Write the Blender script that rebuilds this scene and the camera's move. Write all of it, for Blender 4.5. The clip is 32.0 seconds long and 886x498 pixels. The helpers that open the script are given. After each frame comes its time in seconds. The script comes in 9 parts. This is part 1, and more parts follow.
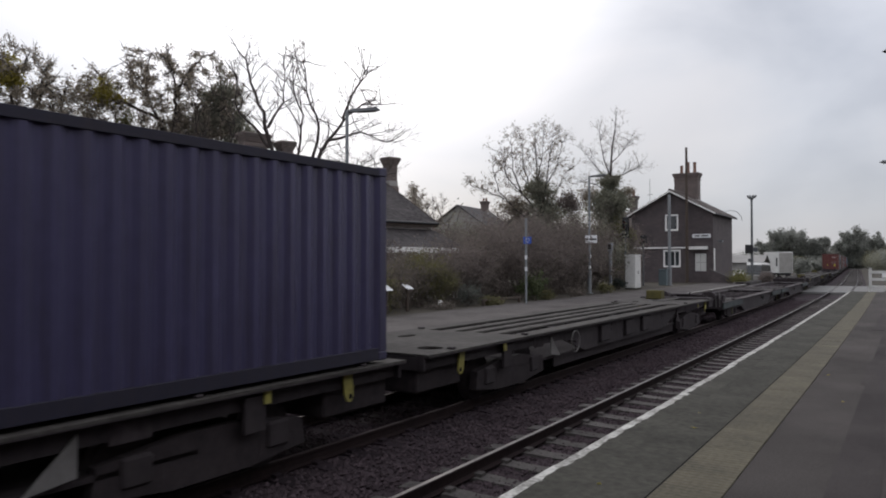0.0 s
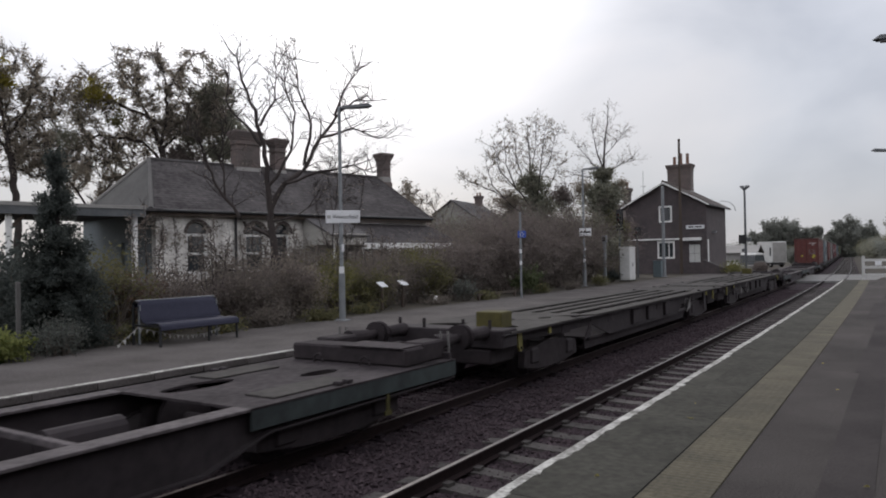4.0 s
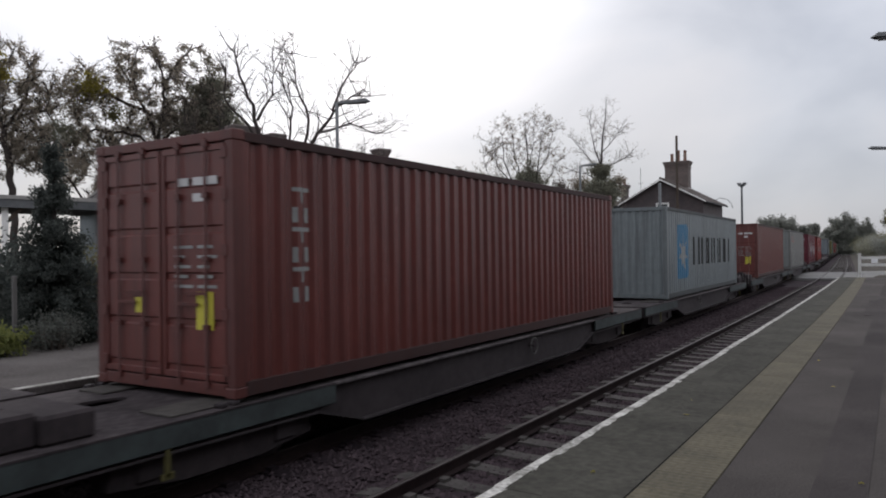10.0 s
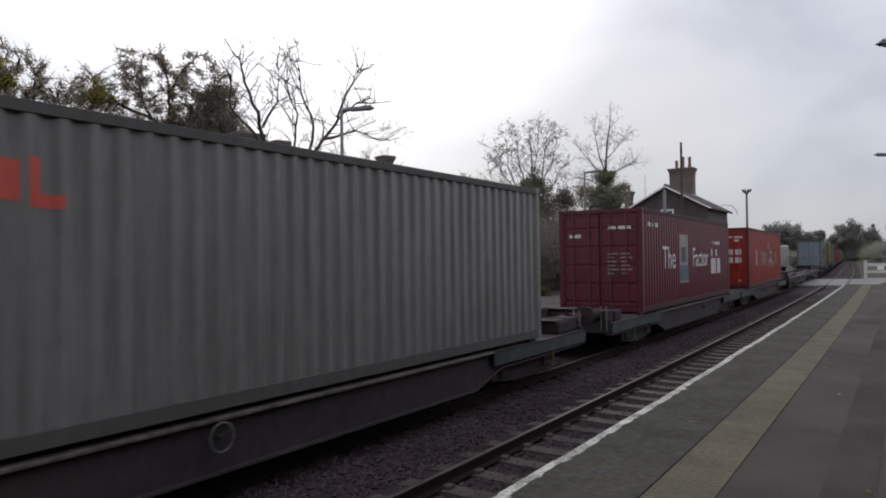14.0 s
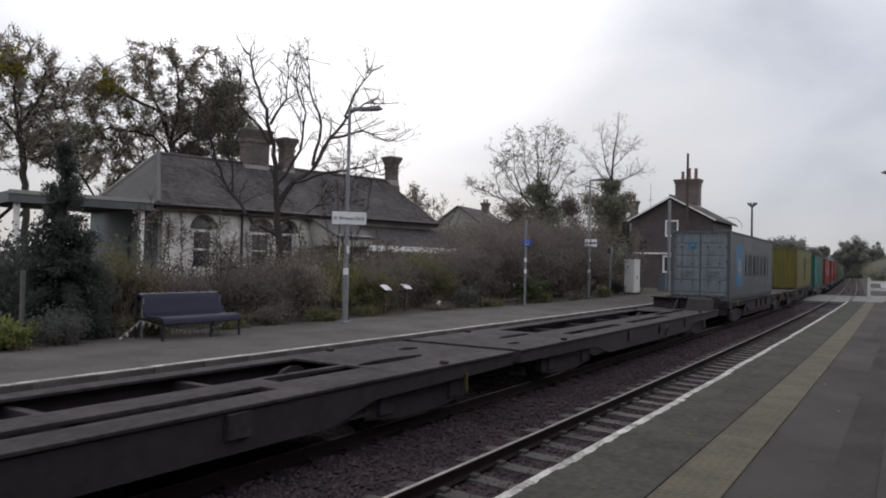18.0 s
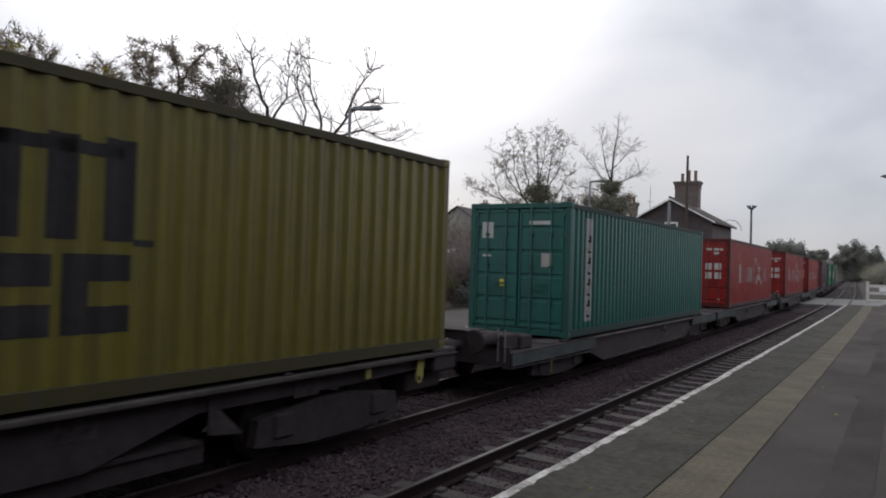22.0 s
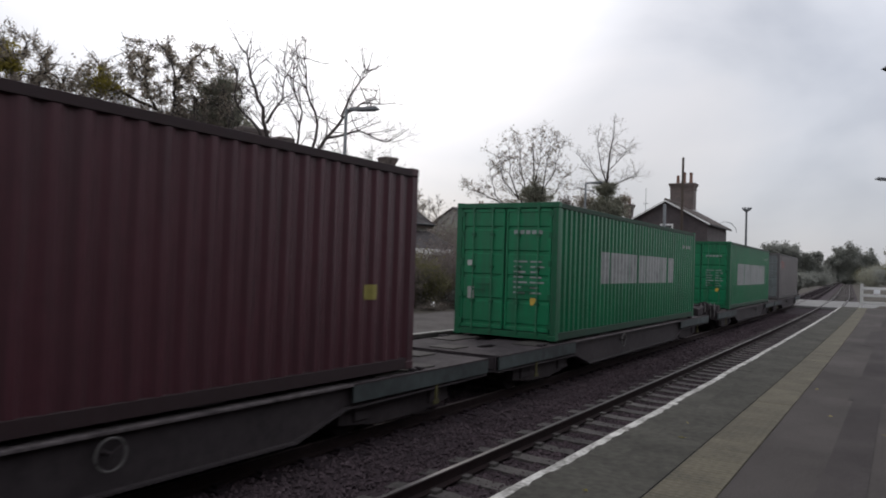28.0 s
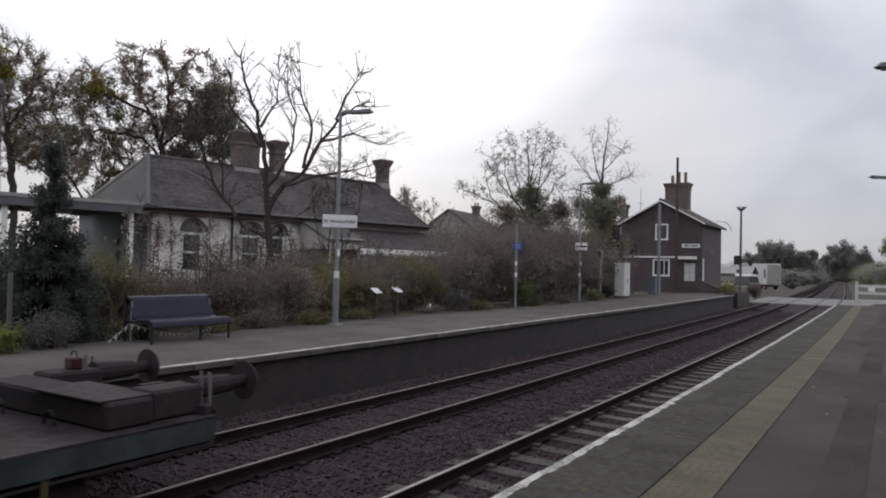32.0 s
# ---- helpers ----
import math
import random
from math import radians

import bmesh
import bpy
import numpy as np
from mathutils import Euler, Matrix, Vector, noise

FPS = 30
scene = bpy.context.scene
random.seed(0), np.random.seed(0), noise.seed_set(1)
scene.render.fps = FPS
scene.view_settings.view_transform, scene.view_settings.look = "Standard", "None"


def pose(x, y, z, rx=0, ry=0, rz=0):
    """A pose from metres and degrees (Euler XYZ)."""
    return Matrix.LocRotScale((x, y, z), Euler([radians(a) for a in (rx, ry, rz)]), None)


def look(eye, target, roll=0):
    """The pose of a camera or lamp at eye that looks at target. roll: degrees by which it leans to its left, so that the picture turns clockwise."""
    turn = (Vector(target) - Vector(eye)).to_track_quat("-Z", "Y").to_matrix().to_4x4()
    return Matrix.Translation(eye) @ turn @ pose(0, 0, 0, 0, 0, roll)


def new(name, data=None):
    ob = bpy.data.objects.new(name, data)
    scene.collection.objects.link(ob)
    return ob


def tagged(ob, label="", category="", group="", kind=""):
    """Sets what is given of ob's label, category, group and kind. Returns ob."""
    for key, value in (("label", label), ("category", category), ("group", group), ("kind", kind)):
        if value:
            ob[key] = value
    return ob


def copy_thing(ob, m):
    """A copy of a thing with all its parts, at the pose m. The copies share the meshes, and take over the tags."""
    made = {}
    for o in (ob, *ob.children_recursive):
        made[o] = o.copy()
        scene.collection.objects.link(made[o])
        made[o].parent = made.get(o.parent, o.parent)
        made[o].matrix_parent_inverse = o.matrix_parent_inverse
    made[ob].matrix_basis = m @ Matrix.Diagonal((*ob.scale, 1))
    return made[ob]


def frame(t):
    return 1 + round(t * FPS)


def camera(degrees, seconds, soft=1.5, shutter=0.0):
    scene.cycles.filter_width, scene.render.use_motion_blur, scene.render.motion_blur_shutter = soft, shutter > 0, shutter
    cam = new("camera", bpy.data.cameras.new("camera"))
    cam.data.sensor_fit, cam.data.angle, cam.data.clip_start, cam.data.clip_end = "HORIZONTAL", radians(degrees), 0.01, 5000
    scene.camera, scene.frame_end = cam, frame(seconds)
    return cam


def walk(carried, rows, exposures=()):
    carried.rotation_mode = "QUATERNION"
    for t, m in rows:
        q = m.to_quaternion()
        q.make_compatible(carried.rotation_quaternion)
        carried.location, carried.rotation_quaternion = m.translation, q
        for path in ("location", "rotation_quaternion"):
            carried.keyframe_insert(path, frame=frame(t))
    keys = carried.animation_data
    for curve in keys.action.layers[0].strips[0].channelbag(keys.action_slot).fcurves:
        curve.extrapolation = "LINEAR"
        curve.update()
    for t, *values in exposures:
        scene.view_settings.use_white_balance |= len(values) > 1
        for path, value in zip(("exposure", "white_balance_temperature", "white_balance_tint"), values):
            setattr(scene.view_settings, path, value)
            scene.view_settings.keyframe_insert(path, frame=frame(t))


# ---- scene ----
# A goods train passes a country station; a camera held by hand on the platform, turning a little.
cam = camera(62.78, 32.0, soft=1.9, shutter=0.1)
walk(cam, [
    (0.0, pose(0, 0, 1.544, 91.026, 0.051, 32.814)),
    (0.5, pose(0, 0, 1.544, 91.003, 0.107, 32.724)),
    (1.0, pose(0, 0, 1.544, 90.979, 0.109, 32.751)),
    (1.5, pose(0, 0, 1.544, 90.882, -0.013, 32.649)),
    (2.0, pose(0, 0, 1.544, 90.849, 0.123, 32.582)),
    (2.5, pose(0, 0, 1.544, 90.811, 0.562, 32.513)),
    (3.0, pose(0, 0, 1.544, 90.737, 1.140, 32.446)),
    (3.5, pose(0, 0, 1.544, 90.673, 1.251, 32.386)),
    (5.5, pose(0, 0, 1.544, 90.479, -0.389, 32.358)),
    (6.0, pose(0, 0, 1.544, 90.419, -0.420, 32.300)),
    (6.5, pose(0, 0, 1.544, 90.400, -0.417, 32.264)),
    (7.0, pose(0, 0, 1.544, 90.337, -0.425, 32.253)),
    (7.5, pose(0, 0, 1.544, 90.305, -0.465, 32.191)),
    (8.0, pose(0, 0, 1.544, 90.298, -0.442, 32.188)),
    (8.5, pose(0, 0, 1.544, 90.291, 0.161, 32.187)),
    (9.0, pose(0, 0, 1.544, 90.284, 0.746, 32.212)),
    (9.5, pose(0, 0, 1.544, 90.265, 0.793, 32.211)),
    (10.0, pose(0, 0, 1.544, 90.316, 0.772, 32.187)),
    (10.5, pose(0, 0, 1.544, 90.362, 0.806, 32.222)),
    (11.0, pose(0, 0, 1.544, 90.453, 0.831, 32.240)),
    (11.5, pose(0, 0, 1.544, 90.552, 0.787, 32.300)),
    (12.0, pose(0, 0, 1.544, 90.633, 0.816, 32.361)),
    (12.5, pose(0, 0, 1.544, 90.706, 0.764, 32.394)),
    (13.0, pose(0, 0, 1.544, 90.758, 0.700, 32.394)),
    (13.5, pose(0, 0, 1.544, 90.813, 0.795, 32.461)),
    (14.0, pose(0, 0, 1.544, 90.843, 0.742, 32.531)),
    (14.5, pose(0, 0, 1.544, 90.878, 0.655, 32.596)),
    (16.5, pose(0, 0, 1.544, 91.061, -1.071, 32.689)),
    (17.0, pose(0, 0, 1.544, 91.103, -1.141, 32.735)),
    (17.5, pose(0, 0, 1.544, 91.083, -1.091, 32.746)),
    (18.0, pose(0, 0, 1.544, 91.064, -1.245, 32.759)),
    (18.5, pose(0, 0, 1.544, 91.032, -1.219, 32.786)),
    (19.0, pose(0, 0, 1.544, 91.047, -1.376, 32.811)),
    (19.5, pose(0, 0, 1.544, 91.003, -1.382, 32.793)),
    (20.0, pose(0, 0, 1.544, 91.032, -1.440, 32.768)),
    (20.5, pose(0, 0, 1.544, 91.004, -1.481, 32.790)),
    (21.0, pose(0, 0, 1.544, 91.017, -1.668, 32.768)),
    (21.5, pose(0, 0, 1.544, 91.036, -1.693, 32.734)),
    (22.0, pose(0, 0, 1.544, 91.070, -1.731, 32.686)),
    (22.5, pose(0, 0, 1.544, 91.078, -1.748, 32.679)),
    (23.0, pose(0, 0, 1.544, 91.127, -1.805, 32.658)),
    (23.5, pose(0, 0, 1.544, 91.110, -1.822, 32.641)),
    (24.0, pose(0, 0, 1.544, 91.103, -1.805, 32.605)),
    (24.5, pose(0, 0, 1.544, 91.108, -1.813, 32.573)),
    (25.0, pose(0, 0, 1.544, 91.107, -1.774, 32.565)),
    (25.5, pose(0, 0, 1.544, 91.106, -1.757, 32.536)),
    (27.5, pose(0, 0, 1.544, 91.112, -1.788, 32.451)),
    (28.0, pose(0, 0, 1.544, 91.164, -1.896, 32.346)),
    (28.5, pose(0, 0, 1.544, 91.199, -2.063, 32.259)),
    (29.0, pose(0, 0, 1.544, 91.198, -1.951, 32.206)),
    (29.5, pose(0, 0, 1.544, 91.248, -1.755, 32.155)),
    (30.0, pose(0, 0, 1.544, 91.300, -1.640, 32.126)),
    (30.5, pose(0, 0, 1.544, 91.341, -1.573, 32.176)),
    (31.0, pose(0, 0, 1.544, 91.362, -1.661, 32.135)),
    (31.5, pose(0, 0, 1.544, 91.359, -1.591, 32.046)),
    (32.0, pose(0, 0, 1.544, 91.336, -1.325, 32.028)),
], exposures=((0.0, 0.06, 6500, 13), (32.0, 0.06, 6500, 13)))

# ---- sky and sun: a bright overcast, the sun veiled behind the trees ----
SUN_AZ, SUN_EL = radians(-44), radians(27)
sun_way = Vector((math.sin(SUN_AZ) * math.cos(SUN_EL), math.cos(SUN_AZ) * math.cos(SUN_EL), math.sin(SUN_EL)))
world = bpy.data.worlds.new("sky")
scene.world = world
world.use_nodes = True
wn, wl = world.node_tree.nodes, world.node_tree.links
wn.clear()


def wnode(kind, **props):
    n = wn.new(kind)
    for k, v in props.items():
        n.inputs[k].default_value = v
    return n


w_out, w_bg, w_tc = wnode("ShaderNodeOutputWorld"), wnode("ShaderNodeBackground", Strength=1.14), wnode("ShaderNodeTexCoord")
w_sky = wnode("ShaderNodeTexSky")
w_sky.sky_type, w_sky.sun_disc, w_sky.sun_elevation, w_sky.sun_rotation = "NISHITA", False, SUN_EL, SUN_AZ
w_map = wnode("ShaderNodeMapping", Scale=(1.0, 1.0, 1.9), Location=(0.35, 0.1, 0.2))
w_noise = wnode("ShaderNodeTexNoise", Scale=2.6, Detail=5.0, Roughness=0.45, Distortion=0.4)
w_cloud = wnode("ShaderNodeValToRGB")
tone = w_cloud.color_ramp
tone.elements[0].position, tone.elements[0].color = 0.30, (0.70, 0.735, 0.79, 1)
tone.elements[1].position, tone.elements[1].color = 0.72, (1.14, 1.12, 1.11, 1)
tone.elements.new(0.48).color = (0.92, 0.945, 0.98, 1)
w_dot = wnode("ShaderNodeVectorMath")
w_dot.operation = "DOT_PRODUCT"
w_dot.inputs[1].default_value = sun_way
w_unit = wnode("ShaderNodeMapRange")
w_unit.inputs["From Min"].default_value = -1.0
w_ramp = wnode("ShaderNodeValToRGB")
ramp = w_ramp.color_ramp
ramp.elements[0].position, ramp.elements[0].color = 0.0, (0.66, 0.662, 0.685, 1)
ramp.elements[1].position, ramp.elements[1].color = 1.0, (1.3, 1.29, 1.28, 1)
for at_, c_ in ((0.35, (0.84, 0.84, 0.865, 1)), (0.55, (1.12, 1.12, 1.145, 1)), (0.73, (1.06, 1.07, 1.095, 1)), (0.79, (0.72, 0.732, 0.758, 1)), (0.83, (0.54, 0.554, 0.58, 1)), (0.885, (0.60, 0.612, 0.634, 1)), (0.92, (0.57, 0.577, 0.59, 1)), (0.95, (0.65, 0.65, 0.655, 1)), (0.98, (0.98, 0.975, 0.975, 1))):
    ramp.elements.new(at_).color = c_
w_mul = wnode("ShaderNodeVectorMath")
w_mul.operation = "MULTIPLY"
w_sc = wn.new("ShaderNodeMixRGB")
w_sc.blend_type = "ADD"
w_sc.inputs[0].default_value = 0.01
wl.new(w_tc.outputs["Generated"], w_map.inputs["Vector"])
wl.new(w_map.outputs["Vector"], w_noise.inputs["Vector"])
wl.new(w_noise.outputs[0], w_cloud.inputs["Fac"])
wl.new(w_tc.outputs["Generated"], w_dot.inputs[0])
wl.new(w_dot.outputs["Value"], w_unit.inputs["Value"])
wl.new(w_unit.outputs[0], w_ramp.inputs["Fac"])
wl.new(w_ramp.outputs[0], w_mul.inputs[0])
wl.new(w_cloud.outputs[0], w_mul.inputs[1])
wl.new(w_mul.outputs[0], w_sc.inputs[1])
wl.new(w_sky.outputs[0], w_sc.inputs[2])
w_sep, w_low, w_dim = wnode("ShaderNodeSeparateXYZ"), wnode("ShaderNodeMapRange"), wnode("ShaderNodeVectorMath")
w_dim.operation = "MULTIPLY"
w_low.inputs["From Min"].default_value, w_low.inputs["From Max"].default_value = 0.0, 0.34
w_low.inputs["To Min"].default_value, w_low.inputs["To Max"].default_value = 0.72, 1.045
wl.new(w_tc.outputs["Generated"], w_sep.inputs[0])
wl.new(w_sep.outputs["Z"], w_low.inputs["Value"])
wl.new(w_low.outputs[0], w_dim.inputs[1])
wl.new(w_sc.outputs[0], w_dim.inputs[0])
wl.new(w_dim.outputs[0], w_bg.inputs["Color"])
wl.new(w_bg.outputs[0], w_out.inputs["Surface"])

sun_data = bpy.data.lights.new("sun", "SUN")
sun_data.energy, sun_data.angle, sun_data.color = 0.5, radians(14), (1.0, 0.96, 0.9)
sun = new("sun", sun_data)
sun.matrix_world = look(sun_way * 100, (0, 0, 0))


# ---- materials ----
def mat(name, a, b, scale=8.0, big=0.7, rough=0.8, bump=0.25, metal=0.0, rnd=0.0, stretch=(1, 1, 1), spread=(0.3, 0.7), spec=0.4, fine=0.0, island=0.0, emit=0.0):
    """A surface whose colour wanders between a and b at two scales, with a fine relief."""
    m = bpy.data.materials.new(name)
    m.use_nodes = True
    n, l = m.node_tree.nodes, m.node_tree.links
    s = n["Principled BSDF"]
    tc, mp = n.new("ShaderNodeTexCoord"), n.new("ShaderNodeMapping")
    mp.inputs["Scale"].default_value = stretch
    l.new(tc.outputs["Object"], mp.inputs["Vector"])
    if rnd:
        own, far_off = n.new("ShaderNodeObjectInfo"), n.new("ShaderNodeMath")
        far_off.operation = "MULTIPLY"
        far_off.inputs[1].default_value = 91.0
        l.new(own.outputs["Random"], far_off.inputs[0])
        l.new(far_off.outputs[0], mp.inputs["Location"])
    n1, n2, mix = n.new("ShaderNodeTexNoise"), n.new("ShaderNodeTexNoise"), n.new("ShaderNodeMath")
    for q, sc, de in ((n1, scale, 7.0), (n2, big, 4.0)):
        q.inputs["Scale"].default_value, q.inputs["Detail"].default_value, q.inputs["Roughness"].default_value = sc, de, 0.6
        l.new(mp.outputs["Vector"], q.inputs["Vector"])
    mix.operation = "MULTIPLY_ADD"
    mix.inputs[1].default_value = 0.5
    half = n.new("ShaderNodeMath")
    half.operation = "MULTIPLY"
    half.inputs[1].default_value = 0.5
    l.new(n2.outputs[0], half.inputs[0])
    l.new(n1.outputs[0], mix.inputs[0])
    l.new(half.outputs[0], mix.inputs[2])
    r = n.new("ShaderNodeValToRGB")
    r.color_ramp.elements[0].position, r.color_ramp.elements[0].color = spread[0], (*a, 1)
    r.color_ramp.elements[1].position, r.color_ramp.elements[1].color = spread[1], (*b, 1)
    l.new(mix.outputs[0], r.inputs["Fac"])
    col = r.outputs[0]
    if rnd or island:
        hsv, mr = n.new("ShaderNodeHueSaturation"), n.new("ShaderNodeMapRange")
        amount = rnd or island
        mr.inputs["To Min"].default_value, mr.inputs["To Max"].default_value = 1 - amount, 1 + amount
        if rnd:
            oi = n.new("ShaderNodeObjectInfo")
            l.new(oi.outputs["Random"], mr.inputs["Value"])
        else:
            ge = n.new("ShaderNodeNewGeometry")
            l.new(ge.outputs["Random Per Island"], mr.inputs["Value"])
        l.new(mr.outputs[0], hsv.inputs["Value"])
        l.new(col, hsv.inputs["Color"])
        col = hsv.outputs[0]
    l.new(col, s.inputs["Base Color"])
    s.inputs["Roughness"].default_value, s.inputs["Metallic"].default_value = rough, metal
    s.inputs["Specular IOR Level"].default_value = spec
    if bump:
        b_, src = n.new("ShaderNodeBump"), n1
        if fine:
            src = n.new("ShaderNodeTexNoise")
            src.inputs["Scale"].default_value, src.inputs["Detail"].default_value = fine, 4.0
            l.new(mp.outputs["Vector"], src.inputs["Vector"])
        b_.inputs["Strength"].default_value, b_.inputs["Distance"].default_value = bump, 0.02
        l.new(src.outputs[0], b_.inputs["Height"])
        l.new(b_.outputs[0], s.inputs["Normal"])
    if emit:
        s.inputs["Emission Color"].default_value, s.inputs["Emission Strength"].default_value = (*b, 1), emit
    return m


def leafy(name, a, b, c=None):
    """Leaves: every leaf its own tone, a little light coming through."""
    m = bpy.data.materials.new(name)
    m.use_nodes = True
    n, l = m.node_tree.nodes, m.node_tree.links
    s = n["Principled BSDF"]
    ge, r = n.new("ShaderNodeNewGeometry"), n.new("ShaderNodeValToRGB")
    l.new(ge.outputs["Random Per Island"], r.inputs["Fac"])
    r.color_ramp.elements[0].color, r.color_ramp.elements[1].color = (*a, 1), (*b, 1)
    if c:
        e = r.color_ramp.elements.new(0.85)
        e.color = (*b, 1)
        r.color_ramp.elements[2].color = (*c, 1)
    l.new(r.outputs[0], s.inputs["Base Color"])
    s.inputs["Roughness"].default_value = 0.7
    s.inputs["Specular IOR Level"].default_value = 0.25
    tr, mx = n.new("ShaderNodeBsdfTranslucent"), n.new("ShaderNodeMixShader")
    l.new(r.outputs[0], tr.inputs["Color"])
    mx.inputs[0].default_value = 0.55
    l.new(s.outputs[0], mx.inputs[1])
    l.new(tr.outputs[0], mx.inputs[2])
    l.new(mx.outputs[0], n["Material Output"].inputs["Surface"])
    return m


def brickwork(name, a, b, mortar, width=0.225, height=0.075, bump=0.5, rough=0.85, grime=(0.05, 0.045, 0.04), dirt=0.45):
    """Brick courses at true size, on walls too far off for single bricks."""
    m = bpy.data.materials.new(name)
    m.use_nodes = True
    n, l = m.node_tree.nodes, m.node_tree.links
    s = n["Principled BSDF"]
    tc, sx, ad, cb = n.new("ShaderNodeTexCoord"), n.new("ShaderNodeSeparateXYZ"), n.new("ShaderNodeMath"), n.new("ShaderNodeCombineXYZ")
    l.new(tc.outputs["Object"], sx.inputs[0])
    ad.operation = "ADD"
    l.new(sx.outputs["X"], ad.inputs[0])
    l.new(sx.outputs["Y"], ad.inputs[1])
    l.new(ad.outputs[0], cb.inputs["X"])
    l.new(sx.outputs["Z"], cb.inputs["Y"])
    br = n.new("ShaderNodeTexBrick")
    br.inputs["Scale"].default_value = 1.0
    br.inputs["Brick Width"].default_value, br.inputs["Row Height"].default_value = width, height
    br.inputs["Mortar Size"].default_value, br.inputs["Mortar Smooth"].default_value = 0.006, 0.3
    br.inputs["Color1"].default_value, br.inputs["Color2"].default_value, br.inputs["Mortar"].default_value = (*a, 1), (*b, 1), (*mortar, 1)
    l.new(cb.outputs[0], br.inputs["Vector"])
    no, mx, mr = n.new("ShaderNodeTexNoise"), n.new("ShaderNodeMixRGB"), n.new("ShaderNodeMapRange")
    no.inputs["Scale"].default_value, no.inputs["Detail"].default_value = 1.3, 8.0
    l.new(tc.outputs["Object"], no.inputs["Vector"])
    mr.inputs["From Min"].default_value, mr.inputs["From Max"].default_value, mr.inputs["To Max"].default_value = dirt, dirt + 0.28, 0.85
    l.new(no.outputs[0], mr.inputs["Value"])
    l.new(mr.outputs[0], mx.inputs[0])
    l.new(br.outputs["Color"], mx.inputs[1])
    mx.inputs[2].default_value = (*grime, 1)
    l.new(mx.outputs[0], s.inputs["Base Color"])
    bu = n.new("ShaderNodeBump")
    bu.inputs["Strength"].default_value, bu.inputs["Distance"].default_value = bump, 0.01
    bu.invert = True
    l.new(br.outputs["Fac"], bu.inputs["Height"])
    l.new(bu.outputs[0], s.inputs["Normal"])
    s.inputs["Roughness"].default_value = rough
    return m


def tactile(name):
    """Buff paving slab with raised dots."""
    m = mat(name, (0.040, 0.0355, 0.0235), (0.104, 0.091, 0.059), 26, 1.1, 0.9, 0, rnd=0.025, spread=(0.36, 0.64))
    n, l = m.node_tree.nodes, m.node_tree.links
    tc, mp, vo, bu = n.new("ShaderNodeTexCoord"), n.new("ShaderNodeMapping"), n.new("ShaderNodeTexVoronoi"), n.new("ShaderNodeBump")
    l.new(tc.outputs["Object"], mp.inputs["Vector"])
    mp.inputs["Scale"].default_value = (15, 15, 15)
    vo.inputs["Scale"].default_value, vo.inputs["Randomness"].default_value = 1.0, 0.0
    l.new(mp.outputs[0], vo.inputs["Vector"])
    bu.inputs["Strength"].default_value, bu.inputs["Distance"].default_value = 0.9, 0.01
    bu.invert = True
    l.new(vo.outputs["Distance"], bu.inputs["Height"])
    l.new(bu.outputs[0], n["Principled BSDF"].inputs["Normal"])
    return m


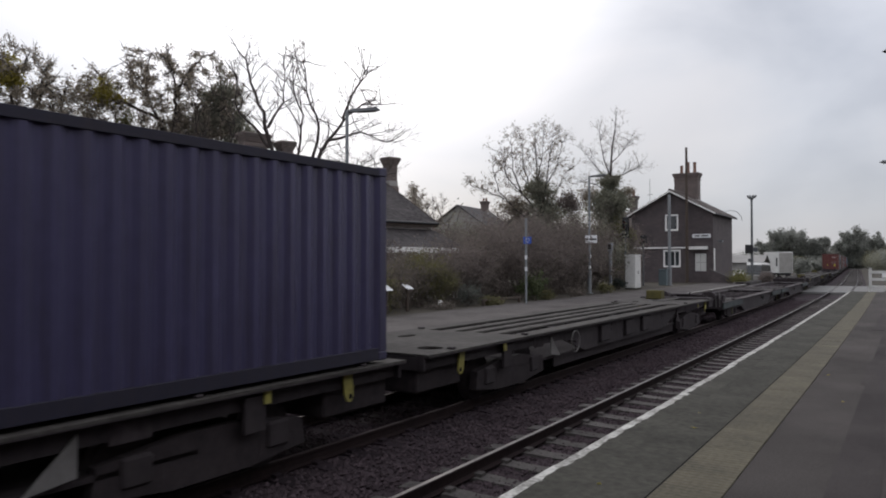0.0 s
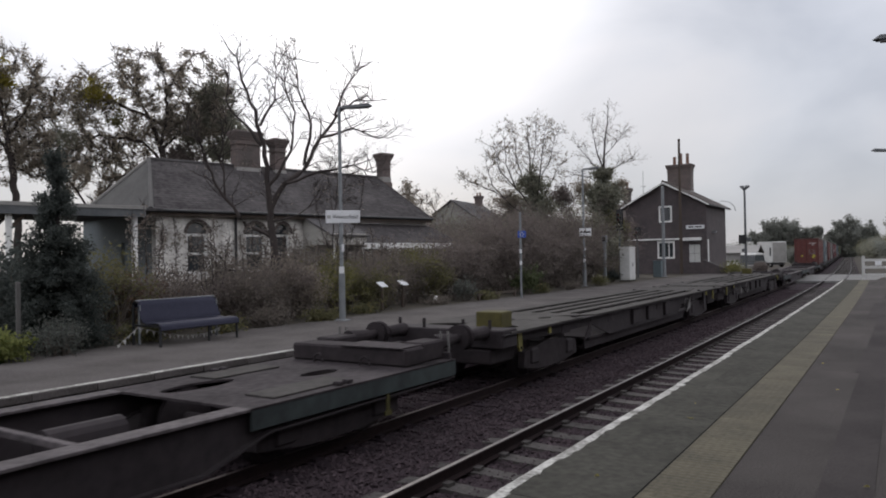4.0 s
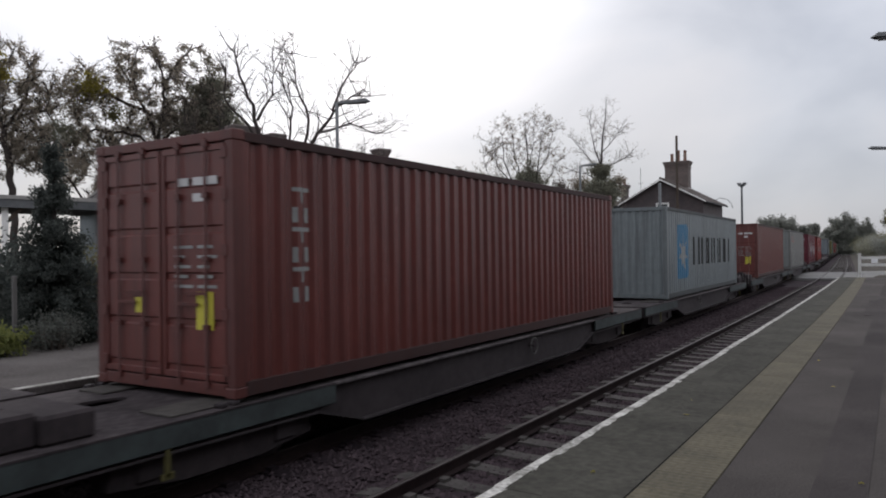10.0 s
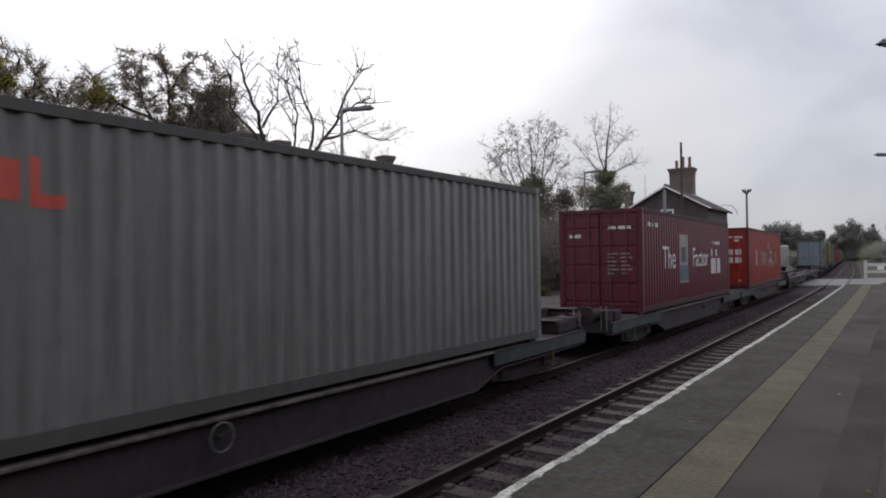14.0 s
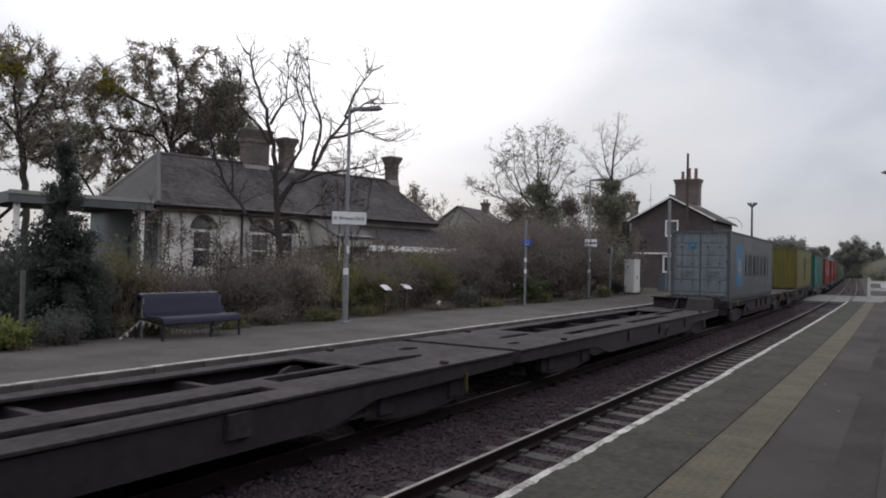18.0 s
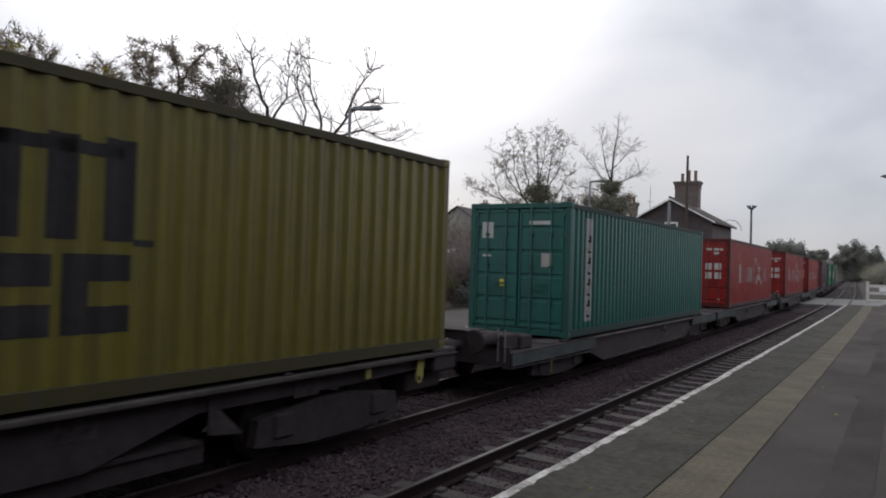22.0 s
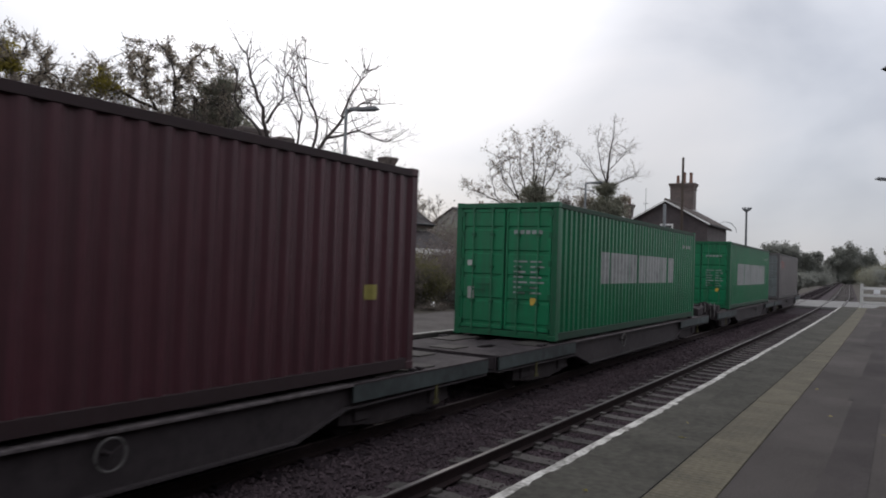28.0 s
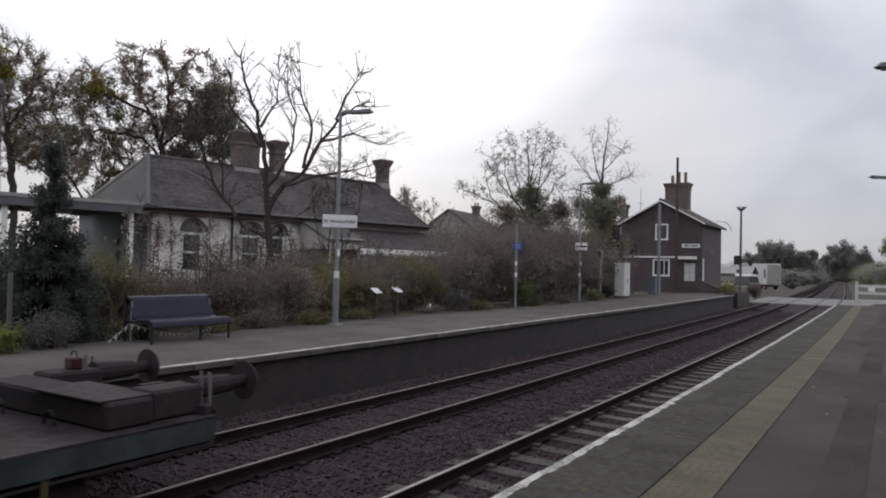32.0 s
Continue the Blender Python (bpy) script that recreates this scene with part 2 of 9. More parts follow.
M = {
    "asphalt": mat("asphalt", (0.03496, 0.03128, 0.02944), (0.08832, 0.07912, 0.07452), 60, 0.45, 0.95, 0.5, fine=120, spec=0.15, spread=(0.36, 0.64)),
    "asphalt_old": mat("asphalt_old", (0.0279, 0.02744, 0.02279), (0.07068, 0.06835, 0.05766), 14, 1.3, 0.95, 0.3, fine=140, spec=0.15, spread=(0.36, 0.64)),
    "asphalt_dark": mat("asphalt_dark", (0.02944, 0.02576, 0.02576), (0.0644, 0.05704, 0.0552), 70, 0.6, 0.95, 0.5, fine=120, spec=0.15, spread=(0.36, 0.62)),
    "white_line": mat("white_line", (0.16, 0.155, 0.14), (0.52, 0.51, 0.48), 26, 3.5, 0.85, 0.2, spread=(0.42, 0.60), rnd=0.06),
    "coping": mat("coping", (0.0279, 0.02744, 0.02279), (0.07068, 0.06835, 0.05766), 14, 1.3, 0.95, 0.3, rnd=0.015, fine=140, spec=0.15, spread=(0.36, 0.64)),
    "tactile": tactile("tactile"),
    "platform_brick": brickwork("platform_brick", (0.01936, 0.01496, 0.01584), (0.03168, 0.02464, 0.02464), (0.0264, 0.02288, 0.02288), grime=(0.014, 0.012, 0.012)),
    "ballast_bed": mat("ballast_bed", (0.02006, 0.01443, 0.01692), (0.05518, 0.04138, 0.0464), 26, 0.9, 0.95, 0.9, spread=(0.35, 0.68), spec=0.15),
    "ballast": mat("ballast", (0.0301, 0.02195, 0.0257), (0.07775, 0.05894, 0.06521), 12, 0.9, 0.95, 0.3, island=0.28, spec=0.15),
    "sleeper": mat("sleeper", (0.0435, 0.039, 0.0375), (0.1125, 0.1043, 0.09825), 16, 2.0, 0.92, 0.3, rnd=0.25, spec=0.15),
    "sleeper_dark": mat("sleeper_dark", (0.014, 0.010, 0.012), (0.032, 0.024, 0.028), 16, 2.0, 0.95, 0.3, rnd=0.2, spec=0.1),
    "rail_rust": mat("rail_rust", (0.011, 0.0075, 0.008), (0.026, 0.017, 0.017), 18, 2.0, 0.9, 0.2, spec=0.1),
    "rail_head": mat("rail_head", (0.10, 0.09, 0.088), (0.21, 0.195, 0.188), 8, 1.0, 0.48, 0.03, metal=1.0),
    "rail_head_dull": mat("rail_head_dull", (0.06075, 0.0486, 0.04995), (0.1283, 0.1053, 0.1053), 8, 1.0, 0.6, 0.03, metal=1.0),
    "soil": mat("soil", (0.021, 0.0182, 0.0126), (0.0595, 0.049, 0.035), 3.5, 0.25, 0.95, 0.5),
    "road": mat("road", (0.1152, 0.1152, 0.1116), (0.1944, 0.1908, 0.1836), 14, 0.4, 0.9, 0.2),
    "wagon_deck": mat("wagon_deck", (0.01426, 0.01148, 0.01267), (0.05702, 0.04752, 0.05069), 9, 1.3, 0.88, 0.35, spread=(0.37, 0.64), spec=0.2),
    "wagon_deck_light": mat("wagon_deck_light", (0.027, 0.024, 0.0228), (0.070, 0.065, 0.060), 7, 0.8, 0.9, 0.25, spread=(0.34, 0.66), spec=0.2),
    "wagon_side": mat("wagon_side", (0.01619, 0.01295, 0.01467), (0.0425, 0.03542, 0.03795), 6, 0.8, 0.85, 0.25, spec=0.25),
    "wagon_green": mat("wagon_green", (0.0119, 0.0153, 0.01615), (0.0425, 0.0561, 0.0561), 3.5, 0.8, 0.8, 0.2, spread=(0.36, 0.66)),
    "bogie": mat("bogie", (0.0175, 0.01437, 0.016), (0.0425, 0.035, 0.03687), 9, 1.5, 0.9, 0.3, spec=0.2),
    "yellow": mat("yellow", (0.36, 0.33, 0.03), (0.52, 0.47, 0.06), 9, 1.5, 0.6, 0.1),
    "plate_grey": mat("plate_grey", (0.19, 0.185, 0.175), (0.33, 0.32, 0.30), 9, 1.5, 0.7, 0.1),
    "white_mark": mat("white_mark", (0.30, 0.30, 0.30), (0.46, 0.46, 0.46), 6, 1.0, 0.7, 0.05, spread=(0.3, 0.5)),
    "grey_mark": mat("grey_mark", (0.1395, 0.1469, 0.1469), (0.2325, 0.2437, 0.2399), 6, 1.0, 0.5, 0.05, spread=(0.3, 0.55)),
    "dark_mark": mat("dark_mark", (0.013, 0.0128, 0.0135), (0.028, 0.0275, 0.029), 6, 1.0, 0.85, 0.05, spec=0.2),
    "blue_mark": mat("blue_mark", (0.015, 0.10, 0.19), (0.026, 0.145, 0.26), 6, 1.0, 0.4, 0.05),
    "lamp_red": mat("lamp_red", (0.027, 0.006, 0.0066), (0.06, 0.0108, 0.0108), 9, 1.5, 0.6, 0.1),
    "red_mark": mat("red_mark", (0.34, 0.05, 0.04), (0.48, 0.085, 0.06), 6, 1.0, 0.6, 0.05),
    "cream_mark": mat("cream_mark", (0.27, 0.27, 0.255), (0.40, 0.40, 0.38), 6, 1.0, 0.6, 0.05),
    "steel_rod": mat("steel_rod", (0.15, 0.145, 0.14), (0.27, 0.265, 0.26), 9, 1.0, 0.6, 0.05, metal=0.5),
    "gasket": mat("gasket", (0.008, 0.008, 0.008), (0.02, 0.02, 0.02), 9, 1.0, 1.0, 0.05, spec=0.03),
    "galv": mat("galv", (0.136, 0.1487, 0.1573), (0.2465, 0.2592, 0.2677), 8, 1.4, 0.6, 0.05, metal=0.3),
    "pole_dark": mat("pole_dark", (0.055, 0.06, 0.065), (0.11, 0.115, 0.12), 8, 1.4, 0.6, 0.05),
    "pole_blue": mat("pole_blue", (0.07, 0.095, 0.13), (0.12, 0.15, 0.19), 8, 1.4, 0.6, 0.05),
    "sign_white": mat("sign_white", (0.56, 0.57, 0.58), (0.7, 0.71, 0.72), 3, 0.8, 0.5, 0.02),
    "sign_blue": mat("sign_blue", (0.03, 0.07, 0.30), (0.05, 0.1, 0.4), 3, 0.8, 0.5, 0.02),
    "black": mat("black", (0.010, 0.010, 0.011), (0.025, 0.025, 0.027), 7, 1.0, 0.5, 0.05),
    "bench_blue": mat("bench_blue", (0.019, 0.020, 0.034), (0.036, 0.037, 0.058), 30, 1.0, 0.7, 0.15, spec=0.15),
    "white_paint": mat("white_paint", (0.55, 0.55, 0.53), (0.78, 0.78, 0.76), 7, 1.0, 0.6, 0.08),
    "white_wall": brickwork("white_wall", (0.62, 0.60, 0.56), (0.76, 0.74, 0.70), (0.5, 0.48, 0.45), bump=0.35, grime=(0.17, 0.155, 0.14), dirt=0.40),
    "blue_wall": mat("blue_wall", (0.1156, 0.136, 0.1428), (0.1768, 0.1972, 0.204), 6, 0.7, 0.85, 0.15),
    "red_brick": brickwork("red_brick", (0.055, 0.044, 0.0455), (0.075, 0.058, 0.059), (0.068, 0.061, 0.061), grime=(0.041, 0.035, 0.037)),
    "dark_brick": brickwork("dark_brick", (0.095, 0.074, 0.068), (0.135, 0.10, 0.09), (0.12, 0.11, 0.105), grime=(0.075, 0.067, 0.062)),
    "slate": mat("slate", (0.03876, 0.03643, 0.03798), (0.09457, 0.08992, 0.08915), 9, 0.6, 0.85, 0.3, rnd=0.16, spec=0.2, spread=(0.36, 0.62)),
    "slate_join": mat("slate_join", (0.03612, 0.03235, 0.03386), (0.09405, 0.08653, 0.08577), 5, 0.5, 0.9, 0.3, island=0.13, spec=0.15, spread=(0.38, 0.62)),
    "tile_brown": mat("tile_brown", (0.055, 0.045, 0.04), (0.10, 0.08, 0.072), 9, 0.8, 0.8, 0.2, island=0.2),
    "render_grey": mat("render_grey", (0.20, 0.195, 0.185), (0.31, 0.30, 0.285), 5, 0.8, 0.9, 0.2),
    "wood_dark": mat("wood_dark", (0.035, 0.026, 0.02), (0.075, 0.055, 0.042), 9, 1.0, 0.8, 0.2, stretch=(4, 4, 0.6)),
    "wood_brown": mat("wood_brown", (0.09, 0.05, 0.035), (0.15, 0.09, 0.06), 9, 1.0, 0.8, 0.2, stretch=(4, 4, 0.6)),
    "clay_pot": mat("clay_pot", (0.12, 0.07, 0.055), (0.2, 0.115, 0.085), 9, 1.0, 0.85, 0.1),
    "teal_door": mat("teal_door", (0.075, 0.10, 0.11), (0.115, 0.145, 0.155), 5, 1.0, 0.6, 0.05),
    "glass_dark": mat("glass_dark", (0.02, 0.023, 0.025), (0.04, 0.045, 0.05), 2, 0.5, 0.08, 0.0, spec=0.6),
    "bark": mat("bark", (0.0324, 0.027, 0.02565), (0.0729, 0.0621, 0.05805), 14, 1.4, 0.95, 0.6, stretch=(1, 1, 0.35), spec=0.15),
    "twig": mat("twig", (0.075, 0.062, 0.053), (0.14, 0.118, 0.098), 14, 1.4, 0.95, 0.2),
    "leaf_olive": leafy("leaf_olive", (0.085, 0.09, 0.05), (0.17, 0.16, 0.085), (0.24, 0.19, 0.07)),
    "leaf_brown": leafy("leaf_brown", (0.2013, 0.1771, 0.1503), (0.3623, 0.3154, 0.2483)),
    "leaf_yellow": leafy("leaf_yellow", (0.190, 0.165, 0.035), (0.330, 0.280, 0.060)),
    "leaf_dark": leafy("leaf_dark", (0.0418, 0.0495, 0.0473), (0.0935, 0.1045, 0.0935)),
    "leaf_ivy": leafy("leaf_ivy", (0.165, 0.171, 0.138), (0.2925, 0.285, 0.2175)),
    "leaf_plum": leafy("leaf_plum", (0.1317, 0.1116, 0.1048), (0.2016, 0.1707, 0.1546)),
    "leaf_moss": leafy("leaf_moss", (0.105, 0.102, 0.056), (0.180, 0.168, 0.080)),
    "leaf_lime": leafy("leaf_lime", (0.125, 0.122, 0.050), (0.205, 0.195, 0.072)),
    "leaf_hedge": leafy("leaf_hedge", (0.132, 0.1133, 0.1012), (0.22, 0.1925, 0.165)),
    "leaf_red": leafy("leaf_red", (0.09, 0.058, 0.046), (0.16, 0.105, 0.075)),
    "leaf_green": leafy("leaf_green", (0.060, 0.078, 0.040), (0.130, 0.148, 0.075)),
    "leaf_grass": leafy("leaf_grass", (0.130, 0.150, 0.050), (0.225, 0.240, 0.080)),
    "leaf_grey": leafy("leaf_grey", (0.088, 0.096, 0.088), (0.168, 0.176, 0.156)),
    # distant foliage: air haze is mixed into this paler leaf colour
    "leaf_haze": leafy("leaf_haze", (0.195, 0.203, 0.185), (0.285, 0.292, 0.258)),
    "cream_board": mat("cream_board", (0.30, 0.29, 0.265), (0.45, 0.435, 0.40), 8, 0.9, 0.85, 0.15, stretch=(1, 1, 3)),
    "hip_grey": mat("hip_grey", (0.066, 0.06402, 0.06138), (0.1188, 0.1142, 0.1089), 6, 0.7, 0.9, 0.2),
    "far_asphalt": mat("far_asphalt", (0.054, 0.048, 0.046), (0.118, 0.107, 0.103), 30, 0.7, 0.95, 0.4, fine=120, spec=0.15, spread=(0.36, 0.62)),
    "lever_yellow": mat("lever_yellow", (0.0315, 0.0288, 0.009), (0.0765, 0.0675, 0.0135), 9, 1.5, 0.8, 0.1),
    "gate_white": mat("gate_white", (0.40, 0.40, 0.385), (0.56, 0.56, 0.54), 7, 1.0, 0.7, 0.05),
    "flange_worn": mat("flange_worn", (0.030, 0.025, 0.027), (0.115, 0.100, 0.103), 12, 2.0, 0.8, 0.3, spread=(0.36, 0.62), spec=0.25),
    "lug_yellow": mat("lug_yellow", (0.13, 0.115, 0.035), (0.30, 0.27, 0.06), 9, 1.5, 0.75, 0.1),
    "ring_grey": mat("ring_grey", (0.05, 0.047, 0.047), (0.105, 0.10, 0.098), 9, 1.5, 0.8, 0.1),
    "box_yellow": mat("box_yellow", (0.042, 0.037, 0.012), (0.095, 0.082, 0.02), 9, 1.5, 0.85, 0.15),
    "label_orange": mat("label_orange", (0.36, 0.24, 0.03), (0.50, 0.34, 0.05), 9, 1.5, 0.6, 0.1),
    "dim_plate": mat("dim_plate", (0.08, 0.076, 0.074), (0.17, 0.163, 0.158), 9, 1.5, 0.8, 0.1),
    "lit_red": mat("lit_red", (0.07, 0.018, 0.016), (0.11, 0.028, 0.022), 3, 0.8, 0.4, 0),
}


def paint(name, c, wear=0.7, rust=None, rough=0.4):
    """Weathered container paint: faded patches and streaks that run down."""
    c = tuple(0.62 * v for v in c)
    dull = sum(c) / 3
    rust = rust or tuple(0.42 * v + 0.06 * dull + q for v, q in zip(c, (0.012, 0.009, 0.010)))
    m = mat(name, tuple(v * wear for v in c), c, 5, 0.45, rough, 0.06, spread=(0.28, 0.62), spec=0.3)
    n, l = m.node_tree.nodes, m.node_tree.links
    s = n["Principled BSDF"]
    was = s.inputs["Base Color"].links[0].from_socket
    tc, mp, no, mr, mx = n.new("ShaderNodeTexCoord"), n.new("ShaderNodeMapping"), n.new("ShaderNodeTexNoise"), n.new("ShaderNodeMapRange"), n.new("ShaderNodeMixRGB")
    mp.inputs["Scale"].default_value = (5, 5, 0.35)
    l.new(tc.outputs["Object"], mp.inputs["Vector"])
    l.new(mp.outputs[0], no.inputs["Vector"])
    no.inputs["Scale"].default_value, no.inputs["Detail"].default_value, no.inputs["Roughness"].default_value = 1.5, 8.0, 0.65
    mr.inputs["From Min"].default_value, mr.inputs["From Max"].default_value, mr.inputs["To Max"].default_value = 0.44, 0.72, 0.85
    l.new(no.outputs[0], mr.inputs["Value"])
    l.new(mr.outputs[0], mx.inputs[0])
    l.new(was, mx.inputs[1])
    mx.inputs[2].default_value = (*rust, 1)
    l.new(mx.outputs[0], s.inputs["Base Color"])
    return m


# ---- small building helpers ----
class Geo:
    """Collects faces of one mesh."""

    def __init__(self):
        self.v, self.f = [], []

    def add(self, verts, faces):
        k = len(self.v)
        self.v += [tuple(p) for p in verts]
        self.f += [tuple(i + k for i in q) for q in faces]
        return self

    def box(self, x0, x1, y0, y1, z0, z1):
        return self.add([(x0, y0, z0), (x1, y0, z0), (x1, y1, z0), (x0, y1, z0), (x0, y0, z1), (x1, y0, z1), (x1, y1, z1), (x0, y1, z1)],
                        [(3, 2, 1, 0), (4, 5, 6, 7), (0, 1, 5, 4), (1, 2, 6, 5), (2, 3, 7, 6), (3, 0, 4, 7)])

    def prism(self, outline, axis, a, b):
        """A closed outline (anticlockwise seen from the far end) pushed along an axis from a to b."""
        n = len(outline)

        def put(p, q, w):
            return {"x": (w, p, q), "y": (p, w, q), "z": (p, q, w)}[axis]
        vs = [put(p, q, a) for p, q in outline] + [put(p, q, b) for p, q in outline]
        fs = [tuple(range(n))[::-1], tuple(range(n, 2 * n))] + [(i, (i + 1) % n, n + (i + 1) % n, n + i) for i in range(n)]
        return self.add(vs, fs)

    def tube(self, path, radii, n=8, caps=True):
        """A round bar along a path, with a radius for each point or one for all."""
        pts = [Vector(p) for p in path]
        if not isinstance(radii, (list, tuple)):
            radii = [radii] * len(pts)
        vs, fs = [], []
        for i, (p, r) in enumerate(zip(pts, radii)):
            d = (pts[min(i + 1, len(pts) - 1)] - pts[max(i - 1, 0)]).normalized()
            s = d.orthogonal().normalized() if abs(d.z) > 0.95 else d.cross(Vector((0, 0, 1))).normalized()
            t = d.cross(s)
            vs += [p + (s * math.cos(2 * math.pi * k / n) + t * math.sin(2 * math.pi * k / n)) * r for k in range(n)]
        for i in range(len(pts) - 1):
            fs += [(i * n + k, i * n + (k + 1) % n, (i + 1) * n + (k + 1) % n, (i + 1) * n + k) for k in range(n)]
        if caps:
            fs += [tuple(range(n))[::-1], tuple(range((len(pts) - 1) * n, len(pts) * n))]
        return self.add(vs, fs)

    def plate(self, x0, x1, y0, y1, z0, z1, holes):
        """A plate with oval holes (cx, cy, rx, ry) that go through it: cut in strips along y, a hole to a strip."""
        holes = sorted(holes, key=lambda h: h[1])
        cuts = [y0] + [(a[1] + a[3] + b[1] - b[3]) / 2 for a, b in zip(holes, holes[1:])] + [y1]
        if not holes:
            return self.box(x0, x1, y0, y1, z0, z1)
        for (cx, cy, rx, ry), a, b in zip(holes, cuts, cuts[1:]):
            n = 20
            ring, rim = [], []
            for k in range(n):
                w = 2 * math.pi * k / n
                c, s = math.cos(w), math.sin(w)
                ring.append((cx + rx * c, cy + ry * s))
                far = min(((x1 - cx) if c > 0 else (x0 - cx)) / c if abs(c) > 1e-6 else 1e9, ((b - cy) if s > 0 else (a - cy)) / s if abs(s) > 1e-6 else 1e9)
                rim.append((cx + far * c, cy + far * s))
            for cxx, cyy in ((x0, a), (x1, a), (x1, b), (x0, b)):
                k = min(range(n), key=lambda i: (rim[i][0] - cxx) ** 2 + (rim[i][1] - cyy) ** 2)
                rim[k] = (cxx, cyy)
            vs = [(*p, z1) for p in ring] + [(*p, z1) for p in rim] + [(*p, z0) for p in ring] + [(*p, z0) for p in rim]
            fs = []
            for k in range(n):
                j = (k + 1) % n
                fs += [(k, n + k, n + j, j), (2 * n + j, 3 * n + j, 3 * n + k, 2 * n + k), (j, 2 * n + j, 2 * n + k, k), (n + k, 3 * n + k, 3 * n + j, n + j)]
            self.add(vs, fs)
        return self

    def weld(self):
        """Joins corners that meet."""
        seen, new_of, v = {}, [], []
        for p in self.v:
            k = tuple(round(c, 3) for c in p)
            if k not in seen:
                seen[k] = len(v)
                v.append(p)
            new_of.append(seen[k])
        self.v, self.f = v, [tuple(new_of[i] for i in q) for q in self.f]
        return self

    def mesh(self, name, material, bevel=0.0, smooth=False):
        me = bpy.data.meshes.new(name)
        me.from_pydata(self.v, [], self.f)
        if bevel:
            bm = bmesh.new()
            bm.from_mesh(me)
            bmesh.ops.bevel(bm, geom=bm.edges[:], offset=bevel, segments=1, affect="EDGES", clamp_overlap=True)
            bm.to_mesh(me)
            bm.free()
        me.materials.append(material)
        if smooth:
            me.polygons.foreach_set("use_smooth", [True] * len(me.polygons))
        me.update()
        return me


def part(name, geo, material, parent=None, label="", bevel=0.0, smooth=False, m=None):
    """One mesh object, under a thing or a part where one is given."""
    ob = new(name, geo if isinstance(geo, bpy.types.Mesh) else geo.mesh(name, material, bevel, smooth))
    if parent:
        ob.parent = parent
    if m:
        ob.matrix_basis = m
    return tagged(ob, label)


def thing(name, m, label, category, group="", kind=""):
    ob = new(name)
    ob.empty_display_size = 0.3
    ob.matrix_basis = m
    return tagged(ob, label, category, group, kind)


def soup(name, verts, faces, material):
    """A mesh from number arrays: many small faces at once."""
    me = bpy.data.meshes.new(name)
    me.from_pydata(verts.tolist() if hasattr(verts, "tolist") else verts, [], faces.tolist() if hasattr(faces, "tolist") else faces)
    me.materials.append(material)
    me.update()
    return me


# ---- the line of the railway: a slow left-hand curve that runs out straight ----
CURVE, STRAIGHT_FROM = -0.000243, 112.0


def shift(y):
    return CURVE * y * y if y < STRAIGHT_FROM else CURVE * STRAIGHT_FROM ** 2 + 2 * CURVE * STRAIGHT_FROM * (y - STRAIGHT_FROM)


def turn(y):
    return -math.degrees(math.atan(2 * CURVE * min(y, STRAIGHT_FROM)))


def on_line(x, y, z):
    return Vector((x + shift(y), y, z))


RAIL_Z = -0.843
EDGE_NEAR, EDGE_FAR, FAR_Z = -2.272, -9.40, -0.11
NEAR_TRACK, FAR_TRACK = (-2.98, -4.43), (-6.44, -7.945)
TRAIN_X = -7.19


def sweep(outline, x, ys, z=0.0):
    """A section (x, z) carried along the line of the railway."""
    g = Geo()
    n = len(outline)
    vs, fs = [], []
    for i, y in enumerate(ys):
        a = math.radians(turn(y))
        for px, pz in outline:
            vs.append((x + shift(y) + px * math.cos(a), y + px * math.sin(a), z + pz))
        if i:
            fs += [((i - 1) * n + k, (i - 1) * n + (k + 1) % n, i * n + (k + 1) % n, i * n + k) for k in range(n)]
    fs += [tuple(range(n)), tuple(range((len(ys) - 1) * n, len(ys) * n))[::-1]]
    return g.add(vs, [f[::-1] for f in fs])

# ---- the setting ----
def steps(a, b, d):
    n = max(1, round((b - a) / d))
    return [a + (b - a) * i / n for i in range(n + 1)]


def ground_height(x, y):
    """Platform gardens high beside a sunk trackbed; road and fields at rail height beyond the crossing."""
    off = x - shift(max(y, -60.0)) + 5.6
    n = noise.noise(Vector((x * 0.05, y * 0.05, 0.3)))
    high = -0.14 + 0.05 * n
    low = -1.13
    far = -0.95 + 0.12 * n
    k = min(max((y - (63.8 if off < 0 else 56.0)) / 4.0, 0.0), 1.0) if x > -12.9 else min(max((y - 67.5) / 4.0, 0.0), 1.0)
    side = high * (1 - k) + far * k
    if y < 56 and -10.2 < x < 7.2:
        return low if abs(off) < 4.4 or y > 46 else -1.0
    if abs(off) < 4.6:
        return low
    if off > 0 and y > 82:
        bank = min(max((off - 6.0) / 7.0, 0.0), 1.0) * min(max((y - 82) / 30.0, 0.0), 1.0)
        return side + 2.2 * bank
    return side


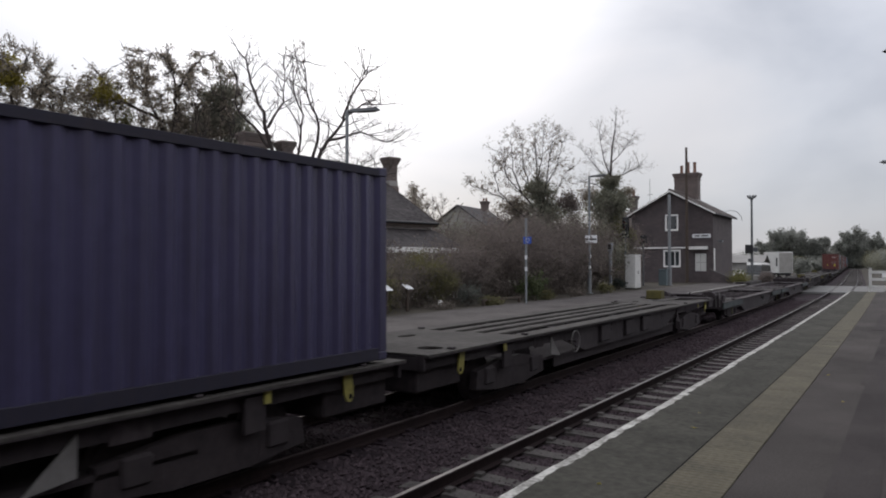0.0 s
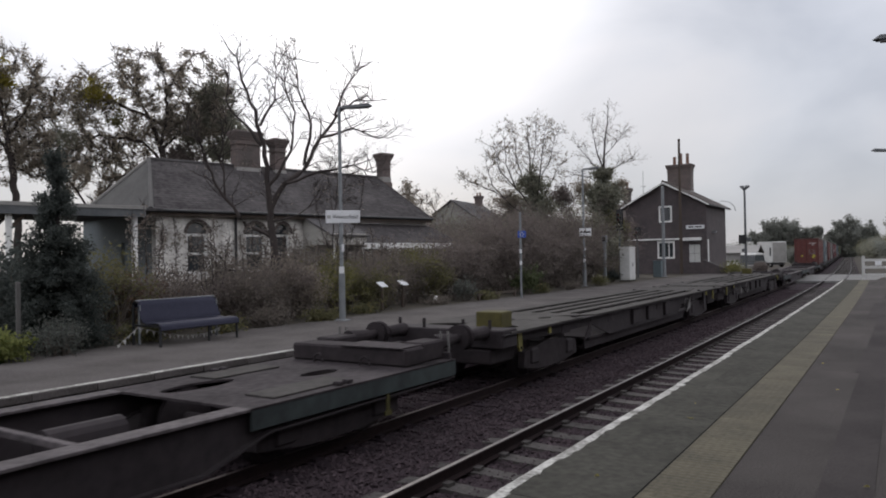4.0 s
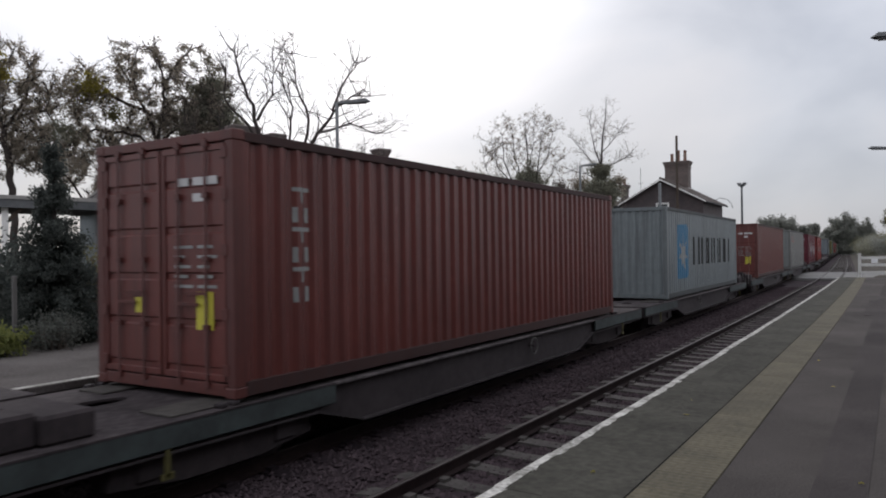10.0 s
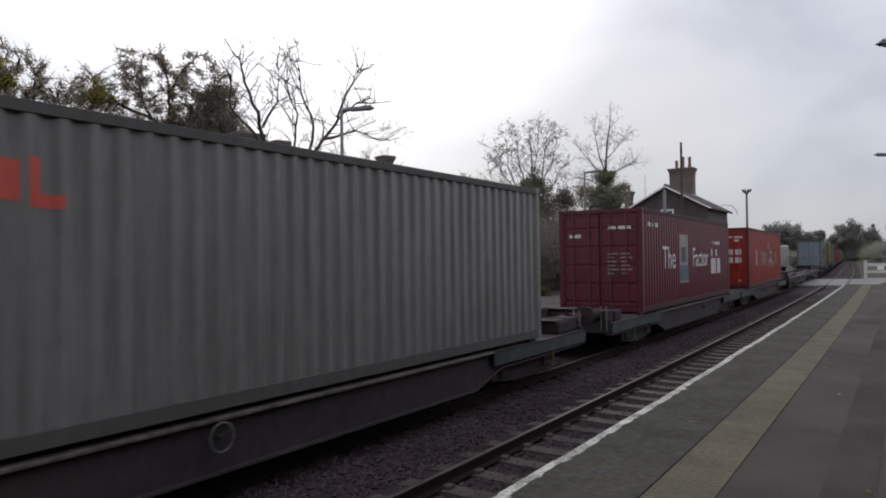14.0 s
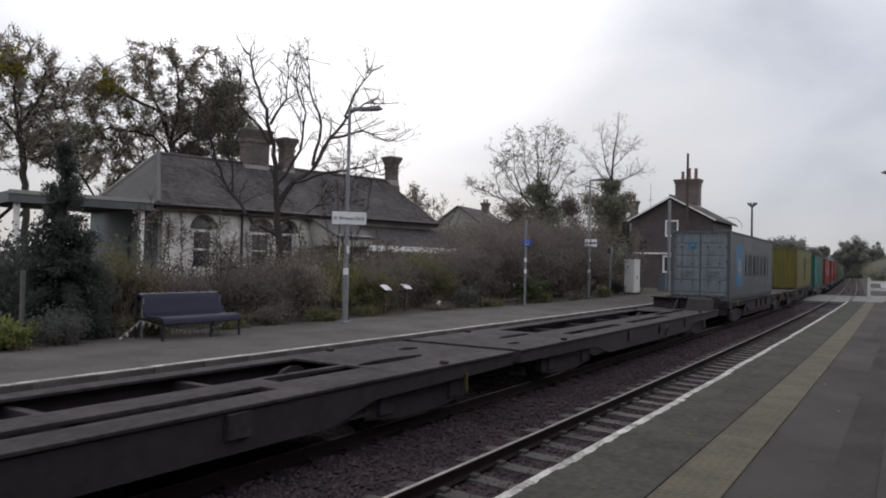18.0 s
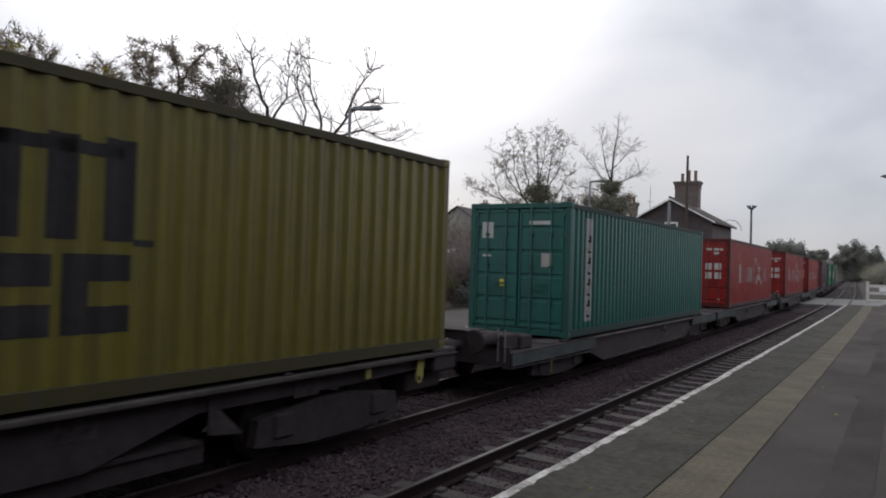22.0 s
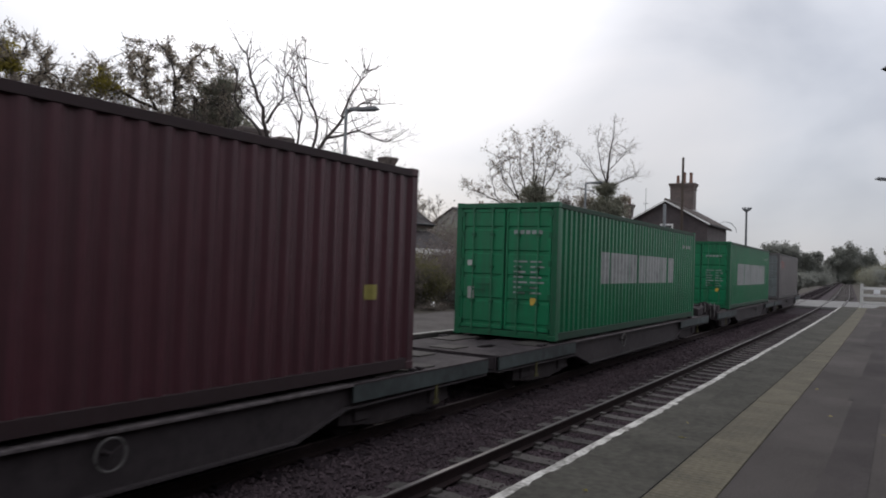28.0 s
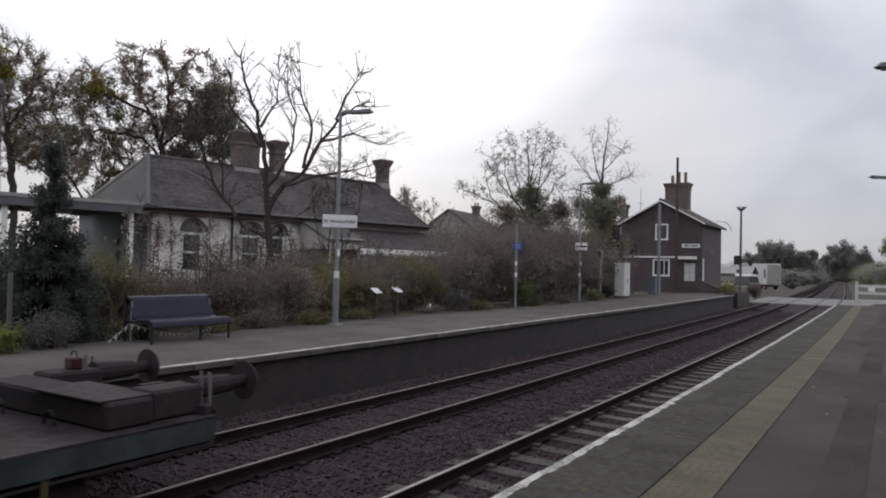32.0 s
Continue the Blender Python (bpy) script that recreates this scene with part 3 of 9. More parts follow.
def build_ground():
    xs = [-3000, -1200, -500, -250, -120, -80] + steps(-60, -14, 2.5) + [-13.2, -12.2, -10.4, -10.1, -9.9, -7, -5, -3, -1.2, -0.9, 0.5, 3.0, 5.0, 7.0, 7.4, 10, 14, 20, 30, 50, 90, 200, 500, 1200, 3000]
    ys = [-3000, -900, -300, -120, -60, -40, -25] + steps(-15, 60, 3.0) + steps(62, 130, 5) + [140, 160, 180, 210, 240, 280, 320, 380, 450, 520, 700, 1200, 3000]
    vs, fs = [], []
    for y in ys:
        for x in xs:
            xx = x + (shift(min(max(y, 56), 520)) - shift(56) if y > 56 and -60 < x < 60 else 0)
            vs.append((xx, y, ground_height(xx, y)))
    w = len(xs)
    for j in range(len(ys) - 1):
        for i in range(w - 1):
            fs.append((j * w + i, j * w + i + 1, (j + 1) * w + i + 1, (j + 1) * w + i))
    g = Geo().add(vs, fs)
    tagged(part("ground", g, M["soil"], smooth=True), "rough grass and earth around the railway", "ground", kind="structure")


build_ground()

LINE_Y = steps(-40, 120, 4) + steps(124, 540, 16)[0:]
# trackbed
bed = sweep([(-3.55, -0.30), (-3.3, 0.05), (-0.35, 0.055), (0.3, 0.02), (0.6, 0.04), (3.35, 0.04), (3.6, -0.30)], -5.55, LINE_Y, -1.085)
tagged(part("trackbed", bed, M["ballast_bed"]), "dark brown stone ballast between the platforms", "ballast", kind="structure")

RAIL = [(-0.07, 0.0), (0.07, 0.0), (0.07, 0.012), (0.012, 0.03), (0.012, 0.115), (0.036, 0.125), (0.036, 0.152), (0.028, 0.157), (-0.028, 0.157), (-0.036, 0.152), (-0.036, 0.125), (-0.012, 0.115), (-0.012, 0.03), (-0.07, 0.012)]
HEAD = [(-0.027, 0.0), (0.027, 0.0), (0.024, 0.004), (-0.024, 0.004)]
near_line = tagged(new("near_track"), "empty railway track on pale concrete sleepers beside the platform", "railway track", kind="structure")
far_line = tagged(new("far_track"), "railway track on dirty sleepers that the goods train runs on", "railway track", kind="structure")
for line, rails, head in ((near_line, NEAR_TRACK, "rail_head"), (far_line, FAR_TRACK, "rail_head_dull")):
    for x in rails:
        r = part("rail", sweep(RAIL, x, LINE_Y, RAIL_Z - 0.158), M["rail_rust"], line)
        part("running_surface", sweep(HEAD, x, LINE_Y, RAIL_Z - 0.0015), M[head], r, "bright worn top of the rail")

# platforms
def platform(name, edge, side, back, z, y0, y1, ramp, top, wall, label):
    """side +1: the platform lies to the right of its edge."""
    ys = steps(y0, y1, 3.0)
    vs, fs = [], []
    for y in ys + [y1 + ramp]:
        zz = z if y <= y1 else -0.86
        e = edge + shift(y) + side * 0.42
        vs += [(e, y, zz), (back, y, zz), (e - side * 0.30, y, zz - 0.10), (e - side * 0.30, y, -1.3)]
    for i in range(len(ys)):
        a, b = i * 4, i * 4 + 4
        fs += [(a, a + 1, b + 1, b), (a + 2, a + 3, b + 3, b + 2)]
    body = tagged(part(name, Geo().add(vs, [f for f in fs if (f[1] - f[0]) == 1 and f[0] % 4 == 0]), M[top]), label, "platform", kind="structure")
    part("platform_wall", Geo().add(vs, [f for f in fs if f[0] % 4 == 2]), M[wall], body, "dark sooty brick platform wall")
    return body


near_platform = platform("near_platform", EDGE_NEAR, 1, 6.8, 0.0, -30, 43.0, 6.0, "asphalt", "platform_brick", "asphalt station platform with a yellow tactile strip")
far_platform = platform("far_platform", EDGE_FAR, -1, -13.35, FAR_Z, -40, 63.4, 0.1, "far_asphalt", "platform_brick", "grey gritty far platform with a white edge line")
end_wall = [(EDGE_FAR + shift(yy_) + 0.16, yy_) for yy_ in (57.4, 60.4, 63.6)]
part("end_wall", Geo().prism(end_wall + [(x_ - 1.0, yy_) for x_, yy_ in end_wall[::-1]], "z", -1.3, 0.03), M["platform_brick"], far_platform, "low brick parapet at the platform's end", bevel=0.02)
# the strip between the edge and the paving, older and greener
ys = steps(-30, 43, 2.5)
strip = [(EDGE_NEAR + shift(y) + dx, y, 0.0096) for y in ys for dx in (0.34, 0.80)]
part("edge_strip", Geo().add(strip, [(2 * i, 2 * i + 1, 2 * i + 3, 2 * i + 2) for i in range(len(ys) - 1)]), M["asphalt_old"], near_platform, "greenish worn strip behind the edge")
patches = [(-0.50, -0.19, -12.0, 10.5), (-0.55, -0.1, 10.5, 13.0), (-0.52, -0.2, 13.0, 19.0), (-0.75, -0.2, 19.0, 24.5), (-0.56, -0.2, 24.5, 40.0), (0.1, 0.62, -6.0, 18.0), (0.9, 1.5, 12, 26), (-0.19, 0.3, 27, 36)]
for a, b, c, d in patches:
    part("asphalt_patch", Geo().box(a, b, c, d, -0.02, 0.0045), M["asphalt_dark"], near_platform, "darker filled trench in the asphalt")
# invented wall out of view; its 7 m stretch shades near containers and platform
tagged(part("platform_fence_wall", Geo().box(6.8, 7.05, 18, 43, -0.3, 1.6).box(6.8, 7.05, -30, 17.998, -0.3, 7.0), M["dark_brick"]), "added unseen wall behind the platform, its tall part there for shade", "wall", kind="structure")

# level crossing: boarded deck between and beside the rails, road on both sides
crossing = tagged(new("level_crossing"), "pale level crossing deck across both tracks", "level crossing", kind="structure")
for a, b in ((-9.6, -8.03), (-7.86, -6.53), (-6.36, -4.52), (-4.35, -3.07), (-2.89, -1.9)):
    g = Geo()
    for y0 in steps(64.0, 81.0, 1.0)[:-1]:
        k = shift(y0 + 0.5)
        g.box(a + k, b + k, y0 + 0.008, y0 + 0.992, -1.02, RAIL_Z + 0.005)
    part("crossing_panel", g, M["road"], crossing)
road = Geo()
road.box(-60, -11.4, 69.5, 74.3, -1.2, RAIL_Z)
road.box(-3.4, 60, 64, 78, -1.2, RAIL_Z)
tagged(part("road", road, M["road"]), "pale worn road that crosses the railway", "road", kind="structure")

# ---- the train ----
def text_on(body, size, m, material, parent, name="lettering"):
    c = bpy.data.curves.new(name, "FONT")
    c.body, c.size, c.align_x, c.align_y, c.extrude = body, size, "CENTER", "CENTER", 0.002
    c.materials.append(material)
    ob = new(name, c)
    ob.parent = parent
    ob.matrix_basis = m
    return ob


def travelled(t):
    """Metres that the train has run since the start; it gathers speed a little."""
    return 13.335 * t + 0.0654 * t * t - 0.00084 * t ** 3


CON_L, CON_W, CON_H = 12.192, 2.438, 2.896
POST = 0.16
WAVES = 43
PITCH = (CON_L - 2 * POST) / WAVES


def fold(y):
    """Depth of the side's corrugation at y from the container's end."""
    if y < POST or y > CON_L - POST:
        return 0.0
    u = ((y - POST) / PITCH) % 1.0
    for a, b, c, d in ((0, 0.26, 0, 0), (0.26, 0.5, 0, 1), (0.5, 0.76, 1, 1), (0.76, 1.01, 1, 0)):
        if u < b:
            return 0.042 * (c + (d - c) * (u - a) / (b - a))
    return 0.0


def fold_breaks():
    return [POST + PITCH * (k + q) for k in range(WAVES) for q in (0, 0.26, 0.5, 0.76)] + [CON_L - POST]


def decal(polys, out=0.004):
    """Painted shapes on the camera's side, laid on the folds. polys: outlines of (y, z), a hole by even-odd."""
    xs0 = CON_W / 2 - 0.012
    g = Geo()
    edges = [(p[i], p[(i + 1) % len(p)]) for p in polys for i in range(len(p))]
    ylo, yhi = min(q[0] for p in polys for q in p), max(q[0] for p in polys for q in p)
    marks = {q[0] for p in polys for q in p} | {b for b in fold_breaks() if ylo < b < yhi}
    cuts = sorted(marks)
    fine = []
    for a, b in zip(cuts, cuts[1:]):
        if b - a < 1e-4:
            continue
        k = max(1, round((b - a) / 0.06))
        fine += [(a + (b - a) * i / k, a + (b - a) * (i + 1) / k) for i in range(k)]

    def levels(y):
        return sorted(p[1] + (q[1] - p[1]) * (y - p[0]) / (q[0] - p[0]) for p, q in edges if (p[0] <= y < q[0]) or (q[0] <= y < p[0]))
    for a, b in fine:
        la, lb = levels(a + 1e-5), levels(b - 1e-5)
        if len(la) != len(lb):
            la = lb = levels((a + b) / 2)
        xa, xb = xs0 - fold(a + 1e-6) + out, xs0 - fold(b - 1e-6) + out
        for i in range(0, len(la) - 1, 2):
            g.add([(xa, a, la[i]), (xb, b, lb[i]), (xb, b, lb[i + 1]), (xa, a, la[i + 1])], [(0, 1, 2, 3)])
    return g.weld()


def decals(polys, out=0.004):
    """Painted blocks, each a piece of its own."""
    return [decal([p], out) for p in polys]


def rect(y, z, w, h):
    return [(y, z), (y + w, z), (y + w, z + h), (y, z + h)]


def word_bars(cells, z, height, first, second):
    """A painted name as plain upright bars, two to each letter's width."""
    return [q for a, b in cells for q in (rect(a, z, first, height), rect(b - second, z, second, height))]


def star(cy, cz, r, points=7, inner=0.36):
    return [(cy + (r if k % 2 == 0 else r * inner) * math.sin(math.pi * k / points), cz + (r if k % 2 == 0 else r * inner) * math.cos(math.pi * k / points)) for k in range(2 * points)]


def casting(g, x, y, z):
    sx, sy = (1 if x > 0 else -1), (1 if y > 0.5 else -1)
    g.box(min(x, x - sx * 0.165), max(x, x - sx * 0.165), min(y, y - sy * 0.178), max(y, y - sy * 0.178), z, z + 0.118)


def container(label, colour, end="doors", marks=(), end_marks=(), frame_colour=None, roof_colour=None, tall=CON_H, lit_door_colour=None):
    """A forty-foot box; its origin is in the middle of its near end, at the bottom."""
    body = paint("container_paint", colour)
    # a lighter door colour paints in the stronger light on the door end
    door_paint = paint("container_lit_door_paint", lit_door_colour) if lit_door_colour else body
    trim = paint("container_frame_paint", frame_colour or tuple(c * 0.8 for c in colour), rough=0.5)
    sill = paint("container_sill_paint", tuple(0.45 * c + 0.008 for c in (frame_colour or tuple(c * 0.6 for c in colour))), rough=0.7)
    rod_paint = paint("locking_bar_paint", tuple(0.9 * c + 0.06 for c in (lit_door_colour or colour)), rough=0.5)
    ob = thing("shipping_container", Matrix(), label, "shipping container", "containers on the train")
    hw = CON_W / 2
    keeper = Geo().box(-0.045, 0.045, -0.02, 0.03, -0.03, 0.03).mesh("bar_keeper", trim)
    hinge = Geo().box(-0.05, 0.05, -0.004, 0.03, -0.06, 0.06).mesh("hinge", trim)
    # side walls
    for s in (1, -1):
        g = Geo()
        ys = fold_breaks()
        vs = []
        for y in ys:
            x = s * (hw - 0.012 - fold(y + 1e-7))
            vs += [(x, y, 0.16), (x, y, tall - 0.12)]
        g.add(vs, [(2 * i, 2 * i + 2, 2 * i + 3, 2 * i + 1) for i in range(len(ys) - 1)])
        part("side_panel", g, body, ob)
    for s in (1, -1):
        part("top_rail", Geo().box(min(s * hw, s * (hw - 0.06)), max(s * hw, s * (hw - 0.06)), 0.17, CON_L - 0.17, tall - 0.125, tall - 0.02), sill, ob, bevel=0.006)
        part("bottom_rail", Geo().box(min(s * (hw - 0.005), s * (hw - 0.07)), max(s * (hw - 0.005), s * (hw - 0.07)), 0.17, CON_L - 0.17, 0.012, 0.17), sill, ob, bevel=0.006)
    # roof with shallow cross folds
    g = Geo()
    ys = steps(0.12, CON_L - 0.12, 0.14)
    vs = []
    for i, y in enumerate(ys):
        z = tall - 0.03 + (0.018 if i % 2 else 0.0)
        vs += [(-hw + 0.05, y, z), (hw - 0.05, y, z)]
    g.add(vs, [(2 * i, 2 * i + 1, 2 * i + 3, 2 * i + 2) for i in range(len(ys) - 1)])
    part("roof", g, paint("container_roof_paint", roof_colour or tuple(c * 0.8 for c in colour)), ob)
    part("floor", Geo().box(-hw + 0.06, hw - 0.06, 0.1, CON_L - 0.1, 0.10, 0.16), M["bogie"], ob)
    # posts and castings
    for x in (hw, -hw):
        for y in (0.0, CON_L):
            sx, sy = (1 if x > 0 else -1), (1 if y > 0.5 else -1)
            part("corner_post", Geo().box(min(x - sx * 0.004, x - sx * 0.14), max(x - sx * 0.004, x - sx * 0.14), min(y - sy * 0.006, y - sy * POST), max(y - sy * 0.006, y - sy * POST), 0.118, tall - 0.118), trim, ob, bevel=0.01)
            for z in (0.0, tall - 0.118):
                g = Geo()
                casting(g, x, y, z)
                part("corner_casting", g, trim, ob, bevel=0.012)
    # far end, folded upright
    for end_y, sgn, kind in ((CON_L, -1, "folds"), (0.0, 1, end)):
        part("end_sill", Geo().box(-hw + 0.16, hw - 0.16, min(end_y + sgn * 0.008, end_y + sgn * 0.15), max(end_y + sgn * 0.008, end_y + sgn * 0.15), 0.02, 0.15), trim, ob, bevel=0.006)
        part("end_header", Geo().box(-hw + 0.16, hw - 0.16, min(end_y + sgn * 0.008, end_y + sgn * 0.13), max(end_y + sgn * 0.008, end_y + sgn * 0.13), tall - 0.12, tall - 0.01), trim, ob, bevel=0.006)
        if kind == "folds":
            xs = steps(-hw + 0.13, hw - 0.13, 0.0625)
            vs = []
            for i, x in enumerate(xs):
                d = 0.02 + (0.045 if i % 4 in (2, 3) else 0.0)
                vs += [(x, end_y + sgn * d, 0.14), (x, end_y + sgn * d, tall - 0.11)]
            part("end_panel", Geo().add(vs, [(2 * i, 2 * i + 2, 2 * i + 3, 2 * i + 1) for i in range(len(xs) - 1)]), body, ob)
        else:
            part("door_gasket", Geo().box(-hw + 0.13, hw - 0.13, 0.055, 0.065, 0.14, tall - 0.11), M["gasket"], ob)
            for s in (-1, 1):
                x0, x1 = (-hw + 0.15, -0.018) if s < 0 else (0.018, hw - 0.15)
                # a leaf with wide flat bands between pressed-in ones
                lo, hi = 0.17, tall - 0.14
                rows = 5
                step = (hi - lo) / rows
                prof = [(0.03, lo)]
                for r in range(rows):
                    z = lo + r * step
                    prof += [(0.03, z + step * 0.10), (0.05, z + step * 0.14), (0.05, z + step * 0.26), (0.03, z + step * 0.30)]
                prof += [(0.03, hi)]
                vs = []
                for d, z in prof:
                    vs += [(x0, d, z), (x1, d, z)]
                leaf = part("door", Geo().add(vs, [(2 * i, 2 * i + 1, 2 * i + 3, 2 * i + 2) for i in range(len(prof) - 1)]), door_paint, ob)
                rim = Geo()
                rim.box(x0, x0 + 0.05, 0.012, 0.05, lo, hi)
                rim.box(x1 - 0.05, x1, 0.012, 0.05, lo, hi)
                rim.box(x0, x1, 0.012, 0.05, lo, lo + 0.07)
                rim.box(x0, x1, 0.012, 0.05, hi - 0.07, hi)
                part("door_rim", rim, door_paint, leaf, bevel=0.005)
                for q in (0.28, 0.72):
                    x = x0 + (x1 - x0) * q
                    part("locking_bar", Geo().tube([(x, -0.006, 0.1), (x, -0.006, tall - 0.08)], 0.015, 8), rod_paint, leaf, "worn painted locking bar")
                    for z in (0.13, 0.75, 1.5, 2.2, tall - 0.13):
                        part("bar_keeper", keeper, None, leaf, m=pose(x, 0, z))
                    side_to = 1 if q < 0.5 else -1
                    part("door_handle", Geo().box(min(x, x + side_to * 0.34), max(x, x + side_to * 0.34), -0.02, -0.005, 0.985 + 0.12 * (q > 0.5), 1.02 + 0.12 * (q > 0.5)), trim, leaf, "flat painted handle")
                hx = x0 if s < 0 else x1
                for z in (0.3, 0.9, 1.6, 2.2, 2.65):
                    part("hinge", hinge, None, leaf, m=pose(hx, 0, z))
    for nm, m, geos, lab in marks:
        for geo in geos if isinstance(geos, list) else [geos]:
            part(nm, geo, M[m], ob, lab)
    for nm, m, x, z, w, h, lab in end_marks:
        if nm == "painted_flag":
            flag = [(x, z + 0.1 * h), (x + 0.5 * w, z + 0.28 * h), (x + w, z), (x + 0.62 * w, z + 0.62 * h), (x + 0.05 * w, z + h)]
            part(nm, Geo().prism(flag, "y", 0.0285, 0.0245), M[m], ob, lab)
            continue
        part(nm, Geo().box(x, x + w, 0.0245 if end == "doors" else 0.012, 0.0285 if end == "doors" else 0.0185, z, z + h), M[m], ob, lab)
    return ob


def data_marks(x, n, col="grey_mark", w=0.7):
    """Rows of small unreadable weight data on a door."""
    rows = []
    for i in range(n):
        rows.append(("data_mark", col, x, 1.62 - i * 0.11, w * (1, 0.55, 0.85, 0.7)[i % 4] * 0.45, 0.034, "small painted data row"))
        rows.append(("data_mark", col, x + w * 0.55, 1.62 - i * 0.11, w * 0.45 * (0.8, 1, 0.6)[i % 3], 0.034, "small painted data row"))
    return rows


def yellow(x, z, w=0.26, h=0.34):
    return [("warning_label", "yellow", x, z, w, h, "yellow warning label")]


def wagon_ends(ob, y_end):
    """Buffers, coupling and pipes on the outer headstock, at y_end, looking to -y."""
    for x in (-0.87, 0.87):
        b = part("buffer", Geo().tube([(x, y_end + 0.02, 1.03), (x, y_end - 0.5, 1.03)], [0.13, 0.10], 12).tube([(x, y_end - 0.48, 1.03), (x, y_end - 0.72, 1.03)], 0.075, 12), M["bogie"], ob)
        part("buffer_head", Geo().tube([(x, y_end - 0.72, 1.03), (x, y_end - 0.76, 1.03)], [0.22, 0.20], 16), M["bogie"], b)
    part("draw_hook", Geo().box(-0.05, 0.05, y_end - 0.3, y_end, 0.86, 0.98).tube([(0, y_end - 0.28, 0.92), (0, y_end - 0.85, 0.84)], 0.04, 8), M["bogie"], ob, bevel=0.0)
    for x in (-0.3, 0.32):
        part("brake_pipe", Geo().tube([(x, y_end, 0.85), (x, y_end - 0.2, 0.8), (x, y_end - 0.5, 0.52), (x, y_end - 0.8, 0.6)], 0.028, 6), M["gasket"], ob)


def bogie(ob, y, wheel=0.37):
    b = part("bogie", Geo().prism([(-1.35, 0.24), (-0.5, 0.14), (0.5, 0.14), (1.35, 0.24), (1.3, 0.54), (0.35, 0.66), (-0.35, 0.66), (-1.3, 0.54)], "x", 0.92, 1.06).prism([(-1.35, 0.24), (-0.5, 0.14), (0.5, 0.14), (1.35, 0.24), (1.3, 0.54), (0.35, 0.66), (-0.35, 0.66), (-1.3, 0.54)], "x", -1.06, -0.92).box(-1.0, 1.0, -0.3, 0.3, 0.32, 0.55), M["bogie"], ob, "black bogie frame", m=pose(0, y, 0))
    for dy in (-0.9, 0.9):
        for s in (-1, 1):
            part("wheel", Geo().tube([(s * 0.68, 0, 0), (s * 0.80, 0, 0)], [wheel + 0.03, wheel], 24).tube([(s * 0.80, 0, 0), (s * 0.815, 0, 0)], [wheel - 0.08, wheel - 0.1], 24), M["bogie"], b, m=pose(0, dy, wheel))
        part("axle", Geo().tube([(-0.95, dy, wheel), (0.95, dy, wheel)], 0.08, 10), M["bogie"], b)
        for s in (-1, 1):
            part("axle_box", Geo().box(s * 1.0 - 0.1, s * 1.0 + 0.1, dy - 0.17, dy + 0.17, wheel - 0.14, wheel + 0.16), M["wagon_side"], b, bevel=0.03)
            for dd in (-0.27, 0.27):
                part("spring", Geo().tube([(s * 0.99, dy + dd, 0.22), (s * 0.99, dy + dd, 0.42)], 0.075, 10), M["bogie"], b)


def handwheel(ob, y, z, r=0.15, side=1, rim="ring_grey"):
    x = side * 1.28
    ring = [(x, y + r * math.cos(2 * math.pi * k / 24), z + r * math.sin(2 * math.pi * k / 24)) for k in range(25)]
    w = part("brake_wheel", Geo().tube(ring, 0.013, 6, False), M[rim], ob, "grey brake handwheel", smooth=True)
    sp = Geo()
    for k in range(3):
        a = 2 * math.pi * k / 3 + 0.5
        sp.tube([(x - side * 0.01, y, z), (x, y + r * math.cos(a), z + r * math.sin(a))], 0.009, 6)
    sp.tube([(x - side * 0.2, y, z), (x + side * 0.02, y, z)], 0.025, 8)
    part("wheel_spokes", sp, M["bogie"], w)


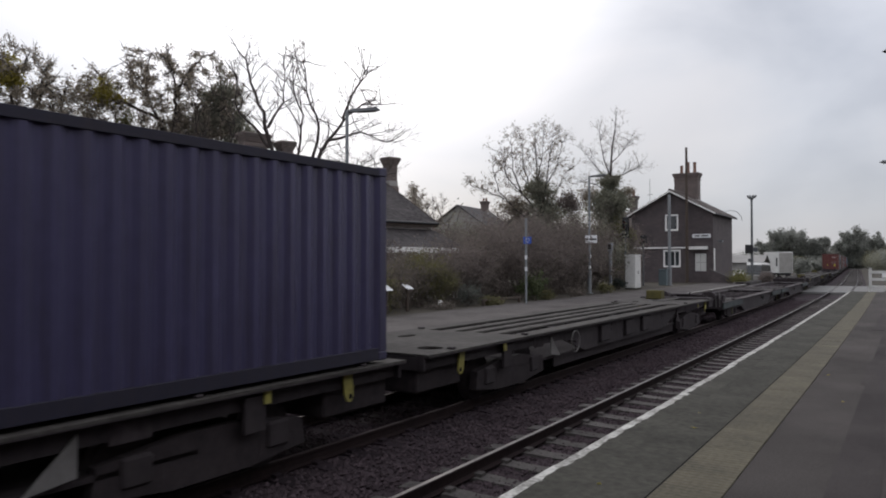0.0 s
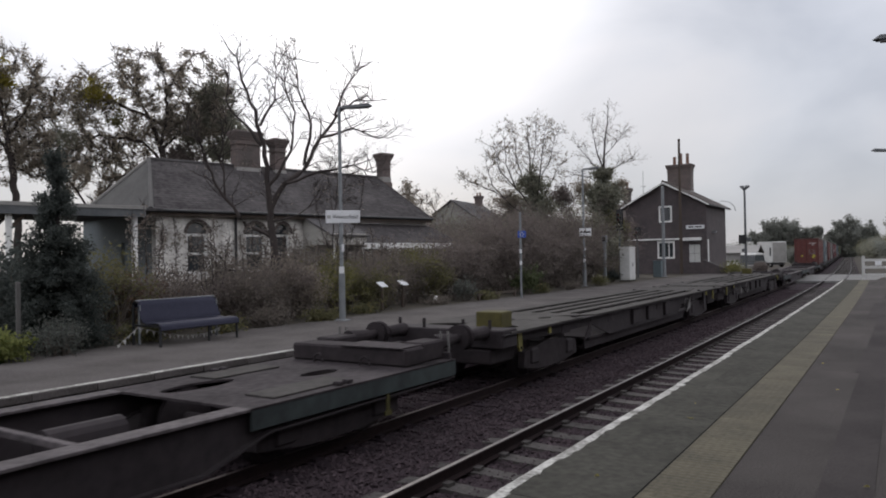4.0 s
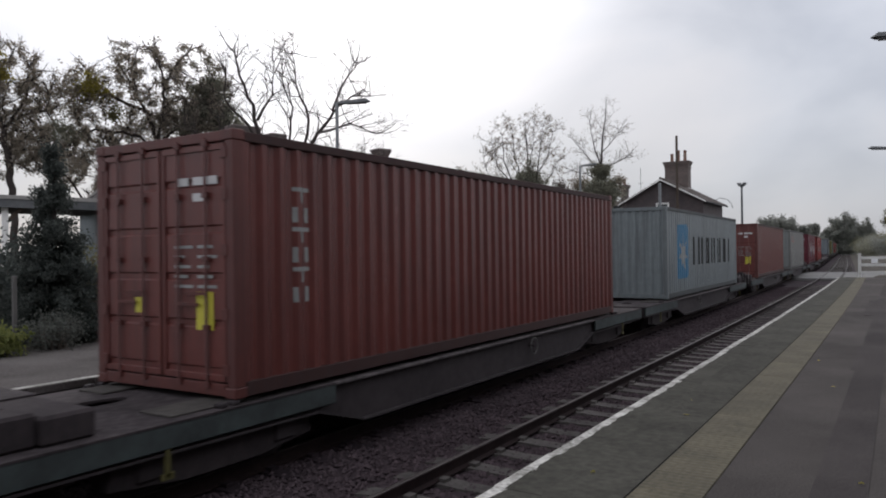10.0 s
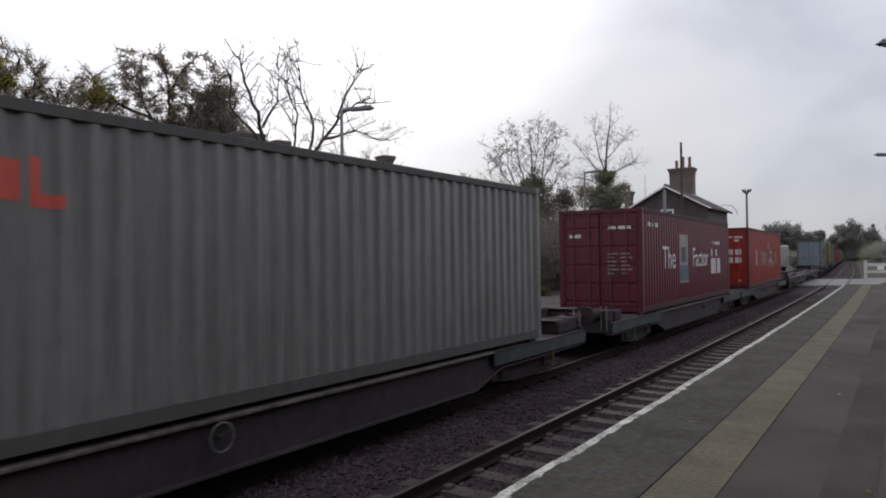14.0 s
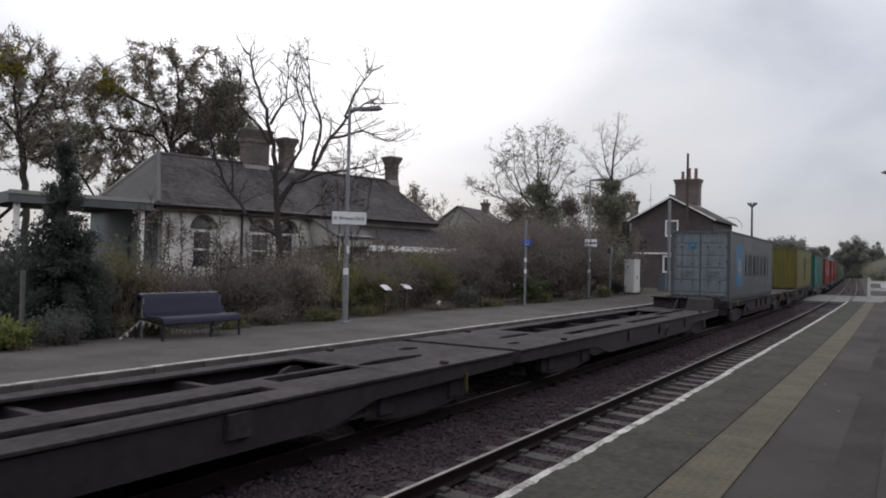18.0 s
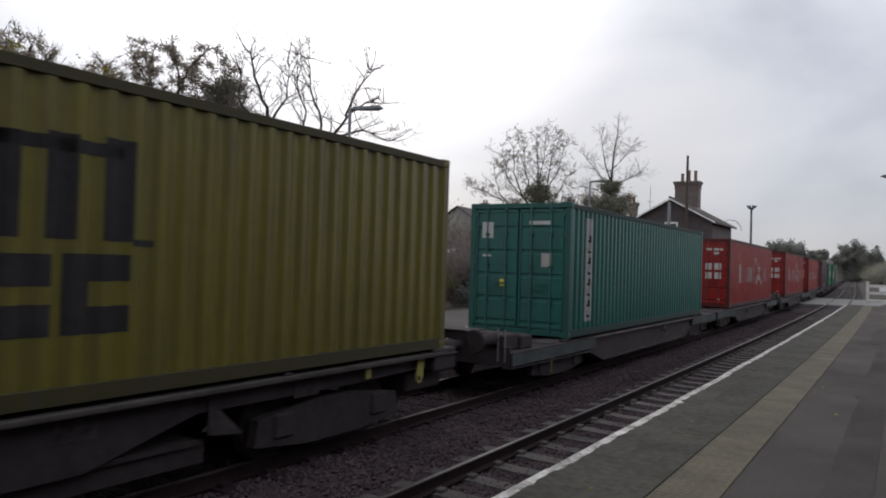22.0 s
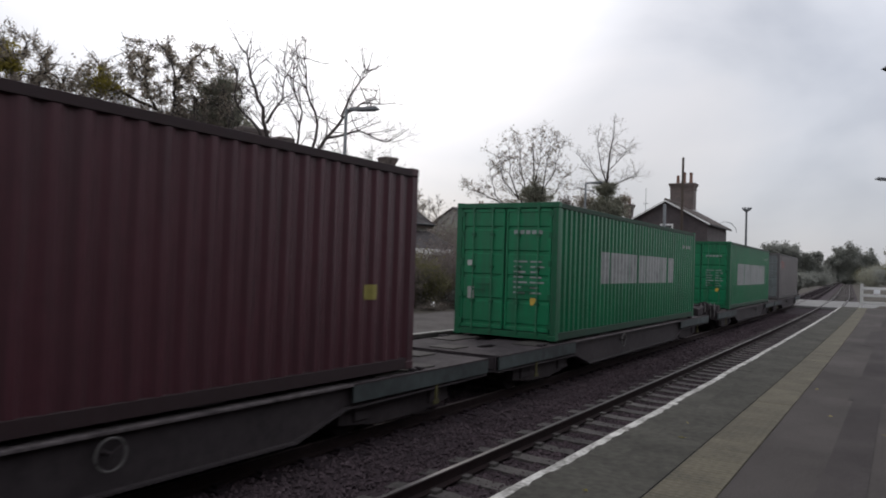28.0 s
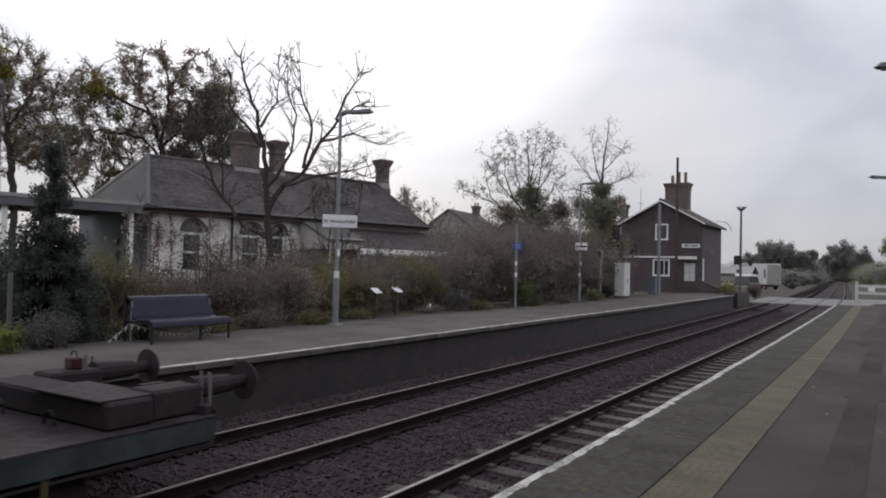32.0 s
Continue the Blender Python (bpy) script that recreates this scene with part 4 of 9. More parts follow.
def low_wagon():
    """Half of a low twin wagon: open in the middle, decked over the bogies; the outer end looks to -y."""
    ob = thing("container_wagon", Matrix(), "low dirty grey container flat wagon with an open middle", "railway wagon", "wagons of the train")
    L, T = 8.5, 0.80
    for s in (1, -1):
        deep = [(-L, T - 0.012), (-L, T - 0.27), (-4.6, T - 0.30), (-3.7, T - 0.56), (3.9, T - 0.56), (4.8, T - 0.30), (L, T - 0.27), (L, T - 0.012)]
        x0, x1 = (1.14, 1.17) if s > 0 else (-1.17, -1.14)
        part("side_web", Geo().prism(deep, "x", x0, x1), M["wagon_side"], ob, "black oily side beam")
        part("top_flange", Geo().box(min(s * 1.0, s * 1.27), max(s * 1.0, s * 1.27), -4.3, 4.9, T - 0.035, T), M["flange_worn"], ob, bevel=0.006)
        low = Geo()
        for (a, b), (c, d) in zip(deep[1:6], deep[2:7]):
            y0, z0, y1, z1 = a, b, c, d
            xs = (min(s * 1.05, s * 1.25), max(s * 1.05, s * 1.25))
            low.add([(xs[0], y0, z0), (xs[1], y0, z0), (xs[1], y1, z1), (xs[0], y1, z1), (xs[0], y0, z0 - 0.025), (xs[1], y0, z0 - 0.025), (xs[1], y1, z1 - 0.025), (xs[0], y1, z1 - 0.025)],
                    [(0, 1, 2, 3), (7, 6, 5, 4), (0, 4, 5, 1), (2, 6, 7, 3), (1, 5, 6, 2), (0, 3, 7, 4)])
        part("bottom_flange", low, M["wagon_side"], ob)
        for a, b in ((-L, -4.3), (4.9, L)):
            part("end_skirt", Geo().box(min(s * 1.235, s * 1.27), max(s * 1.235, s * 1.27), a, b, T - 0.25, T - 0.012), M["wagon_green"], ob, "faded grey-green side plate", bevel=0.008)
    for y in (-2.6, -0.4, 1.6, 3.5):
        part("cross_bar", Geo().box(-1.14, 1.14, y - 0.045, y + 0.045, T - 0.12, T - 0.05), M["flange_worn"], ob, bevel=0.008)
    for y in (-3.6, -1.5, 0.6, 2.6):
        part("low_cross_bar", Geo().box(-1.14, 1.14, y - 0.05, y + 0.05, T - 0.55, T - 0.40), M["wagon_side"], ob)
    part("centre_beam", Geo().box(-0.12, 0.12, -4.3, 4.9, T - 0.56, T - 0.46), M["wagon_side"], ob)
    part("air_tank", Geo().tube([(0.45, -3.9, T - 0.32), (0.45, -3.0, T - 0.32)], 0.17, 14), M["wagon_side"], ob, smooth=False)
    part("end_deck", Geo().plate(-1.27, 1.27, -L + 0.0, -4.28, T - 0.03, T, [(0.45, -5.0, 0.22, 0.55), (-0.25, -6.5, 0.16, 0.35)]), M["wagon_deck"], ob, "worn steel deck plate with oval holes")
    part("joint_deck", Geo().plate(-1.27, 1.27, 4.88, L, T - 0.03, T, [(0.35, 6.0, 0.2, 0.42), (-0.35, 7.3, 0.14, 0.3)]), M["wagon_deck"], ob, "worn steel deck plate with oval holes")
    for x0, x1, a, b in ((0.62, 1.12, -6.6, -5.4), (-1.1, -0.62, -6.2, -4.8), (0.6, 1.15, 5.5, 7.0), (-1.1, -0.55, 5.3, 6.6), (-0.2, 0.35, 7.75, 8.3)):
        part("deck_pad", Geo().box(x0, x1, a, b, T, T + 0.022), M["wagon_deck_light"], ob, "flat rubbed pad", bevel=0.006)
    for y in (-5.85, 6.36, -6.02, 6.55):
        for s in (1, -1):
            part("container_spigot", Geo().box(s * 1.16 - 0.06, s * 1.16 + 0.06, y - 0.045, y + 0.045, T, T + 0.05), M["wagon_side"], ob, bevel=0.01)
    # raised headstock
    part("headstock", Geo().box(-1.12, 1.12, -L + 0.62, -L + 1.12, T, T + 0.26), M["bogie"], ob, bevel=0.03)
    part("headstock_cap", Geo().box(-1.05, 0.1, -L + 0.55, -L + 1.16, T + 0.26, T + 0.28), M["wagon_deck"], ob, bevel=0.006)
    for s in (1, -1):
        part("buffer_housing", Geo().box(s * 0.87 - 0.2, s * 0.87 + 0.2, -L, -L + 0.62, T, T + 0.30), M["bogie"], ob, bevel=0.03)
    part("end_beam", Geo().box(-1.2, 1.2, -L, -L + 0.08, T - 0.26, T + 0.1), M["wagon_side"], ob, bevel=0.01)
    for x in (0.98, 1.12, -0.98, -1.12):
        part("hose", Geo().tube([(x, -L - 0.03, T - 0.18), (x, -L - 0.04, T + 0.2), (x * 0.99, -L - 0.04, T + 0.42)], 0.018, 6), M["dim_plate"], ob, "pale upright hose")
    for x in (-0.5, 0.4):
        ring = [(x + 0.09 * math.cos(math.pi * k / 8), -L + 1.3, T + 0.02 + 0.13 * math.sin(math.pi * k / 8)) for k in range(9)]
        part("lashing_ring", Geo().tube(ring, 0.018, 6), M["bogie"], ob)
    part("inner_beam", Geo().box(-1.2, 1.2, L - 0.06, L, T - 0.25, T - 0.03), M["wagon_side"], ob, bevel=0.01)
    part("drawbar", Geo().tube([(0, L - 0.4, 0.62), (0, L + 0.24, 0.62)], 0.07, 10), M["bogie"], ob)
    handwheel(ob, 1.5, T - 0.21)
    handwheel(ob, 1.6, T - 0.2, 0.15, -1)
    for y in (-6.75, 6.9):
        for s in (1, -1):
            part("release_lever", Geo().box(s * 1.25 - 0.012, s * 1.25 + 0.012, y - 0.03, y + 0.03, T - 0.52, T - 0.2).box(s * 1.25 - 0.012, s * 1.25 + 0.012, y - 0.07, y + 0.07, T - 0.54, T - 0.48), M["lever_yellow"], ob, "dirty yellow release lever")
    wagon_ends(ob, -L)
    bogie(ob, -5.9)
    bogie(ob, 6.2)
    return ob


def slotted_wagon(k=1):
    """As the low wagon, with long slots between beams and no open middle."""
    ob = thing("container_wagon", Matrix(), "low dark container flat wagon with long slots in its deck", "railway wagon", "wagons of the train")
    L, T = 8.55, 0.82
    for s in (1, -1):
        deep = [(-L, T - 0.012), (-L, T - 0.24), (-4.6, T - 0.28), (-3.7, T - 0.50), (3.7, T - 0.50), (4.6, T - 0.28), (L, T - 0.24), (L, T - 0.012)]
        part("side_web", Geo().prism(deep, "x", *sorted((s * 1.19, s * 1.23))), M["wagon_side"], ob, "black oily side beam")
        part("side_beam", Geo().box(*sorted((s * (0.80 if s == k else 0.95), s * 1.27)), -5.3, 5.3, T - 0.04, T), M["wagon_deck"], ob, bevel=0.006)
        for y in (-3.5, -0.6, 2.2):
            part("side_bracket", Geo().box(s * 1.25 - 0.03, s * 1.25 + 0.03, y - 0.16, y + 0.16, T - 0.34, T - 0.06), M["wagon_deck"], ob, bevel=0.008)
    part("centre_beam", Geo().box(*sorted((0.0, k * 0.5)), *sorted((k * -5.3, k * 3.6)), T - 0.05, T - 0.005), M["wagon_deck"], ob, bevel=0.006)
    for x0, x1 in ((0.0, 0.1), (0.44, 0.5)):
        part("beam_arm", Geo().box(*sorted((k * x0, k * x1)), *sorted((k * 3.6, k * 5.3)), T - 0.05, T - 0.005), M["wagon_deck"], ob)
    for y0, y1 in ((-5.3, -5.0), (-1.45, -0.5), (3.2, 5.3)):
        part("slot_bridge", Geo().box(*sorted((k * 0.49, k * 0.81)), *sorted((k * y0, k * y1)), T - 0.045, T - 0.003), M["wagon_deck"], ob)
    part("low_floor", Geo().box(-1.15, 1.15, -4.6, 4.6, T - 0.5, T - 0.46), M["bogie"], ob)
    for y in (-3.4, -1.2, 1.0, 3.2):
        part("cross_bar", Geo().box(-1.1, 1.1, y - 0.06, y + 0.06, T - 0.24, T - 0.10), M["wagon_side"], ob)
    for end, holes in ((-1, [(-0.03, -6.3, 0.12, 0.72), (0.62, -7.62, 0.1, 0.22)]), (1, [(0.28, 6.2, 0.15, 0.85), (-0.4, 7.6, 0.14, 0.25)])):
        a, b = sorted((k * end * 5.28, k * end * L))
        holes = [(k * hx, k * hy, rx, ry) for hx, hy, rx, ry in holes]
        part("end_deck", Geo().plate(-1.27, 1.27, a, b, T - 0.03, T, holes), M["wagon_deck"], ob, "worn steel deck plate with slots")
    for y in (-5.85, 6.36):
        for s in (1, -1):
            part("container_spigot", Geo().box(s * 1.16 - 0.06, s * 1.16 + 0.06, y - 0.045, y + 0.045, T, T + 0.05), M["wagon_side"], ob, bevel=0.01)
    part("headstock", Geo().prism([(-L + 0.5, T), (-L + 1.5, T), (-L + 1.15, T + 0.42), (-L + 0.5, T + 0.42)], "x", -1.15, -0.35), M["wagon_side"], ob, bevel=0.02)
    part("headstock_brace", Geo().prism([(-L + 0.5, T), (-L + 1.3, T), (-L + 0.62, T + 0.40), (-L + 0.5, T + 0.40)], "x", 0.1, 0.16).box(-0.35, 1.1, -L + 0.4, -L + 0.55, T, T + 0.4).box(-0.35, 1.15, -L + 0.35, -L + 0.75, T + 0.4, T + 0.43), M["wagon_deck"], ob)
    part("end_beam", Geo().box(-1.2, 1.2, -L, -L + 0.08, T - 0.26, T + 0.12), M["wagon_side"], ob, bevel=0.01)
    part("inner_beam", Geo().box(-1.2, 1.2, L - 0.06, L, T - 0.25, T - 0.03), M["wagon_side"], ob, bevel=0.01)
    part("drawbar", Geo().tube([(0, L - 0.4, 0.62), (0, L + 0.24, 0.62)], 0.07, 10), M["bogie"], ob)
    handwheel(ob, -1.4, T - 0.25)
    handwheel(ob, -1.16, T - 0.28, 0.15, -1)
    for y in (-6.9, 6.9):
        part("release_lever", Geo().box(1.24, 1.265, y - 0.03, y + 0.03, T - 0.5, T - 0.2), M["lever_yellow"], ob, "dirty yellow release lever")
    wagon_ends(ob, -L)
    bogie(ob, -5.9)
    bogie(ob, 5.9)
    return ob


def flat_wagon():
    """Half of the taller twin flat with a plated deck; the outer end looks to -y."""
    ob = thing("container_wagon", Matrix(), "tall grimy flat container wagon with a plated slotted deck", "railway wagon", "wagons of the train")
    L, LI, T = 9.2, 9.72, 1.03
    for s in (1, -1):
        deep = [(-L, T - 0.03), (-L, T - 0.20), (-6.9, T - 0.26), (-4.4, T - 0.26), (-3.2, T - 0.60), (3.2, T - 0.60), (4.4, T - 0.26), (LI, T - 0.24), (LI, T - 0.03)]
        part("side_web", Geo().prism(deep, "x", *sorted((s * 1.08, s * 1.12))), M["wagon_side"], ob, "black oily side beam")
        part("brake_beam", Geo().box(*sorted((s * 0.95, s * 1.0)), -4.6, 4.6, 0.22, 0.46), M["bogie"], ob, "black brake gear beam")
        part("side_flange", Geo().box(*sorted((s * 1.06, s * 1.29)), -L, LI, T - 0.05, T - 0.028), M["wagon_side"], ob, bevel=0.004)
        for y, m_ in ((-4.8, "wagon_deck"), (4.8, "dim_plate")):
            part("gusset", Geo().prism([(y - 0.2, T - 0.56), (y + 0.27, T - 0.50), (y + 0.27, T - 0.12)], "x", *sorted((s * 1.13, s * 1.15))), M[m_], ob, "dirty pale triangular plate")
        for y in (-8.34, 8.62):
            lug = part("lifting_lug", Geo().prism([(y - 0.10, T - 0.06), (y - 0.07, T - 0.33), (y - 0.02, T - 0.41), (y + 0.05, T - 0.42), (y + 0.10, T - 0.35), (y + 0.06, T - 0.06)], "x", *sorted((s * 1.15, s * 1.18))), M["lug_yellow"], ob, "worn yellow lifting lug")
            part("lug_eye", Geo().tube([(s * 1.179, y + 0.035, T - 0.35), (s * 1.183, y + 0.035, T - 0.35)], 0.035, 12), M["gasket"], lug)
        for y in (-7.06, 7.2):
            part("edge_tag", Geo().box(*sorted((s * 1.20, s * 1.23)), y - 0.045, y + 0.045, T - 0.2, T - 0.052), M["lug_yellow"], ob, "small yellow tag")
        for y in (-6.0, -3.1, 1.2, 5.6):
            part("data_panel", Geo().box(*sorted((s * 1.121, s * 1.128)), y - 0.22, y + 0.22, T - 0.30, T - 0.1), M["wagon_deck"], ob, "faint grey data panel")
        part("step", Geo().box(*sorted((s * 1.14, s * 1.2)), 6.9, 7.2, T - 0.5, T - 0.1), M["wagon_side"], ob, bevel=0.01)
        for y in (-1.2, 0.2, 2.0):
            part("side_box", Geo().box(*sorted((s * 1.0, s * 1.2)), y - 0.3, y + 0.3, T - 0.5, T - 0.12), M["wagon_side"], ob, bevel=0.02)
    for x0, x1 in ((-1.29, -0.93), (-0.62, -0.36), (-0.12, 0.12), (0.36, 0.62), (0.93, 1.29)):
        part("deck_beam", Geo().box(x0, x1, -4.7, 6.4, T - 0.04, T), M["wagon_deck_light"], ob, bevel=0.006)
    for y in (-2.4, 0.1, 4.0):
        part("cross_bar", Geo().box(-1.1, 1.1, y - 0.1, y + 0.1, T - 0.2, T - 0.042), M["wagon_deck"], ob)
    part("end_strap", Geo().box(-0.22, 0.22, -L + 0.31, -6.6, T + 0.002, T + 0.02), M["wagon_deck_light"], ob, bevel=0.004)
    part("low_floor", Geo().box(-1.06, 1.06, -4.5, 6.4, T - 0.60, T - 0.55), M["bogie"], ob)
    for a, b, holes in ((-L + 0.3, -6.6, [(-0.02, -8.05, 1.0, 0.5)]), (-6.58, -4.68, [(-0.87, -4.98, 0.24, 0.24), (0.6, -5.9, 0.12, 0.25)]), (6.38, LI, [(-0.8, 8.95, 0.22, 0.2), (0.6, 7.6, 0.12, 0.25)])):
        part("end_deck", Geo().plate(-1.29, 1.29, a, b, T - 0.03, T, holes), M["wagon_deck_light"], ob, "pale grey worn steel deck plate with round holes")
    part("tool_box", Geo().box(0.3, 0.85, -L + 0.75, -L + 1.2, T, T + 0.31), M["box_yellow"], ob, "dirty yellow steel box", bevel=0.02)
    part("headstock", Geo().box(-1.25, 1.25, -L, -L + 0.6, T - 0.28, T + 0.05), M["wagon_side"], ob, bevel=0.02)
    for x in (-1.0, -0.45, 0.4, 0.95):
        part("stake", Geo().tube([(x, -L + 0.1, T), (x, -L + 0.1, T + 0.22)], 0.03, 8), M["bogie"], ob)
    # two dark blocks added under the deck ends to keep light from showing through
    part("joint_box", Geo().box(-1.0, 1.0, 8.35, LI - 0.08, 0.42, T - 0.06), M["bogie"], ob, "added black block that closes off light under the deck", bevel=0.03)
    part("end_gear", Geo().box(-1.0, 1.0, -L + 0.02, -L + 0.95, 0.45, T - 0.3), M["bogie"], ob, bevel=0.03)
    part("inner_beam", Geo().box(-1.2, 1.2, LI - 0.06, LI, T - 0.25, T - 0.04), M["wagon_side"], ob, bevel=0.01)
    part("drawbar", Geo().tube([(0, LI - 0.4, 0.75), (0, LI + 0.3, 0.75)], 0.08, 10), M["bogie"], ob)
    for y in (-5.6, 6.3, 8.9):
        for s in (1, -1):
            part("container_spigot", Geo().box(s * 1.16 - 0.06, s * 1.16 + 0.06, y - 0.045, y + 0.045, T, T + 0.035), M["wagon_side"], ob, bevel=0.01)
    handwheel(ob, 4.1, T - 0.31, 0.22, -1, "dim_plate")
    handwheel(ob, 3.92, T - 0.34, 0.22, 1, "dim_plate")
    wagon_ends(ob, -L)
    bogie(ob, -6.6, 0.42)
    bogie(ob, 6.6, 0.42)
    return ob


TRAIN = []  # (thing, place along the train of its origin, half wheelbase, height over rail, turned round)
protos = {}


def wagon(kind, s, turned):
    if kind == "slotted":
        ob = slotted_wagon(-1 if turned else 1)
    elif kind not in protos:
        protos[kind] = {"low": low_wagon, "flat": flat_wagon}[kind]()
        ob = protos[kind]
    else:
        ob = copy_thing(protos[kind], Matrix())
    TRAIN.append((ob, s, 6.0, 0.0, turned))


for start, kind in ((-11.0, "flat"), (29.6, "low"), (65.3, "flat"), (105.8, "low"), (141.75, "low"), (177.95, "low"), (214.15, "low"), (250.9, "slotted"), (287.1, "flat"), (327.75, "low"), (364.0, "low"), (400.15, "low"), (436.35, "low")):
    half, total = {"low": (8.5, 34.4), "slotted": (8.55, 34.5), "flat": (9.2, 39.0)}[kind]
    wagon(kind, start + half + (0.3 if kind == "flat" else 0), False)
    wagon(kind, start + total - half - (0.3 if kind == "flat" else 0), True)


# the last wagon carries the tail lamp
tail = TRAIN[-1][0]
lamp_box = part("tail_lamp", Geo().box(0.78, 0.96, -8.32, -8.18, 1.10, 1.24), M["lamp_red"], tail, "dull red tail lamp", bevel=0.02)
part("lamp_handle", Geo().tube([(0.81, -8.25, 1.24), (0.83, -8.25, 1.30), (0.91, -8.25, 1.30), (0.93, -8.25, 1.24)], 0.01, 6), M["bogie"], lamp_box)


# painted marks, as plain shapes in their colours
PENNANT = [[(6.4, 2.16), (6.56, 2.22), (6.79, 2.22), (7.05, 2.12), (7.35, 1.95), (7.56, 1.81), (7.85, 1.76), (8.19, 1.81), (8.12, 1.64), (8.0, 1.48), (7.74, 1.51), (7.52, 1.69), (7.36, 1.86), (7.12, 1.99), (6.83, 2.11), (6.63, 2.16)],
           [(6.88, 0.75), (7.02, 1.09), (7.23, 1.32), (7.45, 1.44), (7.76, 1.46), (8.05, 1.35), (8.48, 1.12), (8.9, 0.85), (8.74, 0.84), (8.44, 0.95), (8.15, 1.12), (7.88, 1.16), (7.55, 1.14), (7.24, 1.05), (7.06, 0.91)],
           [(6.4, 2.16), (6.44, 2.16), (6.9, 0.95), (6.85, 0.95)]]


def red_container(label):
    marks = [("painted_block", "grey_mark", decals([rect(1.85, 1.02, 0.15, 0.84), rect(2.3, 1.02, 0.15, 0.84)] + word_bars(((2.55, 3.08), (3.3, 3.92), (4.09, 4.55), (4.76, 5.28), (5.37, 5.84), (5.98, 6.4)), 1.04, 0.7, 0.1, 0.13)), "pale painted bar of a name"),
             ("painted_block", "grey_mark", decals(word_bars(((8.75, 9.2), (9.34, 9.86), (9.97, 10.5)), 1.02, 0.74, 0.1, 0.06)), "pale painted bar of a name"),
             ("painted_flag", "grey_mark", decals(PENNANT), "pale painted pennant shape"),
             ("painted_number", "grey_mark", decals([rect(11.33, 1.02, 0.05, 1.12), rect(11.6, 1.6, 0.05, 0.55), rect(11.6, 1.12, 0.06, 0.2)]), "upright painted number as bars")]
    ends = [("data_plate", "cream_mark", 0.22, 1.58, 0.26, 0.27, "pale data panel"), ("data_plate", "cream_mark", 0.58, 1.58, 0.28, 0.27, "pale data panel"),
            ("data_plate", "cream_mark", 0.22, 1.2, 0.26, 0.27, "pale data panel"), ("data_plate", "cream_mark", 0.58, 1.2, 0.28, 0.27, "pale data panel"),
            ("painted_number", "cream_mark", 0.25, 2.38, 0.22, 0.1, ""), ("painted_number", "cream_mark", 0.55, 2.38, 0.36, 0.1, ""), ("painted_number", "cream_mark", 0.55, 2.22, 0.2, 0.1, ""),
            ("painted_flag", "white_mark", -0.95, 2.0, 0.46, 0.36, "small pale pennant"), ("painted_number", "cream_mark", 0.72, 0.32, 0.1, 0.06, "")]
    return container(label, (0.325, 0.014, 0.010), marks=marks, end_marks=ends, frame_colour=(0.115, 0.015, 0.012))


def brown_container(label, extra=()):
    upright = []
    for i in range(6):
        z = 2.28 - i * 0.235
        upright += [rect(0.93, z, 0.28, 0.05), rect(1.04, z - 0.13, 0.06, 0.13)] if i % 2 == 0 else [rect(0.93, z - 0.13, 0.06, 0.18), rect(1.14, z - 0.13, 0.06, 0.18)]
    marks = [("painted_block", "grey_mark", decals(upright), "upright pale painted name as blocks")]
    ends = data_marks(0.22, 5) + yellow(0.58, 0.72, 0.28, 0.42) + [("warning_label", "yellow", -0.5, 0.88, 0.14, 0.18, "yellow warning sign"),
                                                                  ("painted_number", "white_mark", 0.25, 2.32, 0.22, 0.09, ""), ("painted_number", "white_mark", 0.54, 2.32, 0.4, 0.09, ""), ("painted_number", "white_mark", 0.54, 2.14, 0.2, 0.09, "")]
    return container(label, (0.195, 0.058, 0.050), marks=marks, end_marks=ends + list(extra))


def grey_blue_container(label, end):
    marks = [("painted_square", "blue_mark", decals([[(1.42, 0.63), (1.52, 0.58), (2.8, 0.58), (2.9, 0.66), (2.9, 2.3), (2.8, 2.4), (1.52, 2.36), (1.42, 2.26)]]), "bright blue painted square"),
             ("painted_star", "grey_mark", decal([star(2.16, 1.40, 0.68)], out=0.007), "white star on the blue square"),
             ("painted_block", "dark_mark", decals(word_bars(((3.6, 4.68), (4.88, 5.98), (6.08, 7.02), (7.2, 8.15), (8.33, 9.36), (9.45, 10.46)), 1.0, 0.98, 0.3, 0.26)), "dark painted block of a name")]
    ends = [("painted_square", "blue_mark", -0.46, 2.1, 0.3, 0.3, "small blue square"), ("painted_star", "white_mark", -0.36, 2.2, 0.1, 0.1, "")] if end == "doors" else []
    # closed doors lighter than the side: light on the end, put in the colour
    return container(label, (0.275, 0.318, 0.33) if end != "doors" else (0.150, 0.165, 0.180), end, marks, ends, lit_door_colour=(0.25, 0.295, 0.32) if end == "doors" else None)


